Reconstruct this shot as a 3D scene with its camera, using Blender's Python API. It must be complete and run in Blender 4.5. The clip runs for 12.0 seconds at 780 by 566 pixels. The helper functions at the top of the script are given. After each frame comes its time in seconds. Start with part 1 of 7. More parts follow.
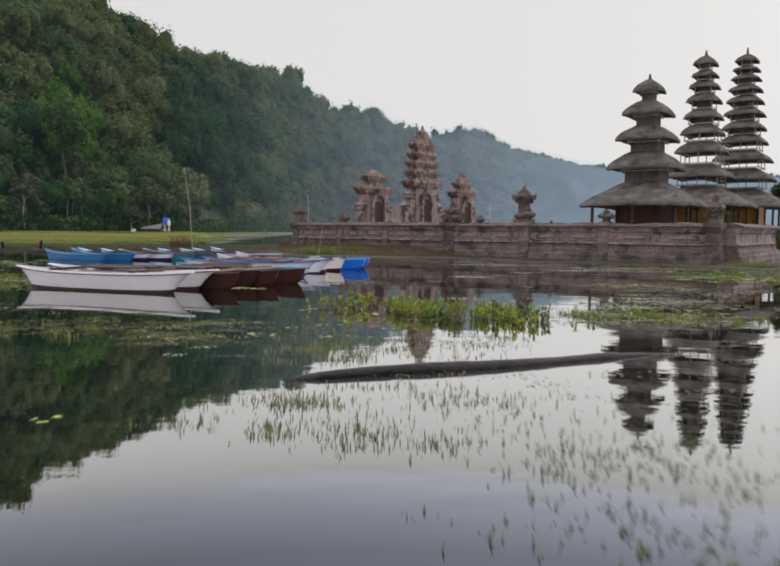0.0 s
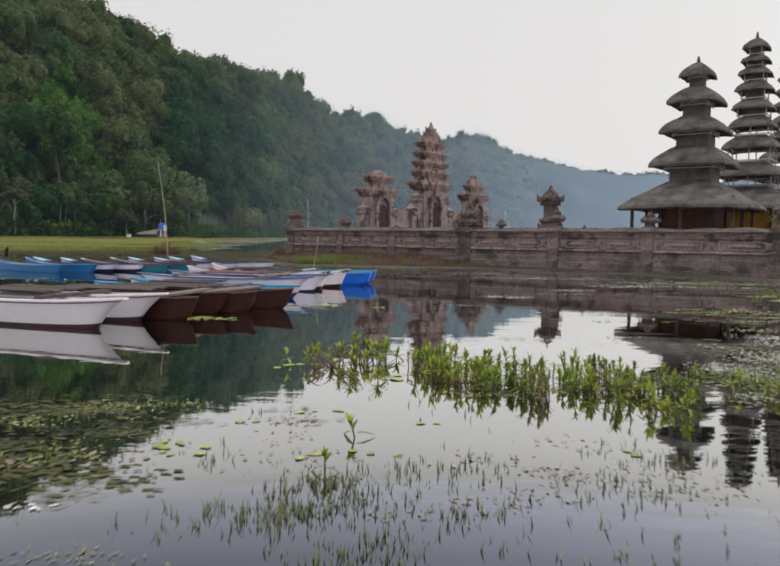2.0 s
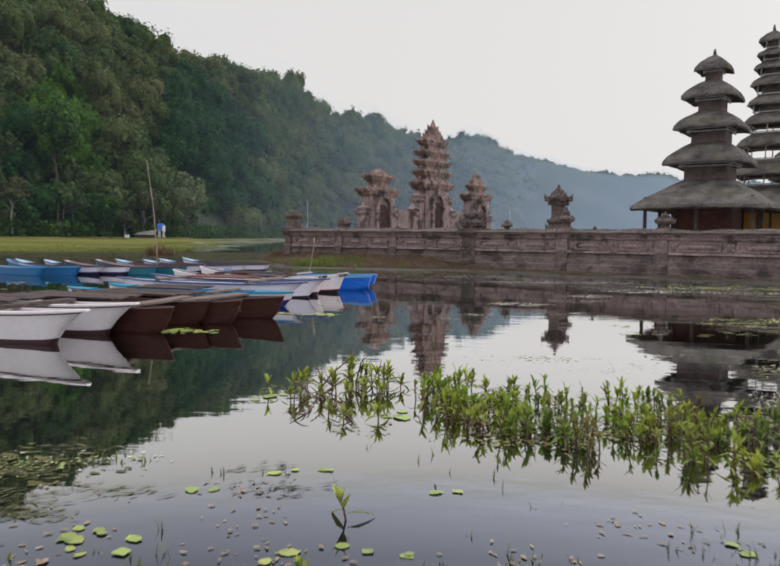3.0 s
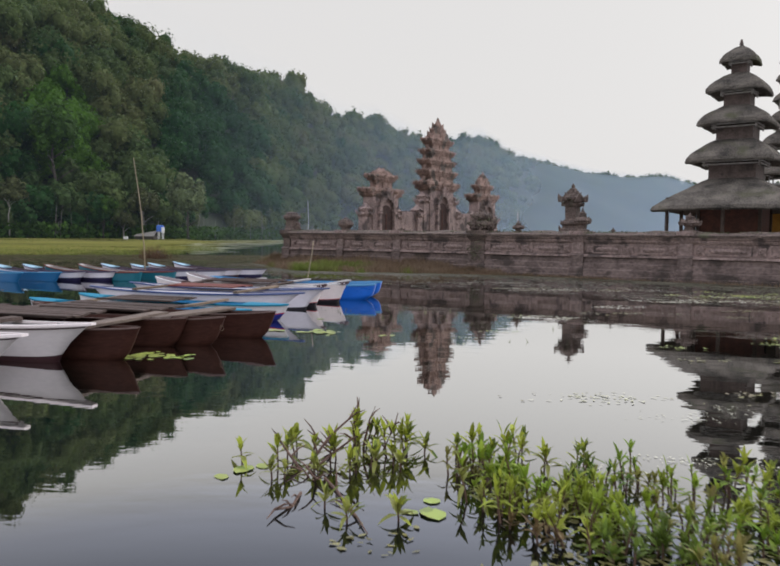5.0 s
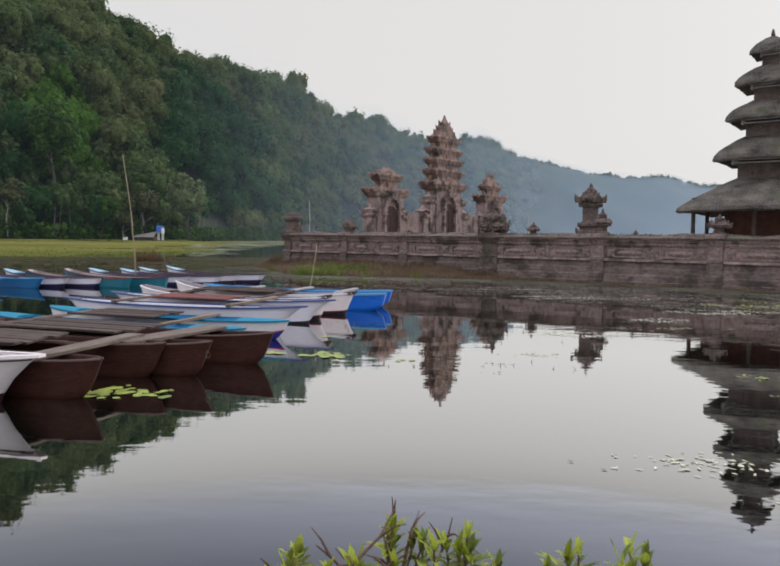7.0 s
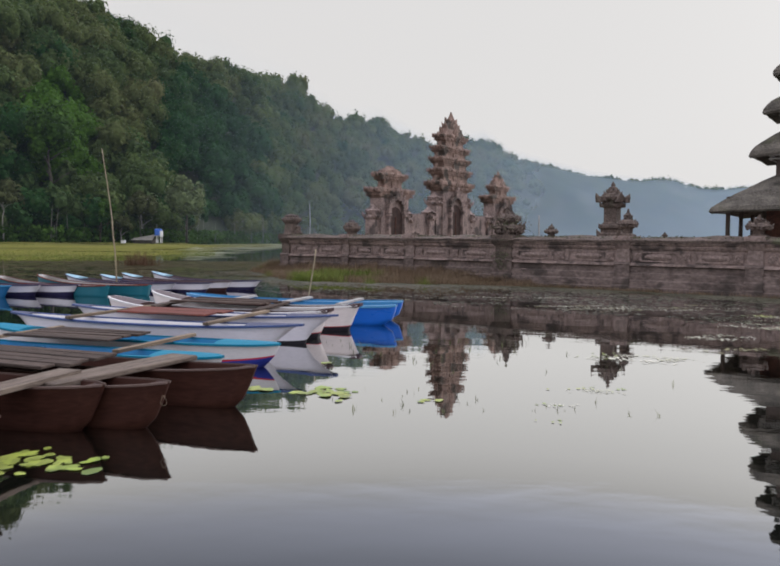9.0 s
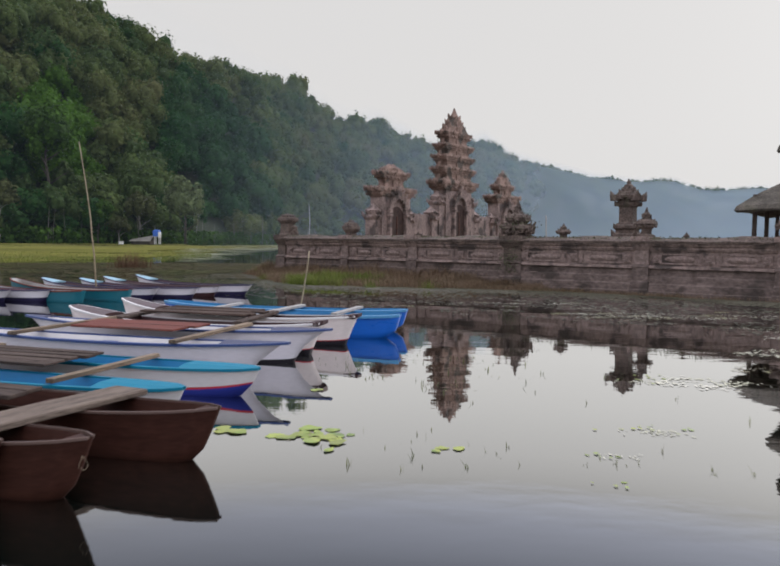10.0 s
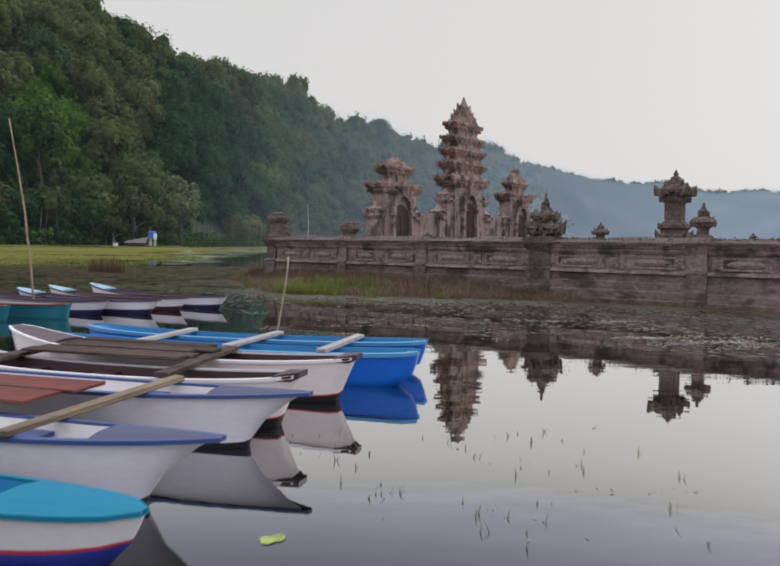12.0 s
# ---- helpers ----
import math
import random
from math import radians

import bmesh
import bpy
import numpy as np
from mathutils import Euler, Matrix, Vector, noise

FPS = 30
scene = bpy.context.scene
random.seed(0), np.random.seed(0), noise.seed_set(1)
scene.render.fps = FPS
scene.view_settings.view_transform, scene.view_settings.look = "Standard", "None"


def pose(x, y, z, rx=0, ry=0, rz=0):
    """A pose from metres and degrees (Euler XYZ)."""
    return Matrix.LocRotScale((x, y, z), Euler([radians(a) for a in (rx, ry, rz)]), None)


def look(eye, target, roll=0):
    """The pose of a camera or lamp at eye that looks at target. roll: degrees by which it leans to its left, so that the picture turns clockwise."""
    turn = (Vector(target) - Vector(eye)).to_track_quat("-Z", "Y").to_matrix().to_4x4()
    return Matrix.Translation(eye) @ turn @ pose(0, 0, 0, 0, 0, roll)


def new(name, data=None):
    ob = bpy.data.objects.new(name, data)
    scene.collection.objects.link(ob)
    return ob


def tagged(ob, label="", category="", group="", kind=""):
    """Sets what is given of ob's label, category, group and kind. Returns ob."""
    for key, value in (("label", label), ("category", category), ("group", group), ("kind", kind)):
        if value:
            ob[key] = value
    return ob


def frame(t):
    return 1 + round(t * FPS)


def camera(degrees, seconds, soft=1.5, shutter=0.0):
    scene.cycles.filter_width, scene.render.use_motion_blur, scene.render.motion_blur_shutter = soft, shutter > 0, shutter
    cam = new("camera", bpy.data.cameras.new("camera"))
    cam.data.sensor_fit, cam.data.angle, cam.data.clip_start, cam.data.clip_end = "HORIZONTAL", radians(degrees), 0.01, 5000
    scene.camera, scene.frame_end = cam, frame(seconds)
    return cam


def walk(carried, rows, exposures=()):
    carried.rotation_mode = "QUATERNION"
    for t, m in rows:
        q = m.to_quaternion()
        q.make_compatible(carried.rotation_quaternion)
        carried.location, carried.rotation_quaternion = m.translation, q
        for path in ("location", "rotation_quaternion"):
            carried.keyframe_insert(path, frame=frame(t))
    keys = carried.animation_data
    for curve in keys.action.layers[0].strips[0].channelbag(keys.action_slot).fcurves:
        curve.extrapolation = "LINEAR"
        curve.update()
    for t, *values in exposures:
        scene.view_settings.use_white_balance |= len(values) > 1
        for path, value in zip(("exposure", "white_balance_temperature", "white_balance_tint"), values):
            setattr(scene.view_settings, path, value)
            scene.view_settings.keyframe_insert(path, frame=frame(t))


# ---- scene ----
cam = camera(56.2, 12.0, soft=1.9, shutter=0.55)
PATH = [
    (0, (0.290, 0.671, 1.553), (0.199, 2.663, 1.406), 0.50),
    (0.5, (0.059, 2.337, 1.552), (-0.033, 4.329, 1.410), 0.56),
    (1, (-0.110, 3.691, 1.552), (-0.202, 5.684, 1.415), 0.56),
    (1.5, (-0.236, 5.001, 1.571), (-0.329, 6.994, 1.437), 0.52),
    (2, (-0.293, 5.966, 1.575), (-0.387, 7.960, 1.443), 0.54),
    (2.5, (-0.338, 6.895, 1.579), (-0.432, 8.889, 1.449), 0.54),
    (3, (-0.396, 7.548, 1.591), (-0.491, 9.542, 1.461), 0.60),
    (5, (-0.640, 9.597, 1.641), (-0.738, 11.591, 1.515), 0.63),
    (5.5, (-0.714, 10.069, 1.664), (-0.813, 12.063, 1.538), 0.65),
    (6, (-0.797, 10.492, 1.681), (-0.897, 12.485, 1.556), 0.67),
    (6.5, (-0.890, 10.999, 1.702), (-0.990, 12.993, 1.578), 0.66),
    (7, (-0.991, 11.496, 1.718), (-1.092, 13.490, 1.594), 0.67),
    (9, (-1.323, 13.905, 1.709), (-1.426, 15.899, 1.593), 0.65),
    (9.5, (-1.398, 14.821, 1.699), (-1.502, 16.815, 1.583), 0.68),
    (10, (-1.460, 15.692, 1.706), (-1.564, 17.686, 1.593), 0.65),
    (10.5, (-1.557, 16.666, 1.727), (-1.661, 18.660, 1.615), 0.68),
    (11, (-1.656, 17.702, 1.715), (-1.761, 19.697, 1.604), 0.60),
    (11.5, (-1.757, 18.768, 1.710), (-1.862, 20.762, 1.601), 0.65),
    (12, (-1.842, 19.856, 1.704), (-1.947, 21.851, 1.596), 0.71),
]
walk(cam, [(t, look(eye, target, roll)) for t, eye, target, roll in PATH], [(0.0, 0.02), (6.5, 0.02), (9.0, -0.02), (12.0, -0.07)])

# ---- world, sun, exposure ----
world = bpy.data.worlds.new("hazy_sky")
scene.world = world
world.use_nodes = True
wn, wl = world.node_tree.nodes, world.node_tree.links
wn.clear()
sky = wn.new("ShaderNodeTexSky")
sky.sky_type, sky.sun_disc = "NISHITA", False
sky.sun_elevation, sky.sun_rotation = radians(24), radians(48)
sky.air_density, sky.dust_density, sky.ozone_density = 1.0, 6.0, 1.0
grey = wn.new("ShaderNodeHueSaturation")
grey.inputs["Saturation"].default_value = 0.14
overcast = wn.new("ShaderNodeMixRGB")
overcast.inputs["Fac"].default_value = 0.96
# an overcast dome: an even haze layer near the horizon, brighter and bluer above it, most of all towards the sun
dome_at = wn.new("ShaderNodeTexCoord")
dome_z = wn.new("ShaderNodeSeparateXYZ")
def dome_ramp(stops):
    ramp = wn.new("ShaderNodeValToRGB")
    while len(ramp.color_ramp.elements) < len(stops):
        ramp.color_ramp.elements.new(0.5)
    for i, (p, c) in enumerate(stops):
        ramp.color_ramp.elements[i].position, ramp.color_ramp.elements[i].color = p, (*c, 1)
    wl.new(dome_z.outputs["Z"], ramp.inputs["Fac"])
    return ramp


wl.new(dome_at.outputs["Generated"], dome_z.inputs["Vector"])
sunward = dome_ramp(((0.0, (7.6, 7.6, 7.6)), (0.312, (7.6, 7.6, 7.62)), (0.36, (12.7, 13.5, 16.3)), (0.42, (16.2, 17.4, 21.6)), (0.62, (18.6, 19.1, 22.0)), (1.0, (18.6, 18.8, 20.6))))
away = dome_ramp(((0.0, (7.6, 7.6, 7.6)), (0.312, (7.4, 7.4, 7.5)), (0.36, (8.4, 8.8, 10.4)), (0.42, (9.8, 10.5, 13.0)), (0.62, (14.2, 14.6, 17.0)), (1.0, (18.6, 18.8, 20.6))))
bearing = wn.new("ShaderNodeVectorMath")
bearing.operation = "DOT_PRODUCT"
bearing.inputs[1].default_value = (0.737, 0.676, 0.0)
side = wn.new("ShaderNodeMapRange")
side.interpolation_type = "SMOOTHSTEP"
side.inputs["From Min"].default_value, side.inputs["From Max"].default_value = 0.0, 0.85
wl.new(dome_at.outputs["Generated"], bearing.inputs[0])
wl.new(bearing.outputs["Value"], side.inputs["Value"])
dome = wn.new("ShaderNodeMixRGB")
wl.new(side.outputs["Result"], dome.inputs["Fac"])
wl.new(away.outputs["Color"], dome.inputs["Color1"])
wl.new(sunward.outputs["Color"], dome.inputs["Color2"])
wl.new(dome.outputs["Color"], overcast.inputs["Color2"])
back = wn.new("ShaderNodeBackground")
back.inputs["Strength"].default_value = 0.1
wout = wn.new("ShaderNodeOutputWorld")
wl.new(sky.outputs["Color"], grey.inputs["Color"])
wl.new(grey.outputs["Color"], overcast.inputs["Color1"])
warm = wn.new("ShaderNodeMixRGB")
warm.blend_type = "MULTIPLY"
warm.inputs["Fac"].default_value = 1.0
warm.inputs["Color2"].default_value = (1.012, 0.998, 0.99, 1)
wl.new(overcast.outputs["Color"], warm.inputs["Color1"])
wl.new(warm.outputs["Color"], back.inputs["Color"])
wl.new(back.outputs["Background"], wout.inputs["Surface"])

sun_data = bpy.data.lights.new("sun", "SUN")
sun_data.energy, sun_data.angle, sun_data.color = 1.1, radians(25), (1.0, 0.93, 0.84)
sun = new("sun", sun_data)
sun.matrix_world = look((60, 55, 36), (0, 0, 0))
scene.view_settings.exposure = 0.0


# ---- materials ----
def material(name, a, b, rough=0.8, scale=3.0, bump=0.3, fine=30.0, stain=None, stain_scale=0.7, stain_at=0.55,
             metal=0.0, vary=0.0, spec=0.3, stretch=(1, 1, 1), bump_dist=0.02):
    """Two-scale mottled surface: a to b by coarse and fine noise, a stain colour on top, relief from the fine noise."""
    m = bpy.data.materials.new(name)
    m.use_nodes = True
    nd, lk = m.node_tree.nodes, m.node_tree.links
    bsdf = nd["Principled BSDF"]
    bsdf.inputs["Metallic"].default_value = metal
    bsdf.inputs["Specular IOR Level"].default_value = spec
    co = nd.new("ShaderNodeTexCoord")
    mp = nd.new("ShaderNodeMapping")
    mp.inputs["Scale"].default_value = stretch
    lk.new(co.outputs["Object"], mp.inputs["Vector"])

    def noise_node(s, detail):
        n = nd.new("ShaderNodeTexNoise")
        n.inputs["Scale"].default_value, n.inputs["Detail"].default_value = s, detail
        lk.new(mp.outputs["Vector"], n.inputs["Vector"])
        return n

    big, small = noise_node(scale, 5), noise_node(fine, 4)
    add = nd.new("ShaderNodeMath")
    add.operation = "ADD"
    lk.new(big.outputs["Fac"], add.inputs[0])
    lk.new(small.outputs["Fac"], add.inputs[1])
    ramp = nd.new("ShaderNodeValToRGB")
    ramp.color_ramp.elements[0].position, ramp.color_ramp.elements[1].position = 0.38, 0.62
    ramp.color_ramp.elements[0].color, ramp.color_ramp.elements[1].color = (*a, 1), (*b, 1)
    half = nd.new("ShaderNodeMath")
    half.operation = "MULTIPLY"
    half.inputs[1].default_value = 0.5
    lk.new(add.outputs[0], half.inputs[0])
    lk.new(half.outputs[0], ramp.inputs["Fac"])
    colour = ramp.outputs["Color"]
    if stain:
        sn = noise_node(stain_scale, 6)
        sr = nd.new("ShaderNodeValToRGB")
        sr.color_ramp.elements[0].position, sr.color_ramp.elements[1].position = stain_at, stain_at + 0.1
        sr.color_ramp.elements[0].color, sr.color_ramp.elements[1].color = (0, 0, 0, 1), (0.85, 0.85, 0.85, 1)
        lk.new(sn.outputs["Fac"], sr.inputs["Fac"])
        mx = nd.new("ShaderNodeMixRGB")
        mx.inputs["Color2"].default_value = (*stain, 1)
        lk.new(sr.outputs["Color"], mx.inputs["Fac"])
        lk.new(colour, mx.inputs["Color1"])
        colour = mx.outputs["Color"]
    if vary:
        oi = nd.new("ShaderNodeObjectInfo")
        mr = nd.new("ShaderNodeMapRange")
        mr.inputs["To Min"].default_value, mr.inputs["To Max"].default_value = 1 - vary, 1 + vary
        lk.new(oi.outputs["Random"], mr.inputs["Value"])
        hv = nd.new("ShaderNodeHueSaturation")
        lk.new(mr.outputs["Result"], hv.inputs["Value"])
        lk.new(colour, hv.inputs["Color"])
        colour = hv.outputs["Color"]
    lk.new(colour, bsdf.inputs["Base Color"])
    rr = nd.new("ShaderNodeMapRange")
    rr.inputs["To Min"].default_value, rr.inputs["To Max"].default_value = max(0.05, rough - 0.12), min(1, rough + 0.12)
    lk.new(big.outputs["Fac"], rr.inputs["Value"])
    lk.new(rr.outputs["Result"], bsdf.inputs["Roughness"])
    bp = nd.new("ShaderNodeBump")
    bp.inputs["Strength"].default_value, bp.inputs["Distance"].default_value = bump, bump_dist
    lk.new(small.outputs["Fac"], bp.inputs["Height"])
    lk.new(bp.outputs["Normal"], bsdf.inputs["Normal"])
    return m


def leaf_material(name, colours, cell=0.12, rough=0.6, island=0.5, translucent=0.25, gain=1.0, species=False, grain=0.0, spec=0.2):
    """Foliage: one hue per crown (by its species number) or per cell, a spread of values per leaf clump."""
    m = bpy.data.materials.new(name)
    m.use_nodes = True
    nd, lk = m.node_tree.nodes, m.node_tree.links
    bsdf = nd["Principled BSDF"]
    co = nd.new("ShaderNodeTexCoord")
    vor = nd.new("ShaderNodeTexVoronoi")
    vor.inputs["Scale"].default_value = cell
    wob = nd.new("ShaderNodeTexNoise")
    wob.inputs["Scale"].default_value = cell * 0.35
    lk.new(co.outputs["Object"], vor.inputs["Vector"])
    lk.new(co.outputs["Object"], wob.inputs["Vector"])
    sep = nd.new("ShaderNodeSeparateColor")
    lk.new(vor.outputs["Color"], sep.inputs["Color"])
    ramp = nd.new("ShaderNodeValToRGB")
    while len(ramp.color_ramp.elements) < len(colours):
        ramp.color_ramp.elements.new(0.5)
    for i, c in enumerate(colours):
        ramp.color_ramp.elements[i].position = i / (len(colours) - 1)
        ramp.color_ramp.elements[i].color = (*[k * gain for k in c], 1)
    if species:
        sp = nd.new("ShaderNodeAttribute")
        sp.attribute_name = "species"
        lk.new(sp.outputs["Fac"], ramp.inputs["Fac"])
    else:
        lk.new(sep.outputs["Red"], ramp.inputs["Fac"])
    geo = nd.new("ShaderNodeNewGeometry")
    mr = nd.new("ShaderNodeMapRange")
    mr.inputs["To Min"].default_value, mr.inputs["To Max"].default_value = 1 - island, 1 + island
    lk.new(geo.outputs["Random Per Island"], mr.inputs["Value"])
    hv = nd.new("ShaderNodeHueSaturation")
    lk.new(ramp.outputs["Color"], hv.inputs["Color"])
    if grain:
        tuft = nd.new("ShaderNodeTexNoise")
        tuft.inputs["Scale"].default_value, tuft.inputs["Detail"].default_value = grain, 4
        lk.new(co.outputs["Object"], tuft.inputs["Vector"])
        spread = nd.new("ShaderNodeMapRange")
        for key, val in (("From Min", 0.3), ("From Max", 0.7), ("To Min", 0.62), ("To Max", 1.32)):
            spread.inputs[key].default_value = val
        lk.new(tuft.outputs["Fac"], spread.inputs["Value"])
        both = nd.new("ShaderNodeMath")
        both.operation = "MULTIPLY"
        lk.new(spread.outputs["Result"], both.inputs[0])
        lk.new(mr.outputs["Result"], both.inputs[1])
        lk.new(both.outputs[0], hv.inputs["Value"])
        lump = nd.new("ShaderNodeBump")
        lump.inputs["Strength"].default_value, lump.inputs["Distance"].default_value = 0.4, 0.6
        lk.new(tuft.outputs["Fac"], lump.inputs["Height"])
        lk.new(lump.outputs["Normal"], bsdf.inputs["Normal"])
    else:
        lk.new(mr.outputs["Result"], hv.inputs["Value"])
    lk.new(hv.outputs["Color"], bsdf.inputs["Base Color"])
    bsdf.inputs["Roughness"].default_value = rough
    bsdf.inputs["Specular IOR Level"].default_value = spec
    if translucent:
        tr = nd.new("ShaderNodeBsdfTranslucent")
        lk.new(hv.outputs["Color"], tr.inputs["Color"])
        mix = nd.new("ShaderNodeMixShader")
        mix.inputs["Fac"].default_value = translucent
        lk.new(bsdf.outputs["BSDF"], mix.inputs[1])
        lk.new(tr.outputs["BSDF"], mix.inputs[2])
        lk.new(mix.outputs["Shader"], nd["Material Output"].inputs["Surface"])
    return m


def water_material():
    m = bpy.data.materials.new("lake_water")
    m.use_nodes = True
    nd, lk = m.node_tree.nodes, m.node_tree.links
    bsdf = nd["Principled BSDF"]
    bsdf.inputs["Base Color"].default_value = (0.0022, 0.0034, 0.0028, 1)
    bsdf.inputs["Roughness"].default_value = 0.015
    bsdf.inputs["IOR"].default_value = 1.333
    bsdf.inputs["Specular IOR Level"].default_value = 0.0
    co = nd.new("ShaderNodeTexCoord")
    mp = nd.new("ShaderNodeMapping")
    mp.inputs["Scale"].default_value = (0.5, 1.0, 1.0)
    lk.new(co.outputs["Object"], mp.inputs["Vector"])
    n1, n2, patch = [nd.new("ShaderNodeTexNoise") for _ in range(3)]
    n1.inputs["Scale"].default_value, n1.inputs["Detail"].default_value = 0.9, 2
    n2.inputs["Scale"].default_value, n2.inputs["Detail"].default_value = 6.0, 2
    patch.inputs["Scale"].default_value = 0.12
    for n in (n1, n2, patch):
        lk.new(mp.outputs["Vector"], n.inputs["Vector"])
    mul = nd.new("ShaderNodeMath")
    mul.operation = "MULTIPLY"
    lk.new(n2.outputs["Fac"], mul.inputs[0])
    lk.new(patch.outputs["Fac"], mul.inputs[1])
    sc = nd.new("ShaderNodeMath")
    sc.operation = "MULTIPLY_ADD"
    sc.inputs[1].default_value = 0.34
    lk.new(mul.outputs[0], sc.inputs[0])
    lk.new(n1.outputs["Fac"], sc.inputs[2])
    bp = nd.new("ShaderNodeBump")
    bp.inputs["Strength"].default_value, bp.inputs["Distance"].default_value = 0.4, 0.010
    lk.new(sc.outputs[0], bp.inputs["Height"])
    lk.new(bp.outputs["Normal"], bsdf.inputs["Normal"])
    # the mirror sheen grows towards grazing views
    lw = nd.new("ShaderNodeLayerWeight")
    lw.inputs["Blend"].default_value = 0.5
    sheen = nd.new("ShaderNodeValToRGB")
    steps = ((0.0, 0.02), (0.50, 0.062), (0.59, 0.106), (0.616, 0.155), (0.64, 0.21), (0.658, 0.282), (0.676, 0.392), (0.684, 0.448), (0.692, 0.495), (0.70, 0.525), (0.724, 0.60), (0.787, 0.73), (0.85, 0.84), (0.90, 0.84), (1.0, 0.82))
    while len(sheen.color_ramp.elements) < len(steps):
        sheen.color_ramp.elements.new(0.5)
    for i, (p, val) in enumerate(steps):
        sheen.color_ramp.elements[i].position, sheen.color_ramp.elements[i].color = p, (val, val, val, 1)
    lk.new(lw.outputs["Facing"], sheen.inputs["Fac"])
    gloss = nd.new("ShaderNodeBsdfGlossy")
    gloss.inputs["Color"].default_value = (0.985, 0.985, 0.975, 1)
    gloss.inputs["Roughness"].default_value = 0.015
    lk.new(bp.outputs["Normal"], gloss.inputs["Normal"])
    mix = nd.new("ShaderNodeMixShader")
    lk.new(sheen.outputs["Color"], mix.inputs["Fac"])
    lk.new(bsdf.outputs["BSDF"], mix.inputs[1])
    lk.new(gloss.outputs["BSDF"], mix.inputs[2])
    lk.new(mix.outputs["Shader"], nd["Material Output"].inputs["Surface"])
    return m


def haze_sheet_material(strength):
    """Translucent bluish sheet imitating aerial haze; fades upwards and towards the near shore (u: along the shore, v:
    up).
    """
    m = bpy.data.materials.new("mist")
    m.use_nodes = True
    nd, lk = m.node_tree.nodes, m.node_tree.links
    nd.remove(nd["Principled BSDF"])
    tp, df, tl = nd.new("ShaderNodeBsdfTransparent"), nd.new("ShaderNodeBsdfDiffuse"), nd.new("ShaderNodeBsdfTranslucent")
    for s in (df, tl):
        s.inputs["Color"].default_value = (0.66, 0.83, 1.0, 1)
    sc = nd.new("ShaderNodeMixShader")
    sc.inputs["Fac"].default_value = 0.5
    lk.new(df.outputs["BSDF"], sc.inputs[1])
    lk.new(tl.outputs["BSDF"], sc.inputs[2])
    uv = nd.new("ShaderNodeTexCoord")
    sep = nd.new("ShaderNodeSeparateXYZ")
    lk.new(uv.outputs["UV"], sep.inputs["Vector"])
    n = nd.new("ShaderNodeTexNoise")
    n.inputs["Scale"].default_value, n.inputs["Detail"].default_value = 0.012, 2
    lk.new(uv.outputs["Object"], n.inputs["Vector"])

    def ranged(value, f0, f1, t0, t1):
        mr = nd.new("ShaderNodeMapRange")
        mr.interpolation_type = "SMOOTHSTEP"
        for key, val in (("From Min", f0), ("From Max", f1), ("To Min", t0), ("To Max", t1)):
            mr.inputs[key].default_value = val
        lk.new(value, mr.inputs["Value"])
        return mr.outputs["Result"]

    def times(a, b):
        mu = nd.new("ShaderNodeMath")
        mu.operation = "MULTIPLY"
        lk.new(a, mu.inputs[0])
        lk.new(b, mu.inputs[1])
        return mu.outputs[0]

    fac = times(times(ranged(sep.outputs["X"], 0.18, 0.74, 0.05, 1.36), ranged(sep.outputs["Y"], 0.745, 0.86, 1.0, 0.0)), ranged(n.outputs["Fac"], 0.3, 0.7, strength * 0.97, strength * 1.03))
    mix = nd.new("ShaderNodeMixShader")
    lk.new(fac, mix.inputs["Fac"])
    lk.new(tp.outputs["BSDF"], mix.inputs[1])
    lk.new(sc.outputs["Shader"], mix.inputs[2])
    lk.new(mix.outputs["Shader"], nd["Material Output"].inputs["Surface"])
    return m


WATER = water_material()
STONE = material("weathered_temple_stone", (0.162, 0.122, 0.108), (0.355, 0.266, 0.238), 0.9, 1.3, 0.75, 11, (0.062, 0.052, 0.048), 1.6, 0.51, stretch=(1, 1, 0.8), bump_dist=0.05)
WETSTONE = material("damp_stained_plinth_stone", (0.088, 0.066, 0.058), (0.198, 0.150, 0.134), 0.85, 1.5, 0.8, 9, (0.045, 0.036, 0.031), 1.1, 0.52, stretch=(0.8, 1, 1.1), bump_dist=0.06)
BRICK = material("old_red_sandstone", (0.118, 0.080, 0.066), (0.31, 0.212, 0.172), 0.9, 2.0, 0.9, 16, (0.06, 0.056, 0.048), 1.3, 0.52, bump_dist=0.05)
CAP = material("lichen_dark_stone", (0.054, 0.042, 0.037), (0.162, 0.122, 0.102), 0.95, 2.5, 1.0, 12, (0.10, 0.10, 0.062), 1.5, 0.6, bump_dist=0.05)
THATCH = material("black_palm_fibre_thatch", (0.042, 0.039, 0.035), (0.192, 0.170, 0.143), 0.95, 1.6, 1.0, 22, (0.085, 0.088, 0.052), 0.6, 0.58, stretch=(1, 1, 1.6), bump_dist=0.07, spec=0.1)
REDWOOD = material("red_brown_timber", (0.05, 0.022, 0.016), (0.12, 0.048, 0.032), 0.7, 4, 0.3, 30, (0.035, 0.025, 0.02), 1.5, 0.56)
OCHRE = material("ochre_timber", (0.36, 0.18, 0.03), (0.55, 0.30, 0.06), 0.6, 4, 0.3, 30, (0.18, 0.08, 0.02), 2, 0.6)
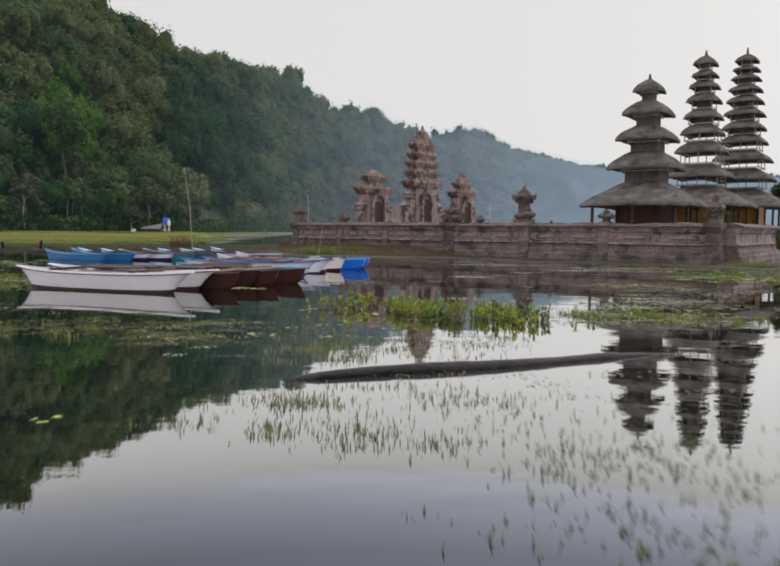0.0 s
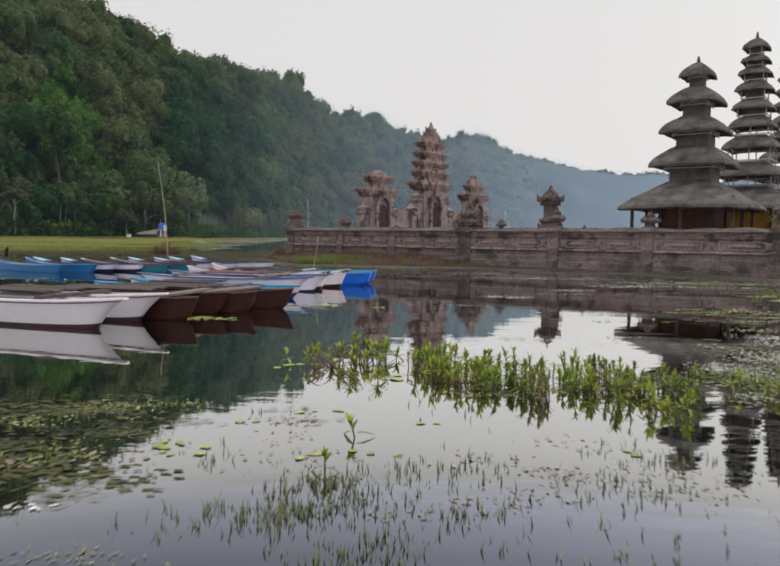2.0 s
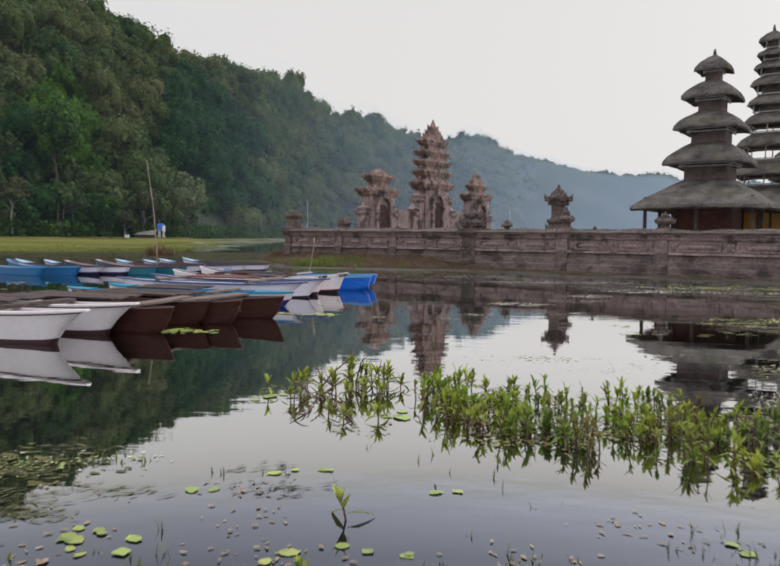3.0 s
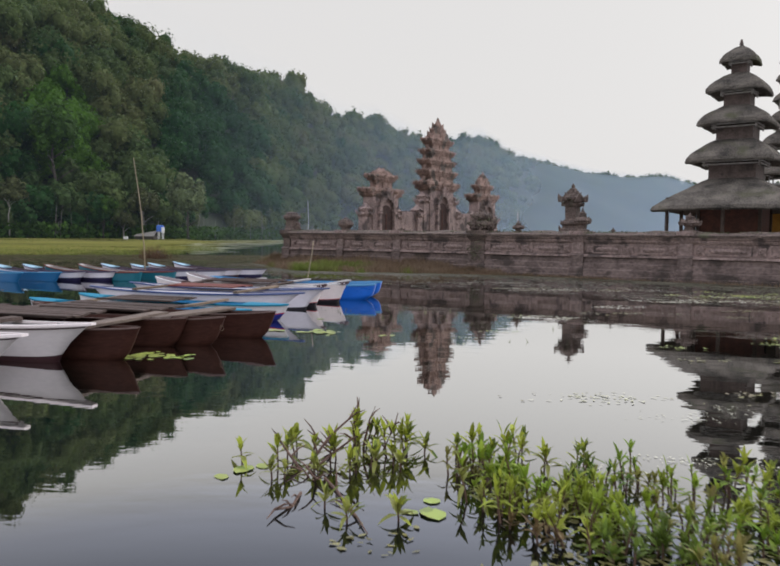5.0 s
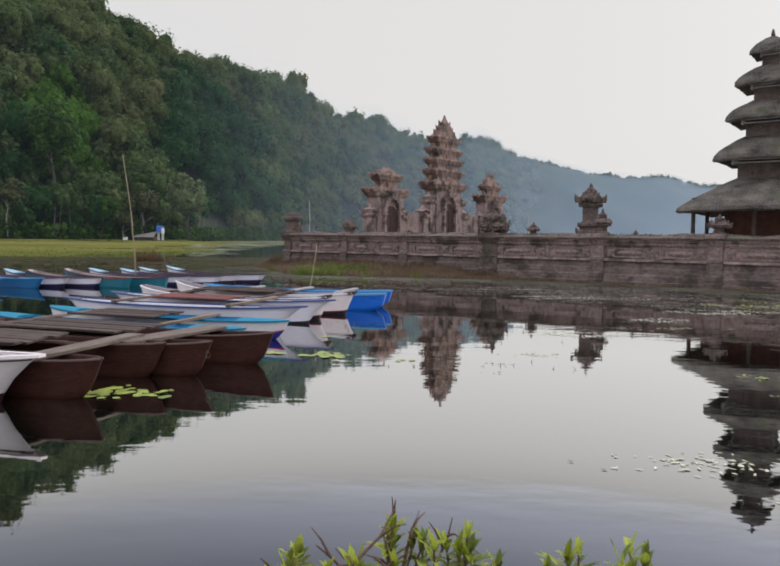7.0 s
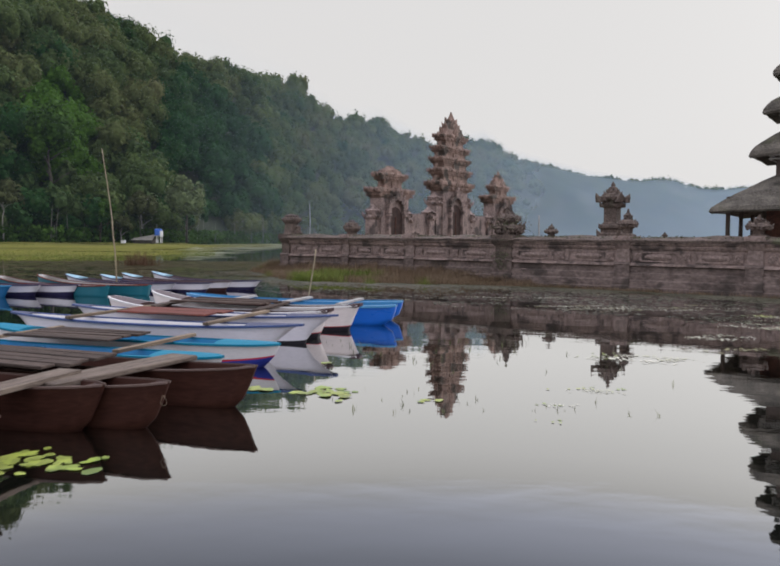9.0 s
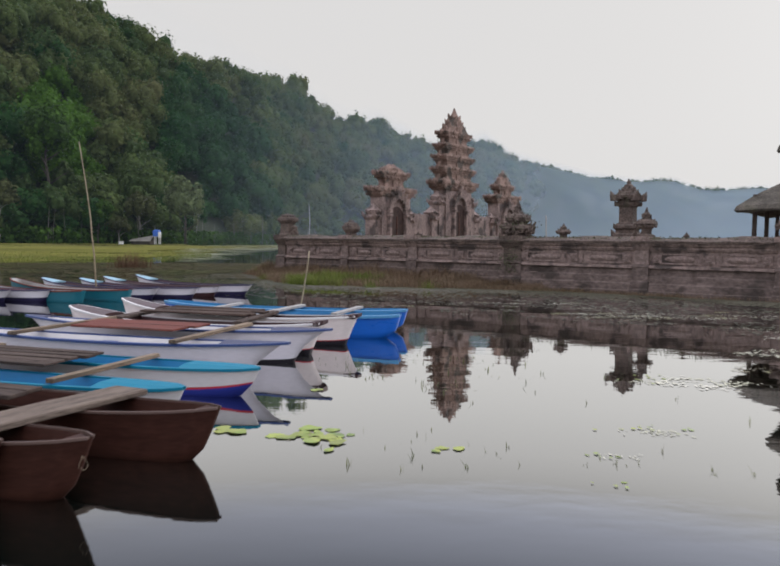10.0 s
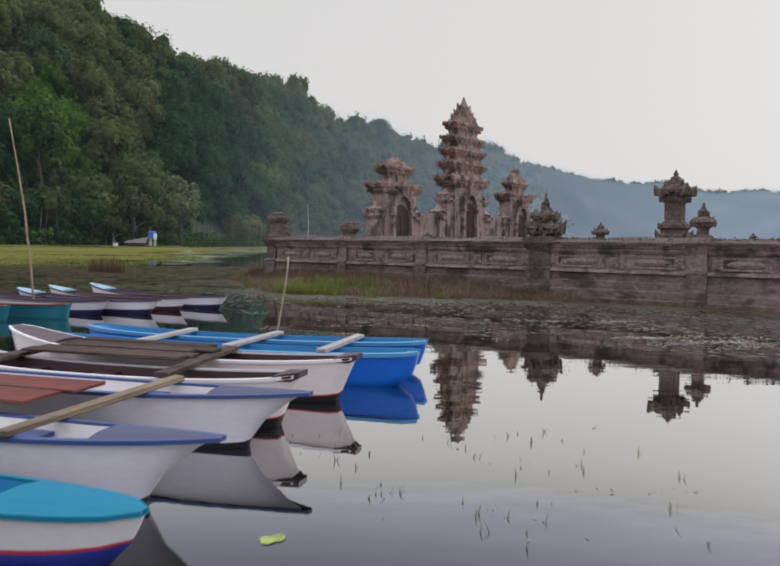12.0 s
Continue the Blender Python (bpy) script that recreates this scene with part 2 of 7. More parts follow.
BODYWOOD = material("faded_brown_panelling", (0.16, 0.138, 0.122), (0.32, 0.285, 0.255), 0.8, 3, 0.4, 25, (0.035, 0.028, 0.024), 1.5, 0.55)
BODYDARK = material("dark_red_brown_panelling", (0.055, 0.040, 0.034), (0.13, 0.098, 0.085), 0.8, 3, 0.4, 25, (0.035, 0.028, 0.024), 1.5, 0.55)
PALEWOOD = material("pale_weathered_timber", (0.26, 0.235, 0.21), (0.42, 0.39, 0.36), 0.8, 4, 0.3, 25)
# Red-brown timber, made darker to imitate shade inside the arch.
DOORWOOD = material("recess_darkened_red_brown_door_timber", (0.030, 0.018, 0.015), (0.075, 0.047, 0.039), 0.8, 4, 0.4, 30)
DARKWOOD = material("dark_timber", (0.035, 0.026, 0.02), (0.09, 0.065, 0.05), 0.75, 4, 0.5, 40)
PLANK = material("grey_brown_weathered_plank", (0.040, 0.030, 0.026), (0.108, 0.082, 0.070), 0.8, 5, 0.6, 30, (0.035, 0.027, 0.023), 2, 0.55, vary=0.25, stretch=(0.25, 3, 3), spec=0.1)
WORN = material("worn_pale_brown_plank", (0.085, 0.064, 0.052), (0.19, 0.150, 0.122), 0.8, 5, 0.6, 30, (0.06, 0.045, 0.037), 2, 0.56, stretch=(3, 0.3, 3), spec=0.2)
TAN = material("raw_timber_beam", (0.115, 0.083, 0.056), (0.225, 0.168, 0.115), 0.75, 4, 0.5, 30, (0.08, 0.06, 0.045), 2, 0.56, stretch=(3, 0.3, 3))
MUD = material("lake_bed_mud", (0.03, 0.03, 0.02), (0.07, 0.062, 0.04), 0.95, 0.8, 0.6, 8)
BANK = material("sedge_bank_soil", (0.055, 0.042, 0.026), (0.11, 0.085, 0.05), 0.95, 0.8, 0.9, 10, (0.07, 0.072, 0.028), 0.5, 0.52, bump_dist=0.06)
# Slope colour darkened to stand in for self-shadow the smooth mesh lacks.
SOIL = material("shade_darkened_forest_floor", (0.009, 0.014, 0.007), (0.02, 0.028, 0.012), 0.95, 0.05, 0.5, 0.6)
MEADOW = material("floating_meadow", (0.078, 0.080, 0.016), (0.155, 0.148, 0.034), 0.95, 0.06, 0.9, 1.2, (0.052, 0.048, 0.014), 0.05, 0.55, bump_dist=0.2, stretch=(0.4, 1, 1), spec=0.05)
# Paled pad colour stands in for water strips that mirror the sky.
PADFIELD = material("sky_sheen_painted_pads", (0.13, 0.145, 0.06), (0.24, 0.25, 0.13), 0.35, 0.1, 0.3, 1.5, (0.09, 0.10, 0.03), 0.08, 0.55, spec=0.7)
COURT = material("courtyard_earth", (0.07, 0.06, 0.04), (0.14, 0.11, 0.075), 0.95, 0.7, 0.5, 9)
BAMBOO = material("bamboo_pole", (0.24, 0.19, 0.12), (0.40, 0.33, 0.22), 0.6, 3, 0.2, 20, stretch=(1, 1, 0.4))
CONCRETE = material("bare_concrete", (0.25, 0.25, 0.24), (0.42, 0.42, 0.40), 0.9, 0.8, 0.3, 6)
TANKBLUE = material("blue_plastic_tank", (0.03, 0.10, 0.42), (0.05, 0.16, 0.55), 0.5, 1, 0.1, 8)
WHITEPAINT = material("flat_white_paint", (0.66, 0.66, 0.65), (0.8, 0.8, 0.79), 0.6, 1, 0.1, 10)
LOGBARK = material("waterlogged_grey_brown_wood", (0.020, 0.017, 0.016), (0.058, 0.049, 0.045), 0.7, 3, 0.8, 18, (0.035, 0.03, 0.026), 1.5, 0.5, stretch=(0.3, 2, 2), spec=0.2)
BARK = material("wet_dark_bark", (0.007, 0.006, 0.006), (0.024, 0.020, 0.018), 0.85, 3, 0.8, 18, stretch=(0.3, 2, 2), spec=0.08)


def paint(name, c, rough=0.4, dirt=(0.16, 0.14, 0.12), at=0.62, spec=0.45):
    return material(name, tuple(k * 0.9 for k in c), c, rough, 1.5, 0.1, 22, dirt, 1.6, at, spec=spec, stretch=(0.4, 1, 1.6), bump_dist=0.006)


P_WHITE = paint("chalky_white_boat_paint", (0.70, 0.68, 0.68), 0.4, (0.62, 0.58, 0.56), 0.66)
P_CHALK = paint("dull_chalky_boat_paint", (0.62, 0.58, 0.565), 0.5, (0.42, 0.37, 0.36), 0.62)
P_PINK = paint("pinkish_white_boat_paint", (0.80, 0.72, 0.70), 0.4, (0.56, 0.49, 0.47), 0.66)
P_LAV = paint("lavender_white_boat_paint", (0.72, 0.69, 0.74), 0.4, (0.6, 0.57, 0.6), 0.66)
P_BROWN = material("scuffed_brown_boat_paint", (0.036, 0.0135, 0.0095), (0.064, 0.0255, 0.0175), 0.6, 2.0, 0.25, 20, (0.10, 0.055, 0.04), 3.5, 0.68, spec=0.15, stretch=(0.3, 1.2, 1.8), bump_dist=0.006)
P_RIM = paint("rubbed_brown_rim", (0.11, 0.068, 0.055), 0.6, (0.2, 0.16, 0.14), 0.58)
P_MAROON = paint("dark_maroon_boat_paint", (0.05, 0.02, 0.022), 0.45, (0.03, 0.02, 0.02))
P_NAVY = paint("navy_boat_paint", (0.024, 0.02, 0.07), 0.45, (0.03, 0.025, 0.04))
P_ULTRA = paint("ultramarine_boat_paint", (0.03, 0.045, 0.30), 0.4, (0.04, 0.04, 0.1))
P_RED = paint("red_stripe_paint", (0.52, 0.04, 0.06), 0.4, (0.3, 0.05, 0.05))
P_LBLUE = paint("light_blue_boat_paint", (0.008, 0.170, 0.265), 0.6, (0.05, 0.20, 0.27), spec=0.15)
P_BLACK = paint("black_bottom_paint", (0.014, 0.012, 0.018), 0.5, (0.03, 0.03, 0.03))
P_DBLUE = paint("bright_blue_inside_paint", (0.02, 0.20, 0.40), 0.45, (0.05, 0.15, 0.26))
P_FARBLUE = paint("deep_sky_blue_boat_paint", (0.012, 0.125, 0.30), 0.45, (0.03, 0.10, 0.2))
P_PALEBLUE = paint("pale_blue_deck_paint", (0.22, 0.38, 0.47), 0.5, (0.16, 0.26, 0.32))
P_TRIM = paint("dusty_blue_trim_paint", (0.035, 0.065, 0.19), 0.5, (0.08, 0.09, 0.16))
P_DECK = paint("worn_slate_blue_deck", (0.062, 0.068, 0.12), 0.75, (0.10, 0.10, 0.13), 0.55)
P_FARDECK = paint("dull_maroon_boat_lining", (0.085, 0.048, 0.056), 0.7, (0.13, 0.09, 0.09), 0.55)
P_BLUE = paint("vivid_blue_plastic", (0.012, 0.14, 0.62), 0.3, (0.03, 0.1, 0.35), 0.68)
P_SKY = paint("sky_blue_plastic_rim", (0.06, 0.25, 0.47), 0.35, (0.08, 0.2, 0.4), 0.68)
P_TEAL = paint("teal_boat_paint", (0.012, 0.14, 0.19), 0.4, (0.04, 0.13, 0.15))
P_RUST = material("rust_red_board_paint", (0.105, 0.034, 0.027), (0.175, 0.058, 0.045), 0.7, 1.5, 0.2, 22, (0.085, 0.045, 0.037), 1.6, 0.54, spec=0.12, stretch=(0.4, 1, 1.6), bump_dist=0.006)
PALEPLANK = material("sun_bleached_plank", (0.22, 0.21, 0.20), (0.40, 0.385, 0.37), 0.8, 5, 0.5, 30, (0.15, 0.14, 0.13), 2, 0.58, stretch=(3, 0.3, 3))
DARKPLANK = material("dark_brown_wet_plank", (0.035, 0.024, 0.02), (0.085, 0.06, 0.05), 0.75, 5, 0.6, 30, (0.10, 0.075, 0.065), 2, 0.6, vary=0.3, stretch=(0.25, 3, 3), spec=0.08)
P_GREY = paint("grey_boat_lining", (0.34, 0.33, 0.32), 0.6, (0.18, 0.16, 0.14), 0.55)

FOREST = leaf_material("mixed_forest_leaves", [(0.0090, 0.034, 0.0085), (0.0150, 0.047, 0.0105), (0.035, 0.057, 0.018), (0.053, 0.075, 0.022), (0.066, 0.080, 0.027), (0.073, 0.075, 0.029), (0.036, 0.080, 0.008)], 0.085, island=0.14, species=True, grain=1.1, gain=1.5, translucent=0.4, spec=0.06)
BRIGHT = leaf_material("fresh_green_leaves", [(0.034, 0.078, 0.010), (0.046, 0.098, 0.012), (0.028, 0.062, 0.010)], 0.15, island=0.3, grain=1.1, spec=0.06)
DRYLEAF = leaf_material("dull_olive_leaves", [(0.055, 0.066, 0.024), (0.072, 0.080, 0.030), (0.046, 0.060, 0.022)], 0.15, island=0.35, grain=0.8, spec=0.06)
OLIVE = leaf_material("light_olive_leaves", [(0.100, 0.130, 0.054), (0.120, 0.148, 0.064), (0.084, 0.114, 0.050)], 0.15, island=0.35, grain=0.8, spec=0.06)
WEED = leaf_material("water_weed_leaves", [(0.125, 0.215, 0.022), (0.30, 0.34, 0.045), (0.07, 0.13, 0.02), (0.20, 0.21, 0.05), (0.14, 0.085, 0.045)], 3.0, 0.4, 0.4, 0.35)
WEEDSTEM = material("red_brown_weed_stem", (0.06, 0.03, 0.025), (0.12, 0.07, 0.045), 0.6, 8, 0.2, 40)
SEDGE = leaf_material("brown_sedge_blades", [(0.20, 0.138, 0.09), (0.165, 0.114, 0.072), (0.15, 0.108, 0.064), (0.235, 0.17, 0.118)], 0.7, 0.7, 0.4, 0.2)
GREENSEDGE = leaf_material("green_sedge_blades", [(0.11, 0.15, 0.026), (0.15, 0.18, 0.038), (0.13, 0.135, 0.042)], 0.7, 0.6, 0.35, 0.25)
RUSH = leaf_material("thin_grey_green_rush", [(0.165, 0.18, 0.075), (0.10, 0.115, 0.055), (0.23, 0.235, 0.12)], 1.2, 0.6, 0.4, 0.4)
LILY = leaf_material("lily_pad", [(0.18, 0.25, 0.035), (0.27, 0.30, 0.055), (0.13, 0.19, 0.035)], 2.0, 0.4, 0.3, 0.0, spec=0.35)
MURK = material("drowned_brown_weed", (0.036, 0.031, 0.012), (0.088, 0.074, 0.030), 0.8, 0.5, 0.6, 6, (0.068, 0.076, 0.022), 0.25, 0.52, spec=0.1)
REDTWIG = leaf_material("red_brown_twigs", [(0.09, 0.05, 0.03), (0.13, 0.075, 0.045), (0.07, 0.04, 0.025)], 1.0, 0.8, 0.3, 0.1)
# Cream scum colour, brightened to serve as painted sky glints too.
PALEMAT = leaf_material("cream_scum_and_painted_glint_leaves", [(0.46, 0.45, 0.34), (0.36, 0.36, 0.24), (0.56, 0.54, 0.45)], 1.5, 0.4, 0.3, 0.0)
MATBED = material("tangled_weed_mat", (0.034, 0.038, 0.012), (0.095, 0.092, 0.032), 0.85, 2.2, 0.8, 14, (0.16, 0.14, 0.07), 1.4, 0.6, spec=0.1)
FILM = leaf_material("brown_film_flecks", [(0.105, 0.094, 0.070), (0.072, 0.072, 0.046), (0.135, 0.125, 0.094)], 0.6, 0.6, 0.4, 0.0, spec=0.1)
PINKLEAF = leaf_material("faded_pink_brown_leaves", [(0.21, 0.145, 0.10), (0.17, 0.14, 0.07), (0.26, 0.205, 0.14)], 2.0, 0.4, 0.3, 0.0)
MATLEAF = leaf_material("rotting_floating_leaves", [(0.14, 0.128, 0.045), (0.19, 0.178, 0.066), (0.09, 0.082, 0.034), (0.19, 0.15, 0.09)], 1.5, 0.4, 0.35, 0.0, spec=0.2)
STEMS = leaf_material("drowned_olive_stems", [(0.052, 0.054, 0.016), (0.085, 0.086, 0.028), (0.032, 0.028, 0.012), (0.12, 0.115, 0.05)], 1.2, 0.5, 0.4, 0.0, spec=0.15)
CARVEMOSS = leaf_material("mossy_carving_tufts", [(0.07, 0.08, 0.04), (0.10, 0.10, 0.06), (0.05, 0.055, 0.03)], 2.0, 0.8, 0.4, 0.0)


# ---- mesh helpers ----
def link_mesh(name, bm, mat, smooth=False):
    bmesh.ops.recalc_face_normals(bm, faces=bm.faces)
    me = bpy.data.meshes.new(name)
    bm.to_mesh(me)
    bm.free()
    me.materials.append(mat)
    if smooth:
        me.polygons.foreach_set("use_smooth", [True] * len(me.polygons))
    return new(name, me)


def part(name, bm, mat, parent, label="", smooth=False):
    ob = link_mesh(name, bm, mat, smooth)
    ob.parent = parent
    return tagged(ob, label) if label else ob


def thing(name, m, label, category, group="", kind=""):
    ob = new(name)
    ob.matrix_basis = m
    ob.empty_display_size = 0.2
    return tagged(ob, label, category, group, kind)


def quick(name, verts, faces, mat, smooth=False):
    """A big mesh from numpy arrays (faces all of one size)."""
    verts, faces = np.asarray(verts, np.float32), np.asarray(faces, np.int32)
    me = bpy.data.meshes.new(name)
    k = faces.shape[1]
    me.vertices.add(len(verts))
    me.loops.add(faces.size)
    me.polygons.add(len(faces))
    me.vertices.foreach_set("co", verts.ravel())
    me.loops.foreach_set("vertex_index", faces.ravel())
    me.polygons.foreach_set("loop_start", np.arange(0, faces.size, k, dtype=np.int32))
    me.polygons.foreach_set("loop_total", np.full(len(faces), k, np.int32))
    if smooth:
        me.polygons.foreach_set("use_smooth", np.ones(len(faces), bool))
    me.update(calc_edges=True)
    me.materials.append(mat)
    return new(name, me)


def box(bm, sx, sy, sz, at=(0, 0, 0), rz=0.0, taper=1.0, bevel=0.0, m=None):
    """A box with its base centre at at; taper shrinks the top."""
    mm = Matrix.Translation(at) @ Matrix.Rotation(rz, 4, "Z")
    if m is not None:
        mm = m
    vs = []
    for k, z in ((1, 0), (taper, sz)):
        for x, y in ((-1, -1), (1, -1), (1, 1), (-1, 1)):
            vs.append(bm.verts.new(mm @ Vector((x * sx / 2 * k, y * sy / 2 * k, z))))
    fs = [bm.faces.new([vs[i] for i in q]) for q in ((3, 2, 1, 0), (4, 5, 6, 7), (0, 1, 5, 4), (1, 2, 6, 5), (2, 3, 7, 6), (3, 0, 4, 7))]
    if bevel:
        es = list({e for f in fs for e in f.edges})
        bmesh.ops.bevel(bm, geom=es, offset=bevel, segments=1, affect="EDGES")
    return vs


def loft(bm, rings, caps=True, closed=True):
    vr = [[bm.verts.new(p) for p in r] for r in rings]
    n = len(vr[0])
    for a, b in zip(vr, vr[1:]):
        for i in range(n if closed else n - 1):
            j = (i + 1) % n
            bm.faces.new((a[i], a[j], b[j], b[i]))
    if caps:
        bm.faces.new(vr[0][::-1])
        bm.faces.new(vr[-1])
    return vr


def square_ring(hx, hy, z, n=3, wob=0.0, bulge=0.0, rng=None, drop=0.0):
    """A ring of 4n points on a rectangle; bulge rounds its corners, drop lowers the corners."""
    pts = []
    for k in range(4):
        for i in range(n):
            s = -1 + 2 * i / n
            x, y = ((s, -1), (1, s), (-s, 1), (-1, -s))[k]
            c = abs(s) ** 3
            g = 1 - bulge * c
            p = Vector((x * hx * g, y * hy * g, z - drop * c))
            if wob:
                p += Vector((rng.uniform(-wob, wob), rng.uniform(-wob, wob), rng.uniform(-wob, wob) * 0.6))
            pts.append(p)
    return pts


def stack(bm, levels, n=3, wob=0.0, rng=None, ratio=1.0):
    """A moulded square pier: levels of (half width, z)."""
    return loft(bm, [square_ring(h, h * ratio, z, n, wob, 0, rng) for h, z in levels])


def tube(bm, pts, radii, sides=8):
    rings = []
    for i, p in enumerate(pts):
        a, b = Vector(pts[max(i - 1, 0)]), Vector(pts[min(i + 1, len(pts) - 1)])
        d = (b - a).normalized()
        up = Vector((0, 0, 1)) if abs(d.z) < 0.9 else Vector((1, 0, 0))
        x = d.cross(up).normalized()
        y = d.cross(x)
        rings.append([Vector(p) + radii[i] * (math.cos(t) * x + math.sin(t) * y) for t in [2 * math.pi * k / sides for k in range(sides)]])
    return loft(bm, rings)


def horn(bm, base, out, size):
    """An upturned antefix: a leaf-like curl leaning out from a cornice."""
    out = Vector(out).normalized()
    side = Vector((-out.y, out.x, 0))
    b = Vector(base)
    w = size * 0.38
    pts = [b - side * w - out * w, b + side * w - out * w, b + side * w + out * w * 0.8, b - side * w + out * w * 0.8]
    mid = [p + Vector((0, 0, size * 0.55)) + out * size * 0.25 + (b - p) * 0.35 for p in pts]
    tip = b + Vector((0, 0, size * 1.1)) + out * size * 0.5
    vs, ms = [bm.verts.new(p) for p in pts], [bm.verts.new(p) for p in mid]
    t = bm.verts.new(tip)
    bm.faces.new(vs[::-1])
    for i in range(4):
        j = (i + 1) % 4
        bm.faces.new((vs[i], vs[j], ms[j], ms[i]))
        bm.faces.new((ms[i], ms[j], t))


def knob(bm, c, r, rng, squash=1.0, sub=1):
    """A rough carved lump."""
    out = bmesh.ops.create_icosphere(bm, subdivisions=sub, radius=r, matrix=Matrix.Translation(c))
    for v in out["verts"]:
        d = v.co - Vector(c)
        v.co = Vector(c) + Vector((d.x, d.y, d.z * squash)) * rng.uniform(0.75, 1.25)


# ---- the plan of the temple: u along the lake wall, v away from the lake ----
CORNER = Vector((-8.3, 51.0, 0))
GRID = radians(-33.78)


def at(u, v, z=0.0, turn=0.0):
    return Matrix.Translation(CORNER) @ Matrix.Rotation(GRID, 4, "Z") @ Matrix.Translation((u, v, z)) @ Matrix.Rotation(turn, 4, "Z")


# ---- water and ground ----
def make_ground():
    bm = bmesh.new()
    ring = [(-3000, -600), (3000, -600), (3000, 3500), (-3000, 3500)]
    bm.faces.new([bm.verts.new((x, y, -1.2)) for x, y in ring])
    tagged(link_mesh("ground", bm, MUD), "dark muddy lake bed under the water", "lake bed", kind="structure")
    bm = bmesh.new()
    bm.faces.new([bm.verts.new((x, y, 0)) for x, y in ring])
    tagged(link_mesh("water", bm, WATER), "calm dark lake water mirroring the pale sky", "water", kind="structure")


make_ground()

# hills: (direction, shore distance, ridge distance, ridge slope)
HILL = [(-2.2, 60, 260, 0.50), (-1.2, 100, 280, 0.44), (-0.62, 150, 300, 0.385), (-0.50, 165, 330, 0.365), (-0.445, 175, 360, 0.34), (-0.37, 185, 400, 0.30),
        (-0.345, 190, 410, 0.281), (-0.29, 215, 450, 0.254), (-0.235, 250, 500, 0.222), (-0.18, 300, 560, 0.208), (-0.16, 330, 590, 0.185), (-0.115, 370, 640, 0.16),
        (-0.075, 400, 680, 0.163), (-0.02, 440, 730, 0.137), (0.015, 470, 780, 0.125), (0.07, 500, 820, 0.137), (0.11, 530, 860, 0.112), (0.15, 560, 900, 0.102),
        (0.22, 600, 960, 0.086), (0.28, 640, 1000, 0.08), (0.32, 660, 1040, 0.082), (0.37, 700, 1100, 0.068), (0.43, 720, 1150, 0.073), (0.6, 760, 1200, 0.066), (1.2, 800, 1300, 0.08), (2.5, 900, 1500, 0.1)]
HA = np.array(HILL)
EYE0 = np.array((-1.0, 14.0))


def hill_at(a, s):
    """World points of the hillside: a the direction's tangent, s from shore (0) to ridge (1) and over."""
    ds, dr, el = [np.interp(a, HA[:, 0], HA[:, k]) for k in (1, 2, 3)]
    d = ds + (dr - ds) * s
    top = el * dr + 1.7 - np.interp(a, [-0.6, -0.47, -0.40, -0.365, -0.335, -0.3, -0.2, 0.05, 0.16, 0.5], [18, 30, 30, 34, 30, 20, 17, 12, 6, 5])
    z = 0.6 + top * np.where(s < 1, np.sin(np.clip(s, 0, 1) * math.pi / 2) ** 1.15, 1 - 0.5 * (s - 1))
    z = z + 4 * np.sin(a * 23 + s * 7) * np.clip(s, 0, 1) * (1 - 0.7 * np.clip(s, 0, 1))
    return np.stack([EYE0[0] + a * d, EYE0[1] + d, z], -1)


def make_hill():
    aa, ss = np.linspace(-2.2, 2.5, 260), np.concatenate([np.linspace(0, 1, 26), np.linspace(1.1, 1.8, 5)])
    g = hill_at(aa[:, None] + 0 * ss, ss[None, :] + 0 * aa[:, None])
    g[:, 0, 2] = -1.0
    n, k = g.shape[:2]
    idx = np.arange(n * k).reshape(n, k)
    f = np.stack([idx[:-1, :-1], idx[1:, :-1], idx[1:, 1:], idx[:-1, 1:]], -1).reshape(-1, 4)
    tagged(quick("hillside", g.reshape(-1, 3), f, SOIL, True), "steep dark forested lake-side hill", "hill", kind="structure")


make_hill()


def unit_ball(sub):
    bm = bmesh.new()
    bmesh.ops.create_icosphere(bm, subdivisions=sub, radius=1.0)
    bm.verts.ensure_lookup_table()
    v, f = np.array([v.co[:] for v in bm.verts]), np.array([[w.index for w in q.verts] for q in bm.faces])
    bm.free()
    return v, f


FINE, COARSE = unit_ball(2), unit_ball(1)


def crown(rng, centre, radius, height, cards, size, lobes=7, lump=1.0, ball=FINE):
    """One crown: lumpy lobes (vertices, one block of faces each) and small leaf clumps that fray their outline."""
    lob = rng.normal(0, 1, (lobes, 3))
    lob /= np.linalg.norm(lob, axis=1)[:, None]
    lob *= (0.66 * rng.uniform(0.45, 1, (lobes, 1)))
    lob[:, 2] = np.abs(lob[:, 2]) * 0.9 - 0.15
    lr = rng.uniform(0.28, 0.5, lobes) * lump
    wob = 1 + 0.2 * rng.normal(0, 1, (lobes, len(ball[0])))
    scale = np.array((radius, radius, height))
    balls = (lob[:, None] + ball[0][None] * (0.84 * lr[:, None] * wob)[..., None]) * scale + centre
    k = rng.integers(0, lobes, cards)
    d = rng.normal(0, 1, (cards, 3))
    d[:, 2] += 0.35
    d /= np.linalg.norm(d, axis=1)[:, None]
    p = (lob[k] + d * (lr[k] * rng.uniform(0.85, 1.45, cards))[:, None]) * scale + centre
    nrm = d + rng.normal(0, 0.32, (cards, 3))
    nrm /= np.linalg.norm(nrm, axis=1)[:, None]
    return balls, p, nrm, size * rng.uniform(0.6, 1.4, cards)


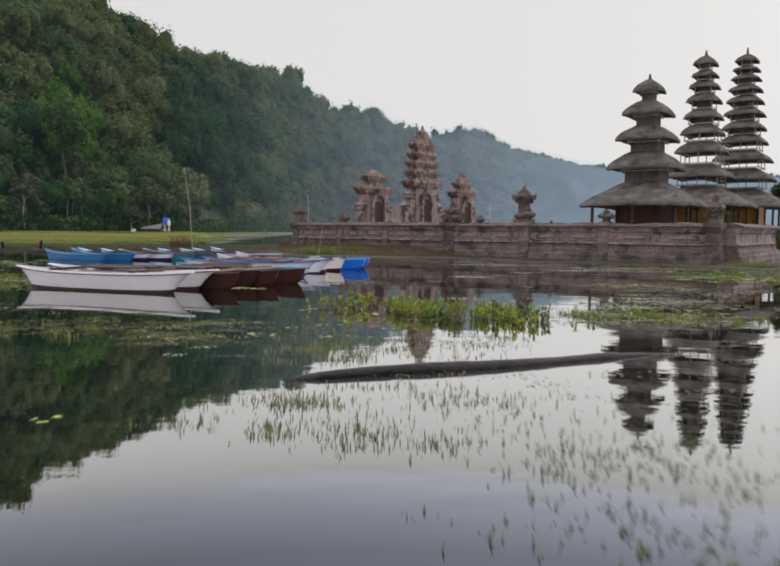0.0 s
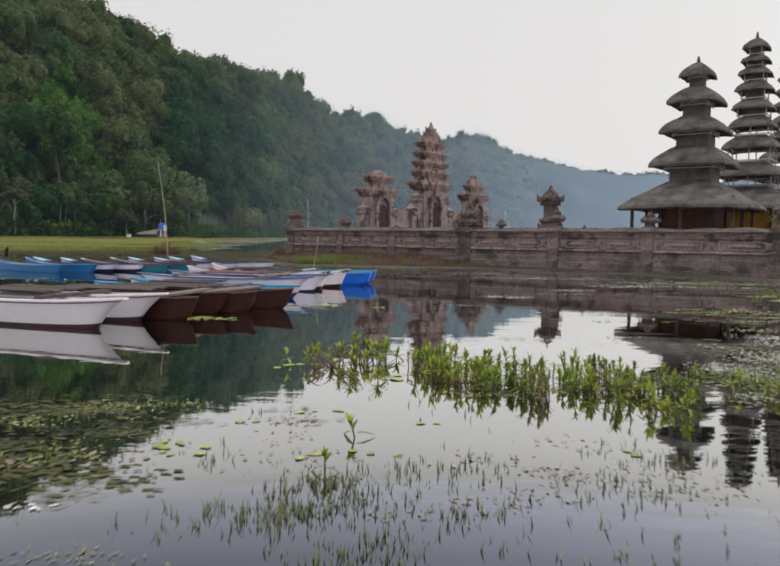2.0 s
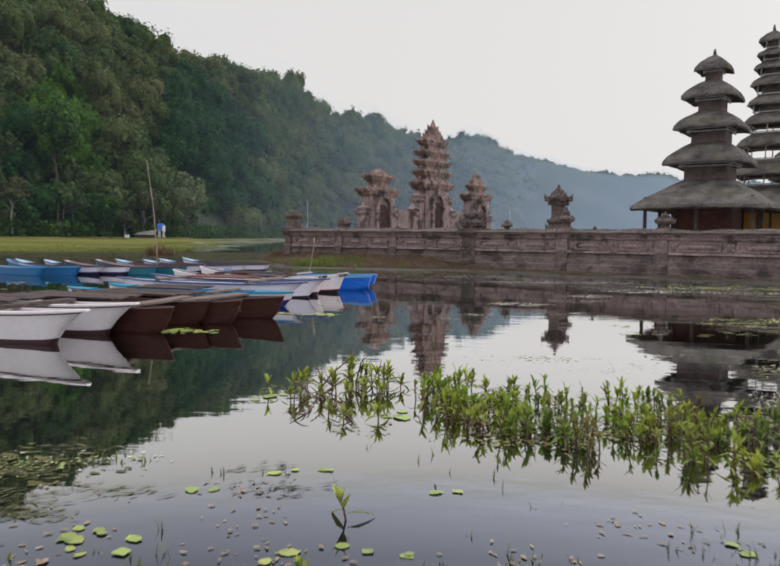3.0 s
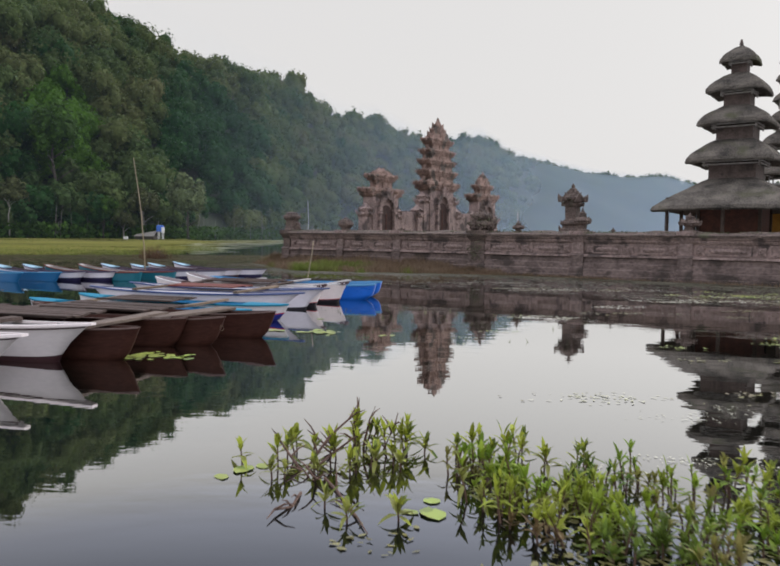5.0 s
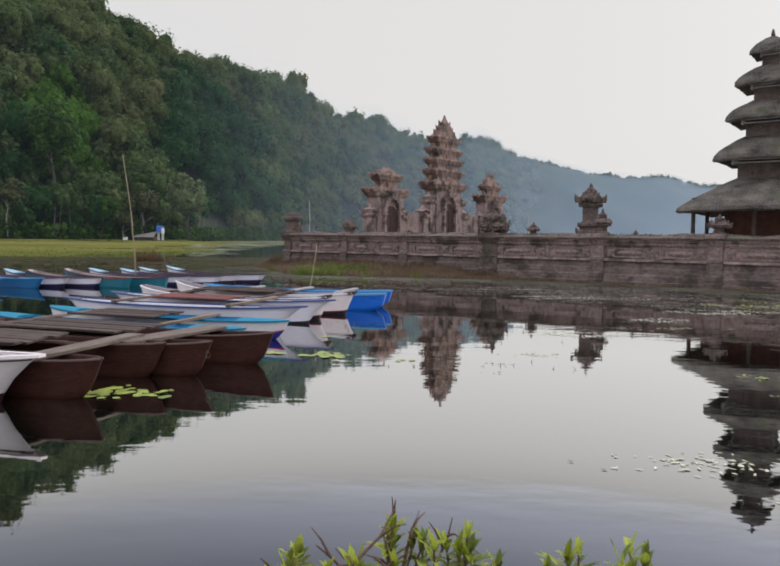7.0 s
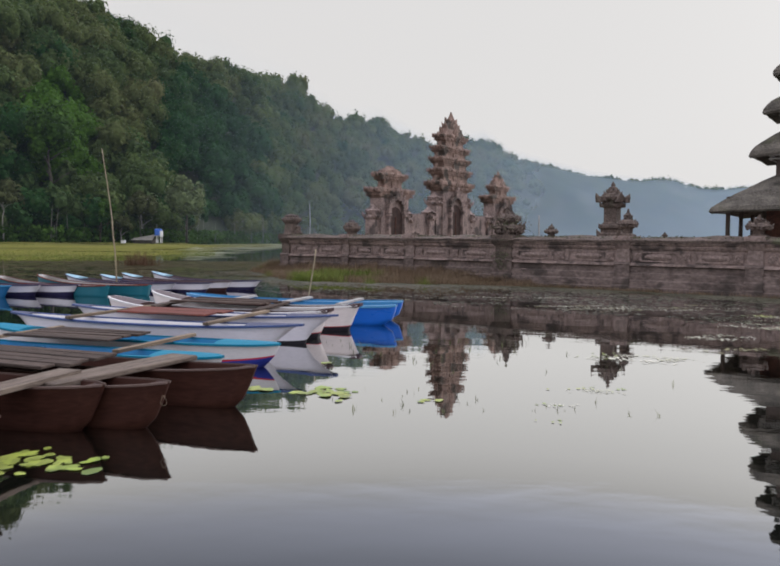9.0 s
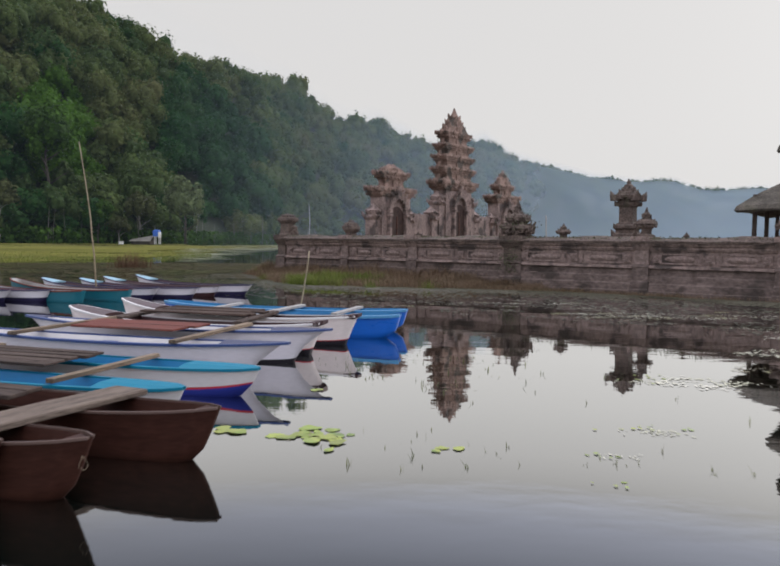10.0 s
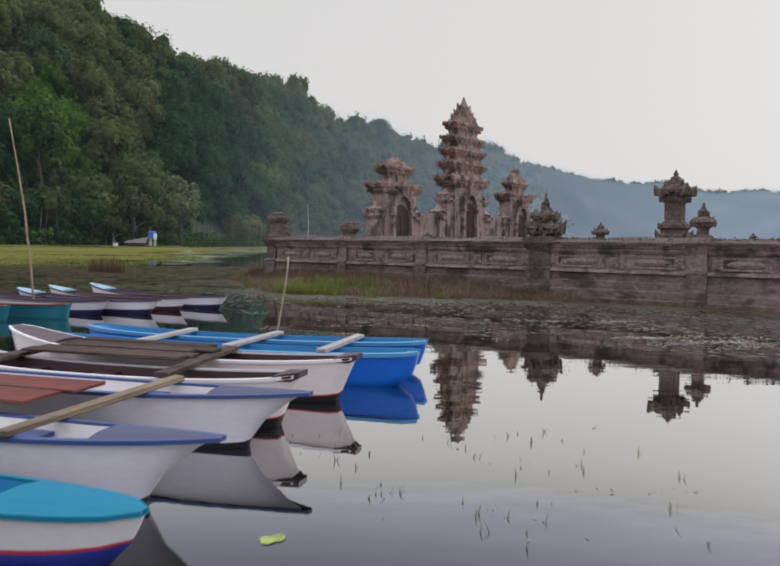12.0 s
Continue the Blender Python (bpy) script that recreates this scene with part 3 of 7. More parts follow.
def balls_faces(count, ball=FINE):
    return (np.arange(count)[:, None, None] * len(ball[0]) + ball[1][None]).reshape(-1, 3)


def cards_mesh(rng, p, nrm, size):
    """Ragged four-cornered leaf clumps, as vertices and faces."""
    n = len(p)
    t = np.cross(nrm, rng.normal(0, 1, (n, 3)))
    t /= np.linalg.norm(t, axis=1)[:, None] + 1e-9
    b = np.cross(nrm, t)
    ang = np.array([0, 1.57, 3.14, 4.71]) + rng.uniform(-0.4, 0.4, (n, 4))
    rad = size[:, None] * rng.uniform(0.6, 1.15, (n, 4))
    bend = rng.uniform(-0.4, 0.05, (n, 4)) * size[:, None]
    v = p[:, None] + (np.cos(ang) * rad)[..., None] * t[:, None] + (np.sin(ang) * rad)[..., None] * b[:, None] + bend[..., None] * nrm[:, None]
    return v.reshape(-1, 3), np.arange(n * 4).reshape(n, 4)


def make_forest():
    rng = np.random.default_rng(4)
    B, KB, P, N, S, K = [], [], [], [], [], []

    def tree(c, r, h, cards, size, lobes=7, kind=0.5, lacy=False, lump=0.78):
        balls, p, nn, sz = crown(rng, c, r, h, cards, size, lobes, lump, COARSE)
        if not lacy:
            B.append(balls.reshape(-1, 3)), KB.append(np.full(lobes * len(COARSE[1]), kind))
        P.append(p), N.append(nn), S.append(sz), K.append(np.clip(kind + rng.normal(0, 0.03, cards), 0, 1) if kind < 0.9 else np.full(cards, kind))

    def stand(a, s):
        """Species drift over the slope in patches; 1 is the fresh green one."""
        patch = 0.5 + 0.42 * noise.noise((a * 17, s * 4.5, 2.0)) + 0.3 * noise.noise((a * 55, s * 13, 7.0))
        if -0.385 < a < -0.222 + 0.02 * math.sin(s * 30) and 0.03 < s < float(np.interp(a, [-0.385, -0.33, -0.26, -0.222], [0.42, 0.5, 0.4, 0.22])) + 0.03 * math.sin(a * 90):
            return 0.02 + 0.2 * rng.random()
        if -0.555 < a < -0.468 and 0.1 < s < 0.33 and rng.random() < 0.85:
            return 1.0
        if a < -0.47 and s < 0.2:
            patch -= 0.2
        return float(np.clip(patch + rng.normal(0, 0.10), 0.0, 0.84))

    # (directions, trees, s range, crown radius, leaf clumps, lobes, clump size)
    for a0, a1, count, s0, s1, r0, r1, cards, lobes, size in ((-0.72, -0.2, 1050, 0.0, 1.02, 3.6, 10.0, 600, 7, 0.58), (-0.24, 0.12, 950, 0.0, 1.02, 4.6, 10.5, 240, 6, 0.8),
                                                          (0.12, 0.75, 950, 0.0, 1.0, 5, 10, 80, 5, 0.95), (-2.0, -0.72, 120, 0, 1.0, 7, 12, 20, 3, 1.2)):
        a, s = rng.uniform(a0, a1, count), rng.uniform(s0, s1, count) ** 0.9
        for c, aa, sa in zip(hill_at(a, s), a, s):
            r = r0 + (r1 - r0) * rng.random() ** 1.9
            if sa > 0.8:
                r = r0 + (r - r0) * 0.3
            h = r * rng.uniform(0.9, 1.5)
            tree(c + np.array((0, 0, h * (0.7 if aa < 0.05 else 0.3))), r, h, cards, size, lobes + int(rng.integers(0, 3)), stand(aa, sa), False, 0.78 if aa < 0.05 else 1.0)
    # crest trees that break the skyline, some of them thin-leaved
    for a in np.concatenate([np.linspace(-0.6, 0.05, 90), np.linspace(0.05, 0.62, 110)]):
        a = a + rng.uniform(-0.005, 0.005)
        c = hill_at(np.array([a]), np.array([1.0]))[0]
        r = rng.uniform(2.0, 4.6) * (0.75 + c[1] / 1500) * (1.0 if a < 0.03 else 1.45)
        if a < 0.0 and rng.random() < 0.45:
            tree(c + np.array((0, 0, r * 0.8 + rng.uniform(1, 6))), r * 1.3, r * 0.6, 230, r * 0.09, 6, stand(a, 1.0), True)
        else:
            tree(c + np.array((0, 0, r * 0.4 + (rng.uniform(-1, 4.5) if a < 0.05 else rng.uniform(-1, 5)))), r, r * rng.uniform(0.6, 1.1), 200, r * 0.11, 4, stand(a, 1.0))
    for name, v, f, kinds, lab in (("forest", np.concatenate(B), balls_faces(sum(len(b) for b in B) // len(COARSE[0]), COARSE), KB, "dense mixed dark green forest crowns on the hillside"),
                                   ("forest_leaves", *cards_mesh(rng, np.concatenate(P), np.concatenate(N), np.concatenate(S)), K, "leaf clumps of the hillside forest")):
        ob = quick(name, v, f, FOREST)
        ob.data.attributes.new("species", "FLOAT", "FACE").data.foreach_set("value", np.concatenate(kinds).astype(np.float32))
        tagged(ob, lab, "forest", kind="stuff")


make_forest()


def make_haze_sheet(strength, near):
    """An added sheet along the whole slope, a little off the crowns, standing in for distance haze."""
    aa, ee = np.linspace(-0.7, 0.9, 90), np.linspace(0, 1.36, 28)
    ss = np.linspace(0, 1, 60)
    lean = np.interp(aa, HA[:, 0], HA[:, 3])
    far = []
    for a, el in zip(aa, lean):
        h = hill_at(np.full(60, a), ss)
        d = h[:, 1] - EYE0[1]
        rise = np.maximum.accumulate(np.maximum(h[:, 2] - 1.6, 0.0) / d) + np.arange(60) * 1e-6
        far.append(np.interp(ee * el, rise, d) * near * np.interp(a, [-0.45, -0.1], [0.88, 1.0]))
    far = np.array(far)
    # the sheet is smoothed over the folds of the slope
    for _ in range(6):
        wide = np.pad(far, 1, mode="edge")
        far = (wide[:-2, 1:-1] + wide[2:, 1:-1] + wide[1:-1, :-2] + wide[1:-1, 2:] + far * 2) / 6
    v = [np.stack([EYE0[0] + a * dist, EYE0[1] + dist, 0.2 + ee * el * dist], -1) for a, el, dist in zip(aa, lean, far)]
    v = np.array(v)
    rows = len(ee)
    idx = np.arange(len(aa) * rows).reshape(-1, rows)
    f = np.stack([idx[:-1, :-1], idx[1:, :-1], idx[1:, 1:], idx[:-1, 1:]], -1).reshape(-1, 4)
    ob = quick("haze_sheet", v.reshape(-1, 3), f, haze_sheet_material(strength), True)
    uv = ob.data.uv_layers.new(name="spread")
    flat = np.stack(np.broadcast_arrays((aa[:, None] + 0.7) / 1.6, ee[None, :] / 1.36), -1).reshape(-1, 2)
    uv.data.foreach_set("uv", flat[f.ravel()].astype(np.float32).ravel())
    return tagged(ob, "thin pale sheet imitating distance haze before the forested slope", "mist", kind="stuff")


make_haze_sheet(0.305, 0.74)

# ---- lake wall of the temple ----
WALL_LEN = 27.0
PROFILE = [(0.62, -0.3), (0.62, 0.12), (0.56, 0.14), (0.56, 0.36), (0.48, 0.40), (0.48, 0.62), (0.40, 0.66), (0.40, 0.86), (0.50, 0.90), (0.50, 0.98), (0.33, 1.01),
           (0.33, 1.47), (0.40, 1.49), (0.46, 1.56), (0.46, 1.62), (0.54, 1.66), (0.54, 1.74)]


def wall_run(name, length, m, label):
    """A moulded wall with a coping, along its own x axis."""
    rng = random.Random(7)
    th = thing(name, m, label, "wall", kind="structure")
    bm = bmesh.new()
    steps = max(4, int(length / 0.35))
    loop = [(y, z) for y, z in PROFILE] + [(-y, z) for y, z in PROFILE[::-1]]
    rings = []
    for i in range(steps + 1):
        x = length * i / steps
        rings.append([Vector((x, -y + rng.uniform(-0.008, 0.008), z + rng.uniform(-0.008, 0.008))) for y, z in loop])
    loft(bm, rings)
    part("wall_body", bm, STONE, th)
    bm = bmesh.new()
    rings = []
    low = [(y + 0.012, z) for y, z in PROFILE[:9]] + [(0.3, 0.905)]
    loop = low + [(-y, z) for y, z in low[::-1]]
    for i in range(steps + 1):
        x = -0.012 + (length + 0.024) * i / steps
        rings.append([Vector((x, -y + rng.uniform(-0.02, 0.0) * (1 if y > 0 else -1), z + rng.uniform(-0.012, 0.012))) for y, z in loop])
    loft(bm, rings)
    part("plinth", bm, WETSTONE, th, "damp dark stepped plinth")
    bm = bmesh.new()
    rings = []
    for i in range(steps + 1):
        x = length * i / steps
        lift = 0.03 * math.sin(x * 1.3) + 0.02 * math.sin(x * 3.7 + 1)
        prof = [(-0.66, 1.735), (-0.69, 1.82), (-0.42, 1.90 + lift), (-0.12, 1.96 + lift), (0.12, 1.96 + lift), (0.42, 1.90 + lift), (0.69, 1.82), (0.66, 1.735)]
        rings.append([Vector((x, y + rng.uniform(-0.02, 0.02), z + rng.uniform(-0.012, 0.012))) for y, z in prof])
    loft(bm, rings)
    part("coping", bm, CAP, th, "dark lichened coping stones")
    return th


WALL = wall_run("wall_south", WALL_LEN, at(0, 0), "low moulded grey-brown stone temple wall above the lake")
POSTS = [4.0, 7.7, 12.35, 17.25, 21.65]


def wall_panels():
    """Raised frames with a lens-shaped boss, and square rosettes, between the posts."""
    def frame_mesh(w, h):
        bm = bmesh.new()
        t = 0.05
        box(bm, w, 0.05, t, (0, 0, 0))
        box(bm, w, 0.04, t, (0, 0, h - t))
        box(bm, t, 0.04, h - 2 * t, (-w / 2 + t / 2, 0, t))
        box(bm, t, 0.04, h - 2 * t, (w / 2 - t / 2, 0, t))
        for k in range(10):
            a, b = math.pi * k / 10, math.pi * (k + 1) / 10
            for sgn in (1, -1):
                ps = [(math.cos(a) * w * 0.38, sgn * math.sin(a) * h * 0.32), (math.cos(b) * w * 0.38, sgn * math.sin(b) * h * 0.32)]
                vs = [bm.verts.new((x, -0.02, h / 2 + z)) for x, z in ps] + [bm.verts.new((0, -0.11, h / 2))]
                bm.faces.new(vs)
        return bm

    def rosette_mesh():
        bm = bmesh.new()
        box(bm, 0.28, 0.09, 0.28, (0, 0, 0))
        for k in range(8):
            t = 2 * math.pi * k / 8
            knob(bm, (math.cos(t) * 0.075, -0.055, 0.14 + math.sin(t) * 0.075), 0.045, random.Random(k), 1, 1)
        knob(bm, (0, -0.075, 0.14), 0.04, random.Random(3))
        return bm

    edges = [0.0] + POSTS + [WALL_LEN]
    meshes = {}
    for a, b in zip(edges, edges[1:]):
        n = 2
        span = (b - a - 0.6)
        for k in range(n):
            x = a + 0.3 + span * (k + 0.5) / n
            key = round(span, 1)
            if key not in meshes:
                meshes[key] = part("panel", frame_mesh(span / n - 0.62, 0.36), STONE, WALL)
                ob = meshes[key]
            else:
                ob = new("panel", meshes[key].data)
                ob.parent = WALL
            ob.location = (x, -0.365, 1.05)
        for k in range(n + 1):
            x = a + 0.52 + (span - 0.44) * k / n
            if "ros" not in meshes:
                meshes["ros"] = part("rosette", rosette_mesh(), STONE, WALL)
                ob = meshes["ros"]
            else:
                ob = new("rosette", meshes["ros"].data)
                ob.parent = WALL
            ob.location = (x, -0.36, 1.09)


wall_panels()


def carved_head(bm, rng, z0, size, height, horns=8):
    """Layered carved finial: corner horns in tiers, shrinking to a spike."""
    z = z0
    k = size
    tiers = 3
    for i in range(tiers):
        h = height / (tiers + 1.2)
        stack(bm, [(k * 0.72, z), (k * 0.95, z + h * 0.25), (k, z + h * 0.45), (k * 0.66, z + h * 0.6), (k * 0.6, z + h)], 3, k * 0.05, rng)
        for j in range(horns):
            t = 2 * math.pi * (j + 0.5) / horns
            horn(bm, (math.cos(t) * k * 1.0, math.sin(t) * k * 1.0, z + h * 0.25), (math.cos(t), math.sin(t), 0), k * rng.uniform(0.4, 0.6))
        z += h
        k *= 0.62
    stack(bm, [(k * 0.8, z), (k, z + 0.03), (k * 0.35, z + height * 0.12), (k * 0.5, z + height * 0.16), (0.01, z + height * 0.3)], 2, 0.005, rng)


def urn_head(bm, rng, z0, size, height):
    """A swelling carved bowl with a knobbed lid."""
    k = size
    stack(bm, [(k * 0.6, z0), (k * 0.55, z0 + height * 0.12), (k * 0.8, z0 + height * 0.25), (k, z0 + height * 0.42), (k * 0.98, z0 + height * 0.58), (k * 0.75, z0 + height * 0.66), (k * 0.8, z0 + height * 0.74),
               (k * 0.35, z0 + height * 0.84), (k * 0.3, z0 + height * 0.92), (k * 0.06, z0 + height)], 4, k * 0.05, rng)
    for ring, zz, kk, n in ((1.0, 0.40, 0.26, 12), (0.92, 0.6, 0.24, 10), (0.66, 0.76, 0.18, 8)):
        for j in range(n):
            t = 2 * math.pi * j / n
            knob(bm, (math.cos(t) * k * ring, math.sin(t) * k * ring, z0 + height * zz), k * kk * rng.uniform(0.8, 1.2), rng)


def lotus_head(bm, rng, z0, size, height):
    """A narrow neck under a wide ragged lotus crown with a spike."""
    k, h = size, height
    stack(bm, [(k * 0.75, z0), (k * 0.7, z0 + h * 0.06), (k * 0.42, z0 + h * 0.1), (k * 0.4, z0 + h * 0.26), (k * 0.7, z0 + h * 0.34), (k * 0.95, z0 + h * 0.44), (k * 0.8, z0 + h * 0.54), (k * 0.4, z0 + h * 0.6),
               (k * 0.3, z0 + h * 0.72), (k * 0.36, z0 + h * 0.76), (k * 0.14, z0 + h * 0.86), (0.01, z0 + h)], 3, k * 0.05, rng)
    for ring, zz, n, s in ((0.95, 0.34, 9, 0.42), (0.7, 0.5, 7, 0.36), (0.36, 0.66, 5, 0.3)):
        for j in range(n):
            t = 2 * math.pi * (j + rng.uniform(-0.2, 0.2)) / n
            horn(bm, (math.cos(t) * k * ring, math.sin(t) * k * ring, z0 + h * zz), (math.cos(t), math.sin(t), 0), k * s * rng.uniform(0.8, 1.25))
            knob(bm, (math.cos(t + 0.3) * k * ring, math.sin(t + 0.3) * k * ring, z0 + h * zz), k * 0.14, rng)


def pillar_head(bm, rng, z0, size, height):
    """A short square pillar under a flared carved cap, with a lower scrolled wing on the wall's side."""
    k, h = size, height
    stack(bm, [(k * 1.05, z0), (k * 0.8, z0 + h * 0.1), (k * 0.74, z0 + h * 0.52), (k * 0.9, z0 + h * 0.6), (k * 1.12, z0 + h * 0.7), (k * 1.08, z0 + h * 0.8), (k * 0.8, z0 + h * 0.84), (k * 0.75, z0 + h * 0.93), (k * 0.3, z0 + h)], 3, k * 0.06, rng)
    for j in range(8):
        t = 2 * math.pi * (j + 0.5) / 8
        horn(bm, (math.cos(t) * k * 1.05, math.sin(t) * k * 1.05, z0 + h * 0.62), (math.cos(t), math.sin(t), 0), k * rng.uniform(0.3, 0.45))
        knob(bm, (math.cos(t) * k * 0.8, math.sin(t) * k * 0.8, z0 + h * 0.9), k * 0.2, rng)
    for x, z, r in ((1.1, 0.1, 0.5), (1.5, 0.2, 0.42), (1.85, 0.12, 0.34), (1.25, 0.36, 0.36), (1.7, 0.34, 0.26)):
        knob(bm, (k * x, rng.uniform(-0.1, 0.1) * k, z0 + h * z), k * r, rng)


def tiered_head(bm, rng, z0, size, height):
    """A leafy carved bowl on a short neck, a smaller leafy tier on it, and a thin ringed spike."""
    k, h = size, height
    stack(bm, [(k * 0.72, z0 - 0.14), (k * 0.62, z0 - 0.02), (k * 0.5, z0 + h * 0.04), (k * 0.62, z0 + h * 0.1), (k * 0.9, z0 + h * 0.2), (k * 0.86, z0 + h * 0.28), (k * 0.46, z0 + h * 0.33), (k * 0.5, z0 + h * 0.42),
               (k * 0.66, z0 + h * 0.49), (k * 0.58, z0 + h * 0.56), (k * 0.22, z0 + h * 0.62), (k * 0.12, z0 + h * 0.72), (k * 0.15, z0 + h * 0.77), (k * 0.06, z0 + h * 0.84), (k * 0.08, z0 + h * 0.88), (0.008, z0 + h)], 3, k * 0.07, rng)
    for ring, zz, n, s in ((0.78, 0.0, 12, 0.26), (0.92, 0.1, 14, 0.36), (0.86, 0.22, 12, 0.3), (0.66, 0.42, 12, 0.3), (0.52, 0.5, 9, 0.28), (0.22, 0.62, 5, 0.18)):
        for j in range(n):
            t = 2 * math.pi * (j + rng.uniform(-0.3, 0.3)) / n
            r = ring * rng.uniform(0.85, 1.15)
            horn(bm, (math.cos(t) * k * r, math.sin(t) * k * r, z0 + h * (zz + rng.uniform(-0.03, 0.03))), (math.cos(t), math.sin(t), 0), k * s * rng.uniform(0.6, 1.4))
            knob(bm, (math.cos(t + 0.3) * k * ring, math.sin(t + 0.3) * k * ring, z0 + h * zz), k * rng.uniform(0.08, 0.16), rng)


def wall_post(u, half, head, head_size, head_height, seed):
    """half: half width along the wall; head: urn, spire or moss."""
    rng = random.Random(seed)
    word = {"urn": "rounded bowl", "spire": "small crown", "moss": "mossy leafy", "pillar": "flared pillar", "tiers": "mossy two-tiered"}[head]
    th = thing("wall_post", at(u, 0), "carved dark stone post with %s finial" % word, "wall post", "posts of the lake wall")
    bm = bmesh.new()
    loft(bm, [square_ring(half * a, y, z, 3, 0.012, 0, rng) for a, y, z in ((1.25, 0.68, -0.3), (1.25, 0.68, 0.16), (1.15, 0.62, 0.2), (1.15, 0.62, 0.42), (1.05, 0.54, 0.48), (1.05, 0.54, 0.92), (1.15, 0.56, 0.96), (1.0, 0.46, 1.04))])
    part("foot", bm, WETSTONE, th)
    bm = bmesh.new()
    loft(bm, [square_ring(half * a, y, z, 3, 0.012, 0, rng) for a, y, z in ((0.95, 0.44, 1.03), (0.9, 0.44, 1.5), (1.12, 0.54, 1.62), (1.2, 0.64, 1.76), (1.2, 0.66, 1.98))])
    part("shaft", bm, CAP if head in ("moss", "tiers", "pillar") else STONE, th)
    bm = bmesh.new()
    if head == "urn":
        urn_head(bm, rng, 1.98, head_size, head_height)
    elif head == "pillar":
        pillar_head(bm, rng, 1.96, head_size, head_height)
    elif head == "tiers":
        tiered_head(bm, rng, 1.98, head_size, head_height)
    elif head_height < 0.3:
        carved_head(bm, rng, 1.98, head_size, head_height)
    else:
        lotus_head(bm, rng, 1.98, head_size, head_height)
    part("finial", bm, CAP, th)
    if head in ("moss", "tiers"):
        nr = np.random.default_rng(seed)
        n = 420
        p = nr.normal(0, 1, (n, 3)) * np.array((0.3, 0.3, 0.14)) + np.array((0, 0, 2.4))
        q = nr.normal(0, 1, (n // 2, 3)) * np.array((0.22, 0.12, 0.3)) + np.array((0, -0.66, 0.95))
        p = np.concatenate([p, q])
        nn = nr.normal(0, 1, p.shape)
        nn /= np.linalg.norm(nn, axis=1)[:, None]
        v, f = cards_mesh(nr, p, nn, np.full(len(p), 0.036))
        ob = quick("moss", v, f, CARVEMOSS)
        ob.parent = th
        tagged(ob, "ferns and moss growing out of the carving", kind="stuff")


wall_post(0.0, 0.27, "pillar", 0.33, 1.04, 1)
wall_post(4.0, 0.2, "urn", 0.3, 0.7, 2)
wall_post(7.7, 0.24, "spire", 0.14, 0.14, 3)
wall_post(12.35, 0.40, "tiers", 0.58, 1.42, 4)
wall_post(17.25, 0.26, "spire", 0.33, 1.0, 5)
wall_post(21.65, 0.26, "spire", 0.38, 0.75, 6)
wall_post(26.9, 0.34, "moss", 0.38, 1.65, 8)

def coping_finial(u, size, height, seed):
    bm = bmesh.new()
    lotus_head(bm, random.Random(seed), 1.9, size, height)
    ob = link_mesh("coping_finial", bm, CAP)
    ob.matrix_basis = at(u, 0.1)
    tagged(ob, "small carved dark stone finial on the wall coping", "finial", "finials on the coping")


def coping_plants():
    """Small ferns and dry tufts rooted along the top of the lake wall."""
    nr = np.random.default_rng(33)
    spots = nr.uniform(0.3, WALL_LEN, 150)
    k = nr.integers(0, len(spots), 3600)
    p = np.stack([spots[k] + nr.normal(0, 0.12, len(k)), nr.normal(-0.3, 0.2, len(k)), 1.9 + np.abs(nr.normal(0, 0.035, len(k)))], -1)
    nn = nr.normal(0, 1, p.shape)
    nn /= np.linalg.norm(nn, axis=1)[:, None]
    v, f = cards_mesh(nr, p, nn, nr.uniform(0.012, 0.034, len(p)))
    ob = quick("coping_plants", v, f, CARVEMOSS)
    ob.matrix_basis = at(0, 0)
    tagged(ob, "small ferns and moss growing on the wall coping", "moss", kind="stuff")


coping_plants()
coping_finial(14.18, 0.24, 0.55, 21)
coping_finial(18.56, 0.09, 0.24, 22)
wall_run("wall_east", 22.0, at(27.4, 0.6, 0, radians(90)), "moulded grey-brown stone side wall of the temple")
wall_run("wall_west", 5.3, at(0, 0.6, 0, radians(90)), "moulded grey-brown stone side wall of the temple by the gates")

bm = bmesh.new()
box(bm, 26.6, 29.0, 0.8, (13.6, 14.9, -0.2))
court = link_mesh("ground_court", bm, COURT)
court.matrix_basis = at(0, 0)
tagged(court, "bare earth courtyard behind the lake wall", "courtyard", kind="structure")


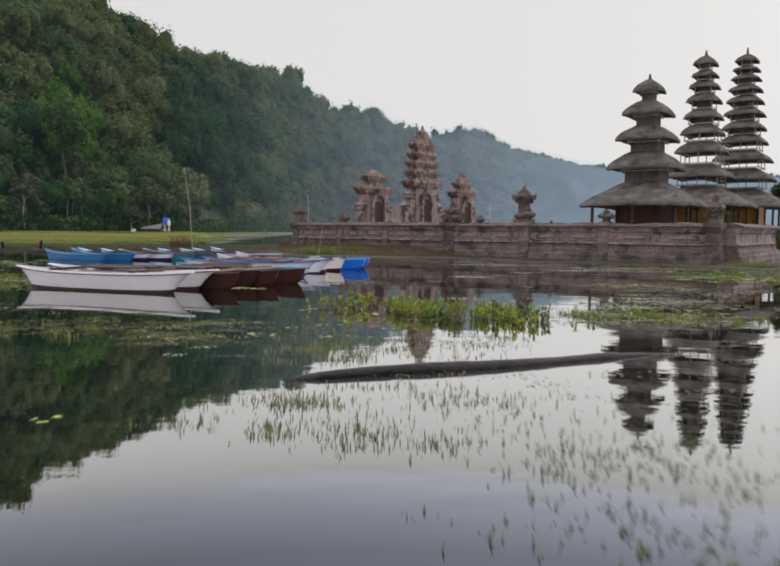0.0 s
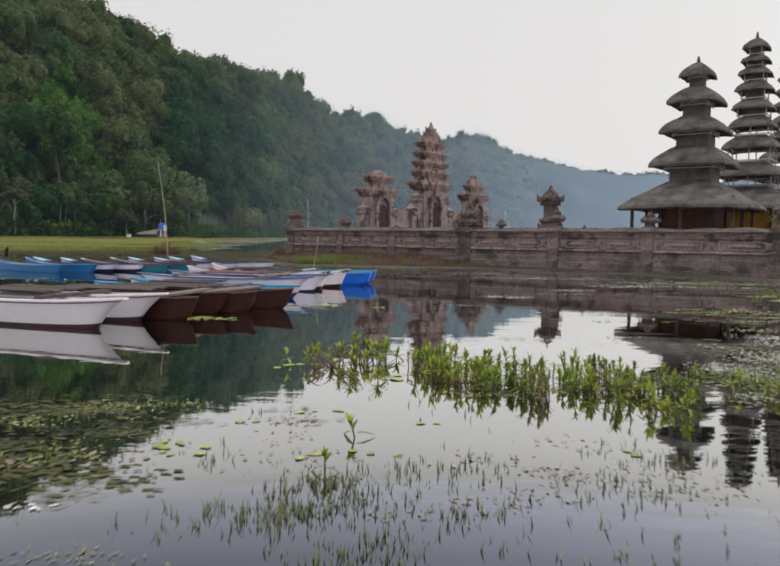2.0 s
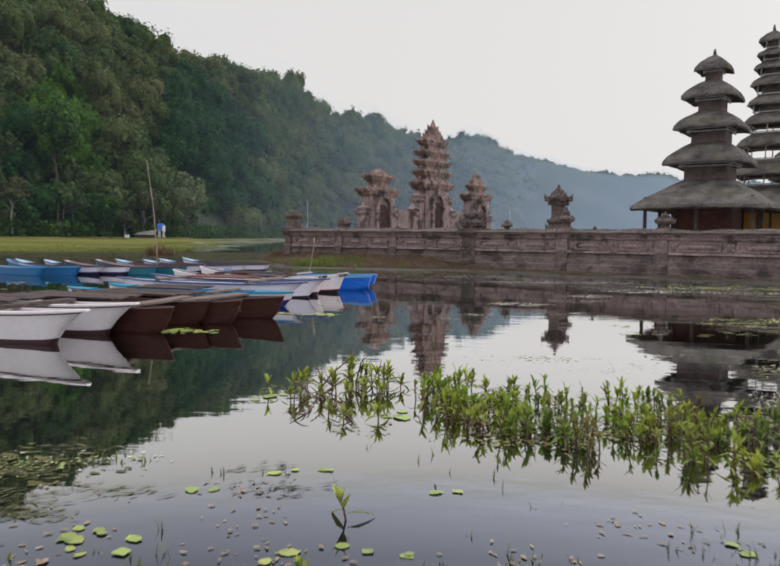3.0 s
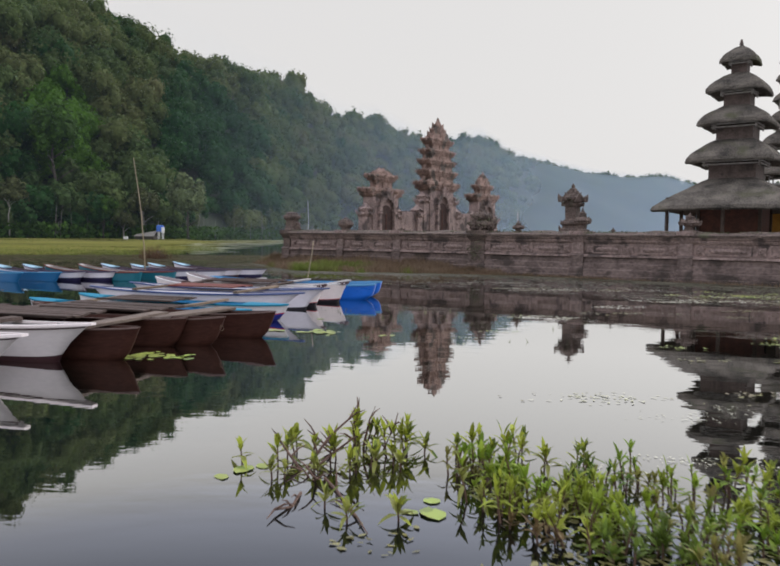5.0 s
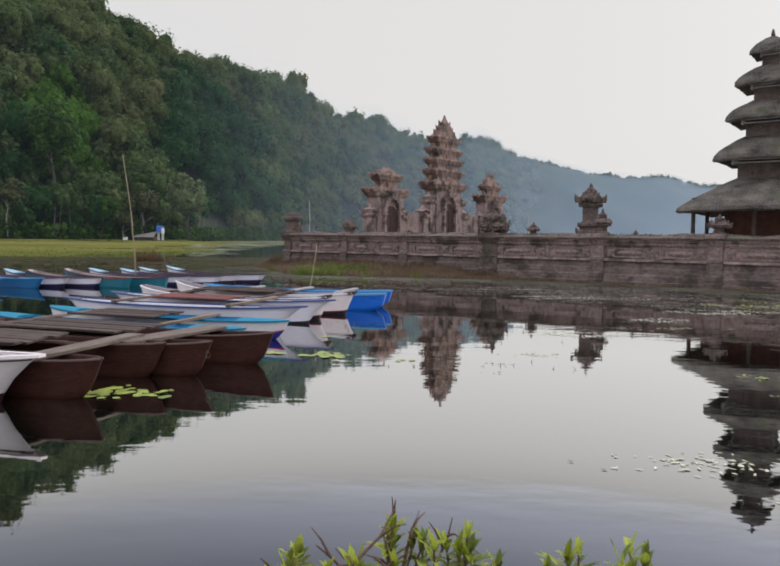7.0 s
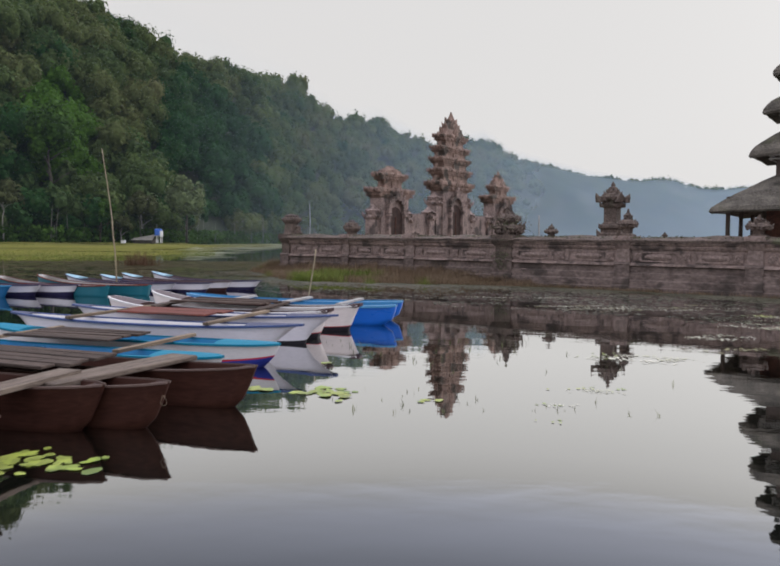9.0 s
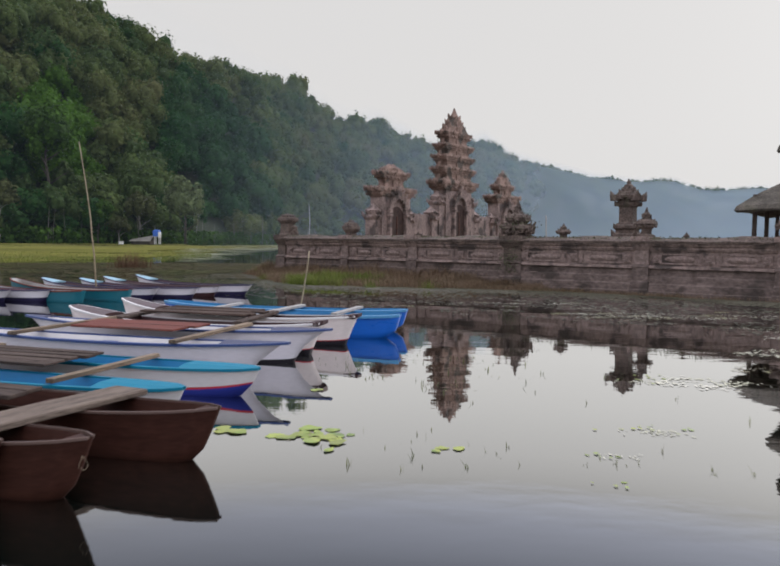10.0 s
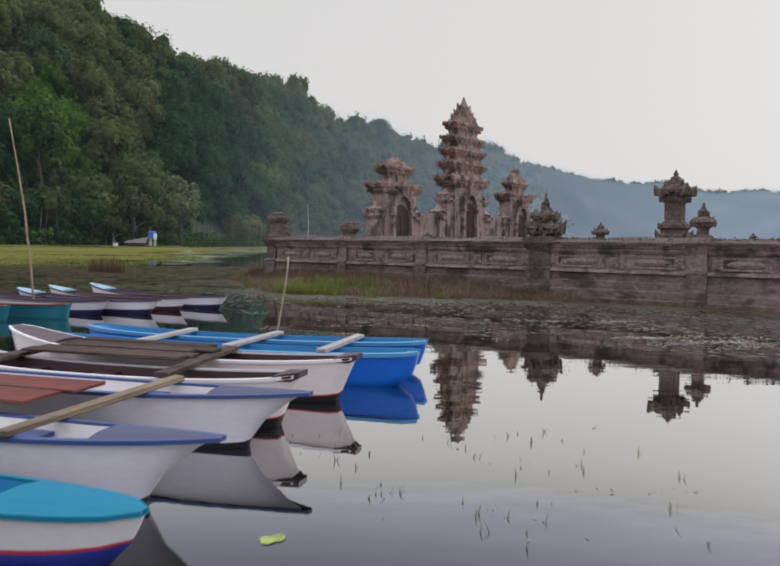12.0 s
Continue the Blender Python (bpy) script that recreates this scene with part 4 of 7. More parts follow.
# ---- gates in the west wall ----
def cornice(bm, rng, h, z, over, t, horns=True):
    """A projecting stepped cornice of total height t with antefixes at corners and sides."""
    stack(bm, [(h, z), (h + over * 0.35, z + t * 0.12), (h + over * 0.35, z + t * 0.3), (h + over * 0.7, z + t * 0.36), (h + over * 0.7, z + t * 0.55),
               (h + over, z + t * 0.6), (h + over, z + t * 0.85), (h + over * 0.5, z + t)], 3, 0.015, rng)
    if horns:
        k = h + over * 0.92
        for dx, dy in ((1, 0), (-1, 0), (0, 1), (0, -1)):
            for i in range(7):
                s = -1 + i / 3
                knob(bm, (dx * (h + over * 0.6) - dy * s * (h + over * 0.5), dy * (h + over * 0.6) + dx * s * (h + over * 0.5), z + t * 0.3), t * rng.uniform(0.12, 0.2), rng)
                knob(bm, (dx * (h + over) - dy * s * (h + over), dy * (h + over) + dx * s * (h + over), z + t * rng.uniform(0.6, 0.9)), t * rng.uniform(0.12, 0.24), rng)
        for sx in (-1, 1):
            for sy in (-1, 1):
                horn(bm, (sx * k, sy * k, z + t * 0.5), (sx, sy, 0), t * 0.45)
        for dx, dy in ((1, 0), (-1, 0), (0, 1), (0, -1)):
            horn(bm, (dx * k, dy * k, z + t * 0.5), (dx, dy, 0), t * 0.6)
            for s in (-0.5, 0.5):
                horn(bm, (dx * k - dy * s * k, dy * k + dx * s * k, z + t * 0.62), (dx, dy, 0), t * 0.42)


def doorway(th, half, z0, w, h, rng):
    """An arched niche door with pilasters and a carved pediment, on the +x face of a pier."""
    x = half
    for s in (-1, 1):
        bm = bmesh.new()
        box(bm, 0.26, 0.2, h * 0.9, (x + 0.1, s * (w / 2 + 0.12), z0), taper=0.9)
        part("pilaster", bm, STONE, th)
        bm = bmesh.new()
        box(bm, 0.34, 0.28, 0.14, (x + 0.12, s * (w / 2 + 0.12), z0 + h * 0.9), bevel=0.02)
        part("capital", bm, STONE, th)
    n = 9
    for k in range(n):
        a = math.pi * (k + 0.5) / n
        bm = bmesh.new()
        box(bm, 0.24, 0.3, 0.26, (x + 0.1, math.cos(a) * (w / 2 + 0.12), z0 + h * 0.9 + math.sin(a) * w * 0.75))
        part("voussoir", bm, STONE, th)
        bm = bmesh.new()
        horn(bm, (x + 0.2, math.cos(a) * (w / 2 + 0.26), z0 + h * 0.95 + math.sin(a) * w * 0.95), (0.4, math.cos(a), 0), 0.24)
        part("antefix", bm, STONE, th)
    for k in range(4):
        bm = bmesh.new()
        box(bm, 0.3, 0.5 - k * 0.1, 0.16, (x + 0.1, 0, z0 + h * 0.95 + w * 0.75 + k * 0.15))
        part("pediment_block", bm, STONE, th)
    # Flush door plate: its dark colour stands in for a deep shaded recess.
    bm = bmesh.new()
    vs = [(x + 0.02, -w / 2, z0), (x + 0.02, w / 2, z0)]
    prof = vs + [(x + 0.02, math.cos(math.pi * k / 8) * w / 2, z0 + h * 0.85 + math.sin(math.pi * k / 8) * w * 0.5) for k in range(9)]
    front = [bm.verts.new(p) for p in prof]
    bk = [bm.verts.new((p[0] - 0.012, p[1], p[2])) for p in prof]
    bm.faces.new(front)
    bm.faces.new(bk[::-1])
    for i in range(len(front)):
        j = (i + 1) % len(front)
        bm.faces.new((front[i], front[j], bk[j], bk[i]))
    door = part("door", bm, DOORWOOD, th, "dark wooden door set flush, recess shade put into its colour")
    bm = bmesh.new()
    box(bm, 0.05, 0.06, h * 0.9, (x + 0.03, 0, z0))
    part("door_post", bm, REDWOOD, door)


def wing(bm, rng, y, half, z0, z1):
    """A lower stepped side pier with its own crown."""
    before = set(bm.verts)
    stack(bm, [(half * 1.15, z0), (half * 1.15, z0 + 0.3), (half, z0 + 0.36), (half, z1 - 0.9), (half * 1.2, z1 - 0.8), (half * 1.3, z1 - 0.68), (half * 0.95, z1 - 0.6),
               (half * 0.9, z1 - 0.42), (half * 1.15, z1 - 0.35), (half * 0.7, z1 - 0.24), (0.03, z1)], 3, 0.015, rng)
    for k in range(4):
        t = math.pi / 4 + k * math.pi / 2
        horn(bm, (math.cos(t) * half * 1.6, math.sin(t) * half * 1.6, z1 - 0.72), (math.cos(t), math.sin(t), 0), 0.32)
    for k in range(14):
        t = 2 * math.pi * k / 14
        knob(bm, (math.cos(t) * half * 1.35, math.sin(t) * half * 1.35, z1 - 0.74 + rng.uniform(-0.06, 0.1)), half * rng.uniform(0.2, 0.36), rng)
        knob(bm, (math.cos(t) * half * 1.1, math.sin(t) * half * 1.1, z0 + 1.2 + rng.uniform(0, 1.2)), half * rng.uniform(0.12, 0.28), rng)
        knob(bm, (math.cos(t + 0.2) * half * 1.25, math.sin(t + 0.2) * half * 1.25, z1 - 0.4 + rng.uniform(-0.08, 0.08)), half * rng.uniform(0.15, 0.3), rng)
    for v in set(bm.verts) - before:
        v.co.y += y


def gate(v, label, body, tiers, top, base_z, door, wings, seed, broken=False):
    """tiers: (half width of body, its foot z, cornice overhang, cornice z, cornice height)."""
    rng = random.Random(seed)
    th = thing("temple_gate", at(0.1, v), label, "stone gate", "gates in the west wall")
    bm = bmesh.new()
    stack(bm, [(body * 1.35, -0.3), (body * 1.35, base_z), (body * 1.2, base_z + 0.06), (body * 1.2, base_z + 0.3), (body * 1.08, base_z + 0.36), (body * 1.02, base_z + 0.6), (body, base_z + 0.7),
               (body, tiers[0][2])], 4, 0.015, rng)
    bmesh.ops.scale(bm, vec=(0.52, 1.7, 1), verts=bm.verts)
    part("gate_body", bm, STONE, th)
    bm = bmesh.new()
    prev = None
    for h, over, z, t in tiers:
        if prev is not None:
            stack(bm, [(h * 0.98, prev), (h, prev + 0.05), (h * 0.94, (prev + z) / 2), (h, z)], 3, 0.012, rng)
            for s in (-1, 1):
                box(bm, 0.24, h * 0.5, (z - prev), (s * h, 0, prev))
                box(bm, h * 0.5, 0.24, (z - prev), (0, s * h, prev))
        cornice(bm, rng, h, z, over, t)
        prev = z + t
    h, zt = tiers[-1][0], prev
    if broken:
        stack(bm, [(h * 1.05, zt - 0.02), (h * 0.9, zt + (top - zt) * 0.4), (h * 0.6, zt + (top - zt) * 0.7), (h * 0.3, top - 0.12)], 4, 0.07, rng)
        for j in range(34):
            t, q = 2.4 * j, rng.uniform(0.2, 1.0)
            knob(bm, (math.cos(t) * h * q, math.sin(t) * h * q, zt + (top - zt) * (1.0 - 0.75 * q)), rng.uniform(0.07, 0.16), rng)
    else:
        stack(bm, [(h * 1.05, zt - 0.02), (h * 0.72, zt + (top - zt) * 0.3), (h * 0.45, zt + (top - zt) * 0.55), (h * 0.2, zt + (top - zt) * 0.75), (0.02, top)], 3, 0.02, rng)
    for ring in range(1 if broken else 3):
        k = h * (0.92 - 0.27 * ring)
        zz = zt + (top - zt) * (0.05 + 0.22 * ring)
        for j in range(8):
            t = 2 * math.pi * j / 8 + ring * 0.39
            horn(bm, (math.cos(t) * k, math.sin(t) * k, zz), (math.cos(t), math.sin(t), 0), (top - zt) * 0.24)
    bmesh.ops.scale(bm, vec=(0.52, 1.7, 1), verts=bm.verts)
    part("gate_tower", bm, BRICK, th, "tiered red sandstone roof with carved antefixes")
    for k, (y, hw, z1) in enumerate(wings):
        bm = bmesh.new()
        wing(bm, rng, y, hw, 0.4, z1)
        part("wing_pier", bm, STONE, th)
    doorway(th, body * 0.52, base_z + 0.2, door[0], door[1], rng)
    return th


gate(8.2, "low weathered red sandstone side gate with arched doorway", 0.8, [(0.82, 0.17, 4.2, 0.6), (0.52, 0.19, 5.2, 0.5)], 6.1, 1.3, (1.35, 1.8),
     [(-1.66, 0.3, 3.8), (1.66, 0.3, 3.7)], 11, True)
gate(14.9, "tall tiered red sandstone main gate with carved crown", 0.9, [(0.97, 0.22, 5.0, 0.65), (0.90, 0.19, 6.0, 0.48), (0.85, 0.18, 6.78, 0.45), (0.79, 0.17, 7.5, 0.45), (0.66, 0.18, 8.25, 0.5)], 10.3, 1.4, (1.25, 2.25),
     [(-1.8, 0.36, 4.9), (1.8, 0.36, 4.9), (-2.55, 0.32, 3.9), (2.55, 0.32, 3.9)], 12)
gate(21.6, "low weathered red sandstone side gate with pointed top", 0.8, [(0.84, 0.17, 4.5, 0.6), (0.52, 0.15, 5.4, 0.45)], 6.95, 1.3, (1.35, 1.8),
     [(-1.66, 0.32, 3.8), (1.66, 0.32, 3.7)], 13)
for a, b, z in ((10.0, 12.2, 3.6), (17.6, 19.9, 3.7)):
    bm = bmesh.new()
    box(bm, 0.5, b - a, z, (0.0, (a + b) / 2, -0.2))
    ob = link_mesh("wall_west", bm, STONE)
    ob.matrix_basis = at(0, 0)
    tagged(ob, "plain stone wall between the temple gates", "wall", kind="structure")


# ---- standing shrine ----
def shrine():
    rng = random.Random(21)
    th = thing("stone_shrine", at(15.75, 2.5), "carved stone throne shrine on a moulded pedestal behind the wall", "shrine")
    bm = bmesh.new()
    stack(bm, [(0.62, 0.4), (0.62, 1.5), (0.5, 1.55), (0.5, 1.85), (0.46, 1.95), (0.46, 2.08), (0.36, 2.14), (0.35, 2.26), (0.42, 2.32), (0.42, 2.42), (0.33, 2.48), (0.31, 2.52)], 3, 0.012, rng)
    for j in range(4):
        t = math.pi / 4 + j * math.pi / 2
        horn(bm, (math.cos(t) * 0.54, math.sin(t) * 0.54, 2.0), (math.cos(t), math.sin(t), 0), 0.26)
        horn(bm, (math.cos(t) * 0.48, math.sin(t) * 0.48, 2.3), (math.cos(t), math.sin(t), 0), 0.2)
    part("pedestal", bm, CAP, th)
    bm = bmesh.new()
    stack(bm, [(0.30, 2.5), (0.26, 2.56), (0.26, 3.12), (0.34, 3.22)], 3, 0.008, rng)
    part("column", bm, CAP, th)
    bm = bmesh.new()
    stack(bm, [(0.33, 3.2), (0.36, 3.26), (0.36, 3.32), (0.30, 3.36), (0.32, 3.42), (0.45, 3.5), (0.47, 3.58), (0.36, 3.62), (0.30, 3.70), (0.24, 3.74), (0.22, 3.84), (0.14, 3.88), (0.12, 3.98), (0.05, 4.02), (0.065, 4.06), (0.012, 4.22)], 3, 0.014, rng)
    for j in range(4):
        t = math.pi / 4 + j * math.pi / 2
        horn(bm, (math.cos(t) * 0.56, math.sin(t) * 0.56, 3.36), (math.cos(t), math.sin(t), 0), 0.36)
        horn(bm, (math.cos(t) * 0.46, math.sin(t) * 0.46, 3.16), (math.cos(t), math.sin(t), 0), 0.2)
        horn(bm, (math.cos(t) * 0.3, math.sin(t) * 0.3, 3.62), (math.cos(t), math.sin(t), 0), 0.2)
    for j in range(8):
        t = math.pi / 8 + j * math.pi / 4
        horn(bm, (math.cos(t) * 0.45, math.sin(t) * 0.45, 3.42), (math.cos(t), math.sin(t), 0), 0.22)
        horn(bm, (math.cos(t) * 0.2, math.sin(t) * 0.2, 3.8), (math.cos(t), math.sin(t), 0), 0.12)
        knob(bm, (math.cos(t) * 0.36, math.sin(t) * 0.36, 3.34), 0.06, rng)
    part("crown", bm, CAP, th)


shrine()


# ---- thatched towers ----
def roof_tier(name, th, half, eave, apex, neck, seed, tip=False, bulge=1.5):
    """A thick hipped thatch: drooping eaves, full curved slopes, hollow underside."""
    rng = random.Random(seed)
    n = 10
    rise = apex - eave
    thick = min(0.30, rise * 0.3)
    rings = [square_ring(neck * 1.02, neck * 1.02, eave + rise * 0.30, n), square_ring(half * 0.78, half * 0.78, eave + 0.06, n, 0.01, 0.03, rng),
             square_ring(half * 0.97, half * 0.97, eave, n, 0.02, 0.025, rng, 0.07), square_ring(half, half, eave + thick * 0.25, n, 0.02, 0.025, rng, 0.07),
             square_ring(half * 0.985, half * 0.985, eave + thick * 0.7, n, 0.02, 0.03, rng, 0.05)]
    for s in (0.2, 0.4, 0.6, 0.8, 1.0):
        k = half * 0.97 - (half * 0.97 - neck * 1.05) * (s ** (bulge if not tip else 1.4))
        rings.append(square_ring(k, k, eave + thick * 0.7 + (rise - thick * 0.7) * s, n, 0.018, 0.05, rng))
    bm = bmesh.new()
    loft(bm, rings)
    return part(name, bm, THATCH, th, smooth=False)


def meru(u, v, label, tiers, top, ground_half, body_top, wall_mat, seed, closed=False):
    """tiers from the lowest: (half width, eave z, apex z, half width of the body above)."""
    th = thing("thatched_tower", at(u, v), label, "thatched tower", "tiered thatched towers")
    bm = bmesh.new()
    stack(bm, [(ground_half * 2.15, 0.3), (ground_half * 2.15, 0.95), (ground_half * 2.05, 1.0), (ground_half * 2.05, 1.25)], 2)
    part("stone_base", bm, STONE, th)
    bm = bmesh.new()
    stack(bm, [(ground_half, 1.25), (ground_half, body_top)], 2)
    part("chamber", bm, wall_mat, th, "panelled timber chamber")
    for k in range(4):
        bm = bmesh.new()
        x, y = ((-1, -1), (1, -1), (1, 1), (-1, 1))[k]
        box(bm, 0.12, 0.12, body_top - 1.25, (x * ground_half * 1.02, y * ground_half * 1.02, 1.25))
        part("corner_post", bm, DARKWOOD, th)
    for k in range(8):
        a = math.pi / 4 * k + math.pi / 4
        c = ground_half * 1.88
        x, y = [max(-1, min(1, q * 1.42)) * c for q in (math.cos(a), math.sin(a))]
        bm = bmesh.new()
        box(bm, 0.13, 0.13, body_top - 1.0 - 0.15, (x, y, 1.25), bevel=0.015)
        part("veranda_post", bm, DARKWOOD, th)
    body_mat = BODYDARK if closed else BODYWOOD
    for i, (half, eave, apex, neck) in enumerate(tiers):
        last = i == len(tiers) - 1
        roof_tier("roof_tier", th, half, eave, apex, 0.06 if last else neck, seed + i, last, 1.15 if i == 0 else 1.5)
        if not last:
            up = tiers[i + 1]
            z1 = up[1] + (up[2] - up[1]) * 0.35
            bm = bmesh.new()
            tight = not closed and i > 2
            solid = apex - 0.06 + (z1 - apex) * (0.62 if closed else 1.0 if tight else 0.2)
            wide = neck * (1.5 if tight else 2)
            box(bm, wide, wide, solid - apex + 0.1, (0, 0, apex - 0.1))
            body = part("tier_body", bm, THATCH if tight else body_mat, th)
            low = apex + 0.02 if tight else solid
            for x, y in ((-1, -1), (1, -1), (1, 1), (-1, 1)) + (() if tight or closed else ((0, -1), (0, 1), (1, 0), (-1, 0))):
                bm = bmesh.new()
                box(bm, 0.055, 0.055, z1 - low + 0.05, (x * (neck * 1.16), y * (neck * 1.16), low - 0.05))
                part("strut", bm, PALEWOOD, body)
            for side in (-1, 1):
                for z in (low,) if tight else (low, up[1] + 0.02):
                    for sx, sy, x, y in ((neck * 2.5, 0.05, 0, side * neck * 1.18), (0.05, neck * 2.5 - 0.11, side * neck * 1.18, 0)):
                        bm = bmesh.new()
                        box(bm, sx, sy, 0.05, (x, y, z))
                        part("rail", bm, PALEWOOD, body)
    bm = bmesh.new()
    z = tiers[-1][2] - 0.12
    stack(bm, [(0.10, z), (0.12, z + 0.06), (0.05, z + 0.12), (0.07, z + 0.18), (0.03, top)], 3)
    part("finial", bm, CAP, th)


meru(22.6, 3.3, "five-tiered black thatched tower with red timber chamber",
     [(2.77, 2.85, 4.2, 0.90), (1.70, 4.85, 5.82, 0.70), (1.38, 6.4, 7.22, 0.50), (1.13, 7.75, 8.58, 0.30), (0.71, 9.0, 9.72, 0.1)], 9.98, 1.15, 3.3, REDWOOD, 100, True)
meru(23.9, 9.6, "nine-tiered slender black thatched tower with ochre chamber",
     [(2.8, 3.0, 4.2, 0.95), (1.65, 4.75, 5.45, 0.85), (1.33, 6.2, 6.85, 0.72), (1.09, 7.3, 7.9, 0.58), (0.97, 8.25, 8.8, 0.47), (0.87, 9.22, 9.75, 0.38), (0.77, 10.05, 10.5, 0.31), (0.67, 10.72, 11.1, 0.24), (0.61, 11.4, 12.0, 0.1)],
     12.3, 1.15, 3.4, OCHRE, 200)
meru(25.0, 15.6, "eleven-tiered slender black thatched tower with ochre chamber",
     [(2.9, 3.1, 4.3, 1.05), (1.85, 4.9, 5.6, 0.95), (1.62, 6.15, 6.8, 0.82), (1.32, 7.3, 7.85, 0.7), (1.2, 8.2, 8.75, 0.6), (1.13, 9.1, 9.6, 0.5), (1.03, 9.92, 10.4, 0.42), (0.92, 10.68, 11.1, 0.35), (0.82, 11.4, 11.75, 0.28), (0.75, 11.98, 12.3, 0.24), (0.66, 12.55, 13.1, 0.1)],
     13.5, 1.2, 3.5, OCHRE, 300)


# ---- canoes ----
def hull(parent, y, L, B, D, style, seed, lift_bow=0.12, lift_stern=0.1):
    """One canoe hull along x (bow at +x, at 0), its keel side under water. style holds the paints and the shape of the ends."""
    lift_stern *= random.Random(seed).uniform(0.85, 1.15)
    S = 26
    dip = -0.12
    rake, blunt, over = style["rake"], style["blunt"], style["over"]
    side_mat, low_mat, rail_mat, in_mat = style["side"], style["low"], style["rail"], style["inside"]
    lz, rock = style.get("low_z", 0.06), style.get("rocker", 0.04)
    zs = [dip, lz * 0.4, lz] + ([lz + style.get("stripe_t", 0.03)] if style.get("stripe") else []) + [lz + 0.03 + (D - lz - 0.03) * 0.35, lz + 0.03 + (D - lz - 0.03) * 0.8, D]

    def half(s, z):
        e = abs(s)
        k = (1 - e ** (3.2 if blunt else 2.2))
        w = B / 2 * (k ** 0.7 * (1 - blunt) + blunt * (1 - e ** 7) ** 0.5) + style.get("tipw", 0.0) * B / 2 * e ** 4
        t = max(0, min(1, (z - dip) / (D - dip)))
        return max(0.012, w * (0.62 + 0.38 * t ** 0.7))

    def xpos(s, z):
        t = max(0, min(1, (z - dip) / (D - dip)))
        bow = t ** style.get("curve", 1.3) - 1
        r = rake * bow if s > 0 else -rake * 0.8 * bow
        return -L / 2 + s * L / 2 + r * abs(s) ** 5

    def sheer(s):
        return lift_bow * max(0, s) ** 2.6 + lift_stern * max(0, -s) ** 2.6

    def lift(s, z):
        return z + sheer(s) * max(0, min(1, z / D)) + rock * abs(s) ** 3 * max(0, 1 - max(z, 0) / D)

    grid = []
    for i in range(S + 1):
        s = -1 + 2 * i / S
        s = math.copysign(abs(s) ** 0.8, s)
        row = []
        for z in zs:
            row.append((xpos(s, z), half(s, z), lift(s, z)))
        grid.append((s, row))

    def strip(name, z_lo, z_hi, mat, par, label=""):
        bm = bmesh.new()
        for sg in (-1, 1):
            vr = [[bm.verts.new((row[k][0], sg * row[k][1], row[k][2])) for k in range(z_lo, z_hi + 1)] for s, row in grid]
            for a, b in zip(vr, vr[1:]):
                for k in range(len(a) - 1):
                    bm.faces.new((a[k], b[k], b[k + 1], a[k + 1]))
        for end in (0, -1):
            s, row = grid[end]
            for k in range(z_lo, z_hi):
                a, b = row[k], row[k + 1]
                bm.faces.new([bm.verts.new(p) for p in ((a[0], -a[1], a[2]), (a[0], a[1], a[2]), (b[0], b[1], b[2]), (b[0], -b[1], b[2]))])
        if z_lo == 0:
            for (_, ra), (_, rb) in zip(grid, grid[1:]):
                bm.faces.new([bm.verts.new(p) for p in ((ra[0][0], -ra[0][1], ra[0][2]), (rb[0][0], -rb[0][1], rb[0][2]), (rb[0][0], rb[0][1], rb[0][2]), (ra[0][0], ra[0][1], ra[0][2]))])
        bmesh.ops.remove_doubles(bm, verts=bm.verts, dist=0.0005)
        ob = part(name, bm, mat, par, label, True)
        ob.location.y = y if par is parent else 0
        return ob

    n = len(zs) - 1
    lo = 2
    body = strip("hull", lo + (1 if style.get("stripe") else 0), n, side_mat, parent)
    strip("hull_bottom", 0, lo, low_mat, body)
    if style.get("stripe"):
        strip("waterline_stripe", lo, lo + 1, style["stripe"], body)
    # inside skin
    bm = bmesh.new()
    rows = []
    fl = style.get("floor", 0.06)
    for s, row in grid:
        top = row[n]
        x = top[0] * 1.0 - math.copysign(0.03, s) * abs(s) ** 6
        w = max(0.006, top[1] - 0.022)
        zf = fl + (top[2] - fl - 0.02) * abs(s) ** 9
        xb = xpos(s, fl) - math.copysign(0.06, s) * abs(s) ** 6
        wb = max(0.004, half(s, fl) - 0.03)
        rows.append([bm.verts.new(p) for p in ((x, -w, top[2] - 0.004), (xb, -wb, zf), (xb, wb, zf), (x, w, top[2] - 0.004))])
    for a, b in zip(rows, rows[1:]):
        for k in range(3):
            bm.faces.new((a[k], b[k], b[k + 1], a[k + 1]))
    bm.faces.new(rows[0])
    bm.faces.new(rows[-1][::-1])
    part("inside", bm, in_mat, body, "", False)
    # rail round the gunwale
    bm = bmesh.new()
    rw, rt = style.get("rail_w", 0.035), style.get("rail_t", 0.03)
    for sg in (-1, 1):
        rings = []
        for s, row in grid:
            x, w, z = row[n]
            x += math.copysign(over, s) * abs(s) ** 8
            rings.append([Vector((x, sg * (w + rw * 0.55), z - rt * 0.6)), Vector((x, sg * (w + rw * 0.55), z + rt * 0.4)), Vector((x, sg * max(0.0, w - rw * 0.45), z + rt * 0.5)), Vector((x, sg * max(0.0, w - rw * 0.45), z - rt * 0.6))])
        loft(bm, rings)
    part("gunwale", bm, rail_mat, body)
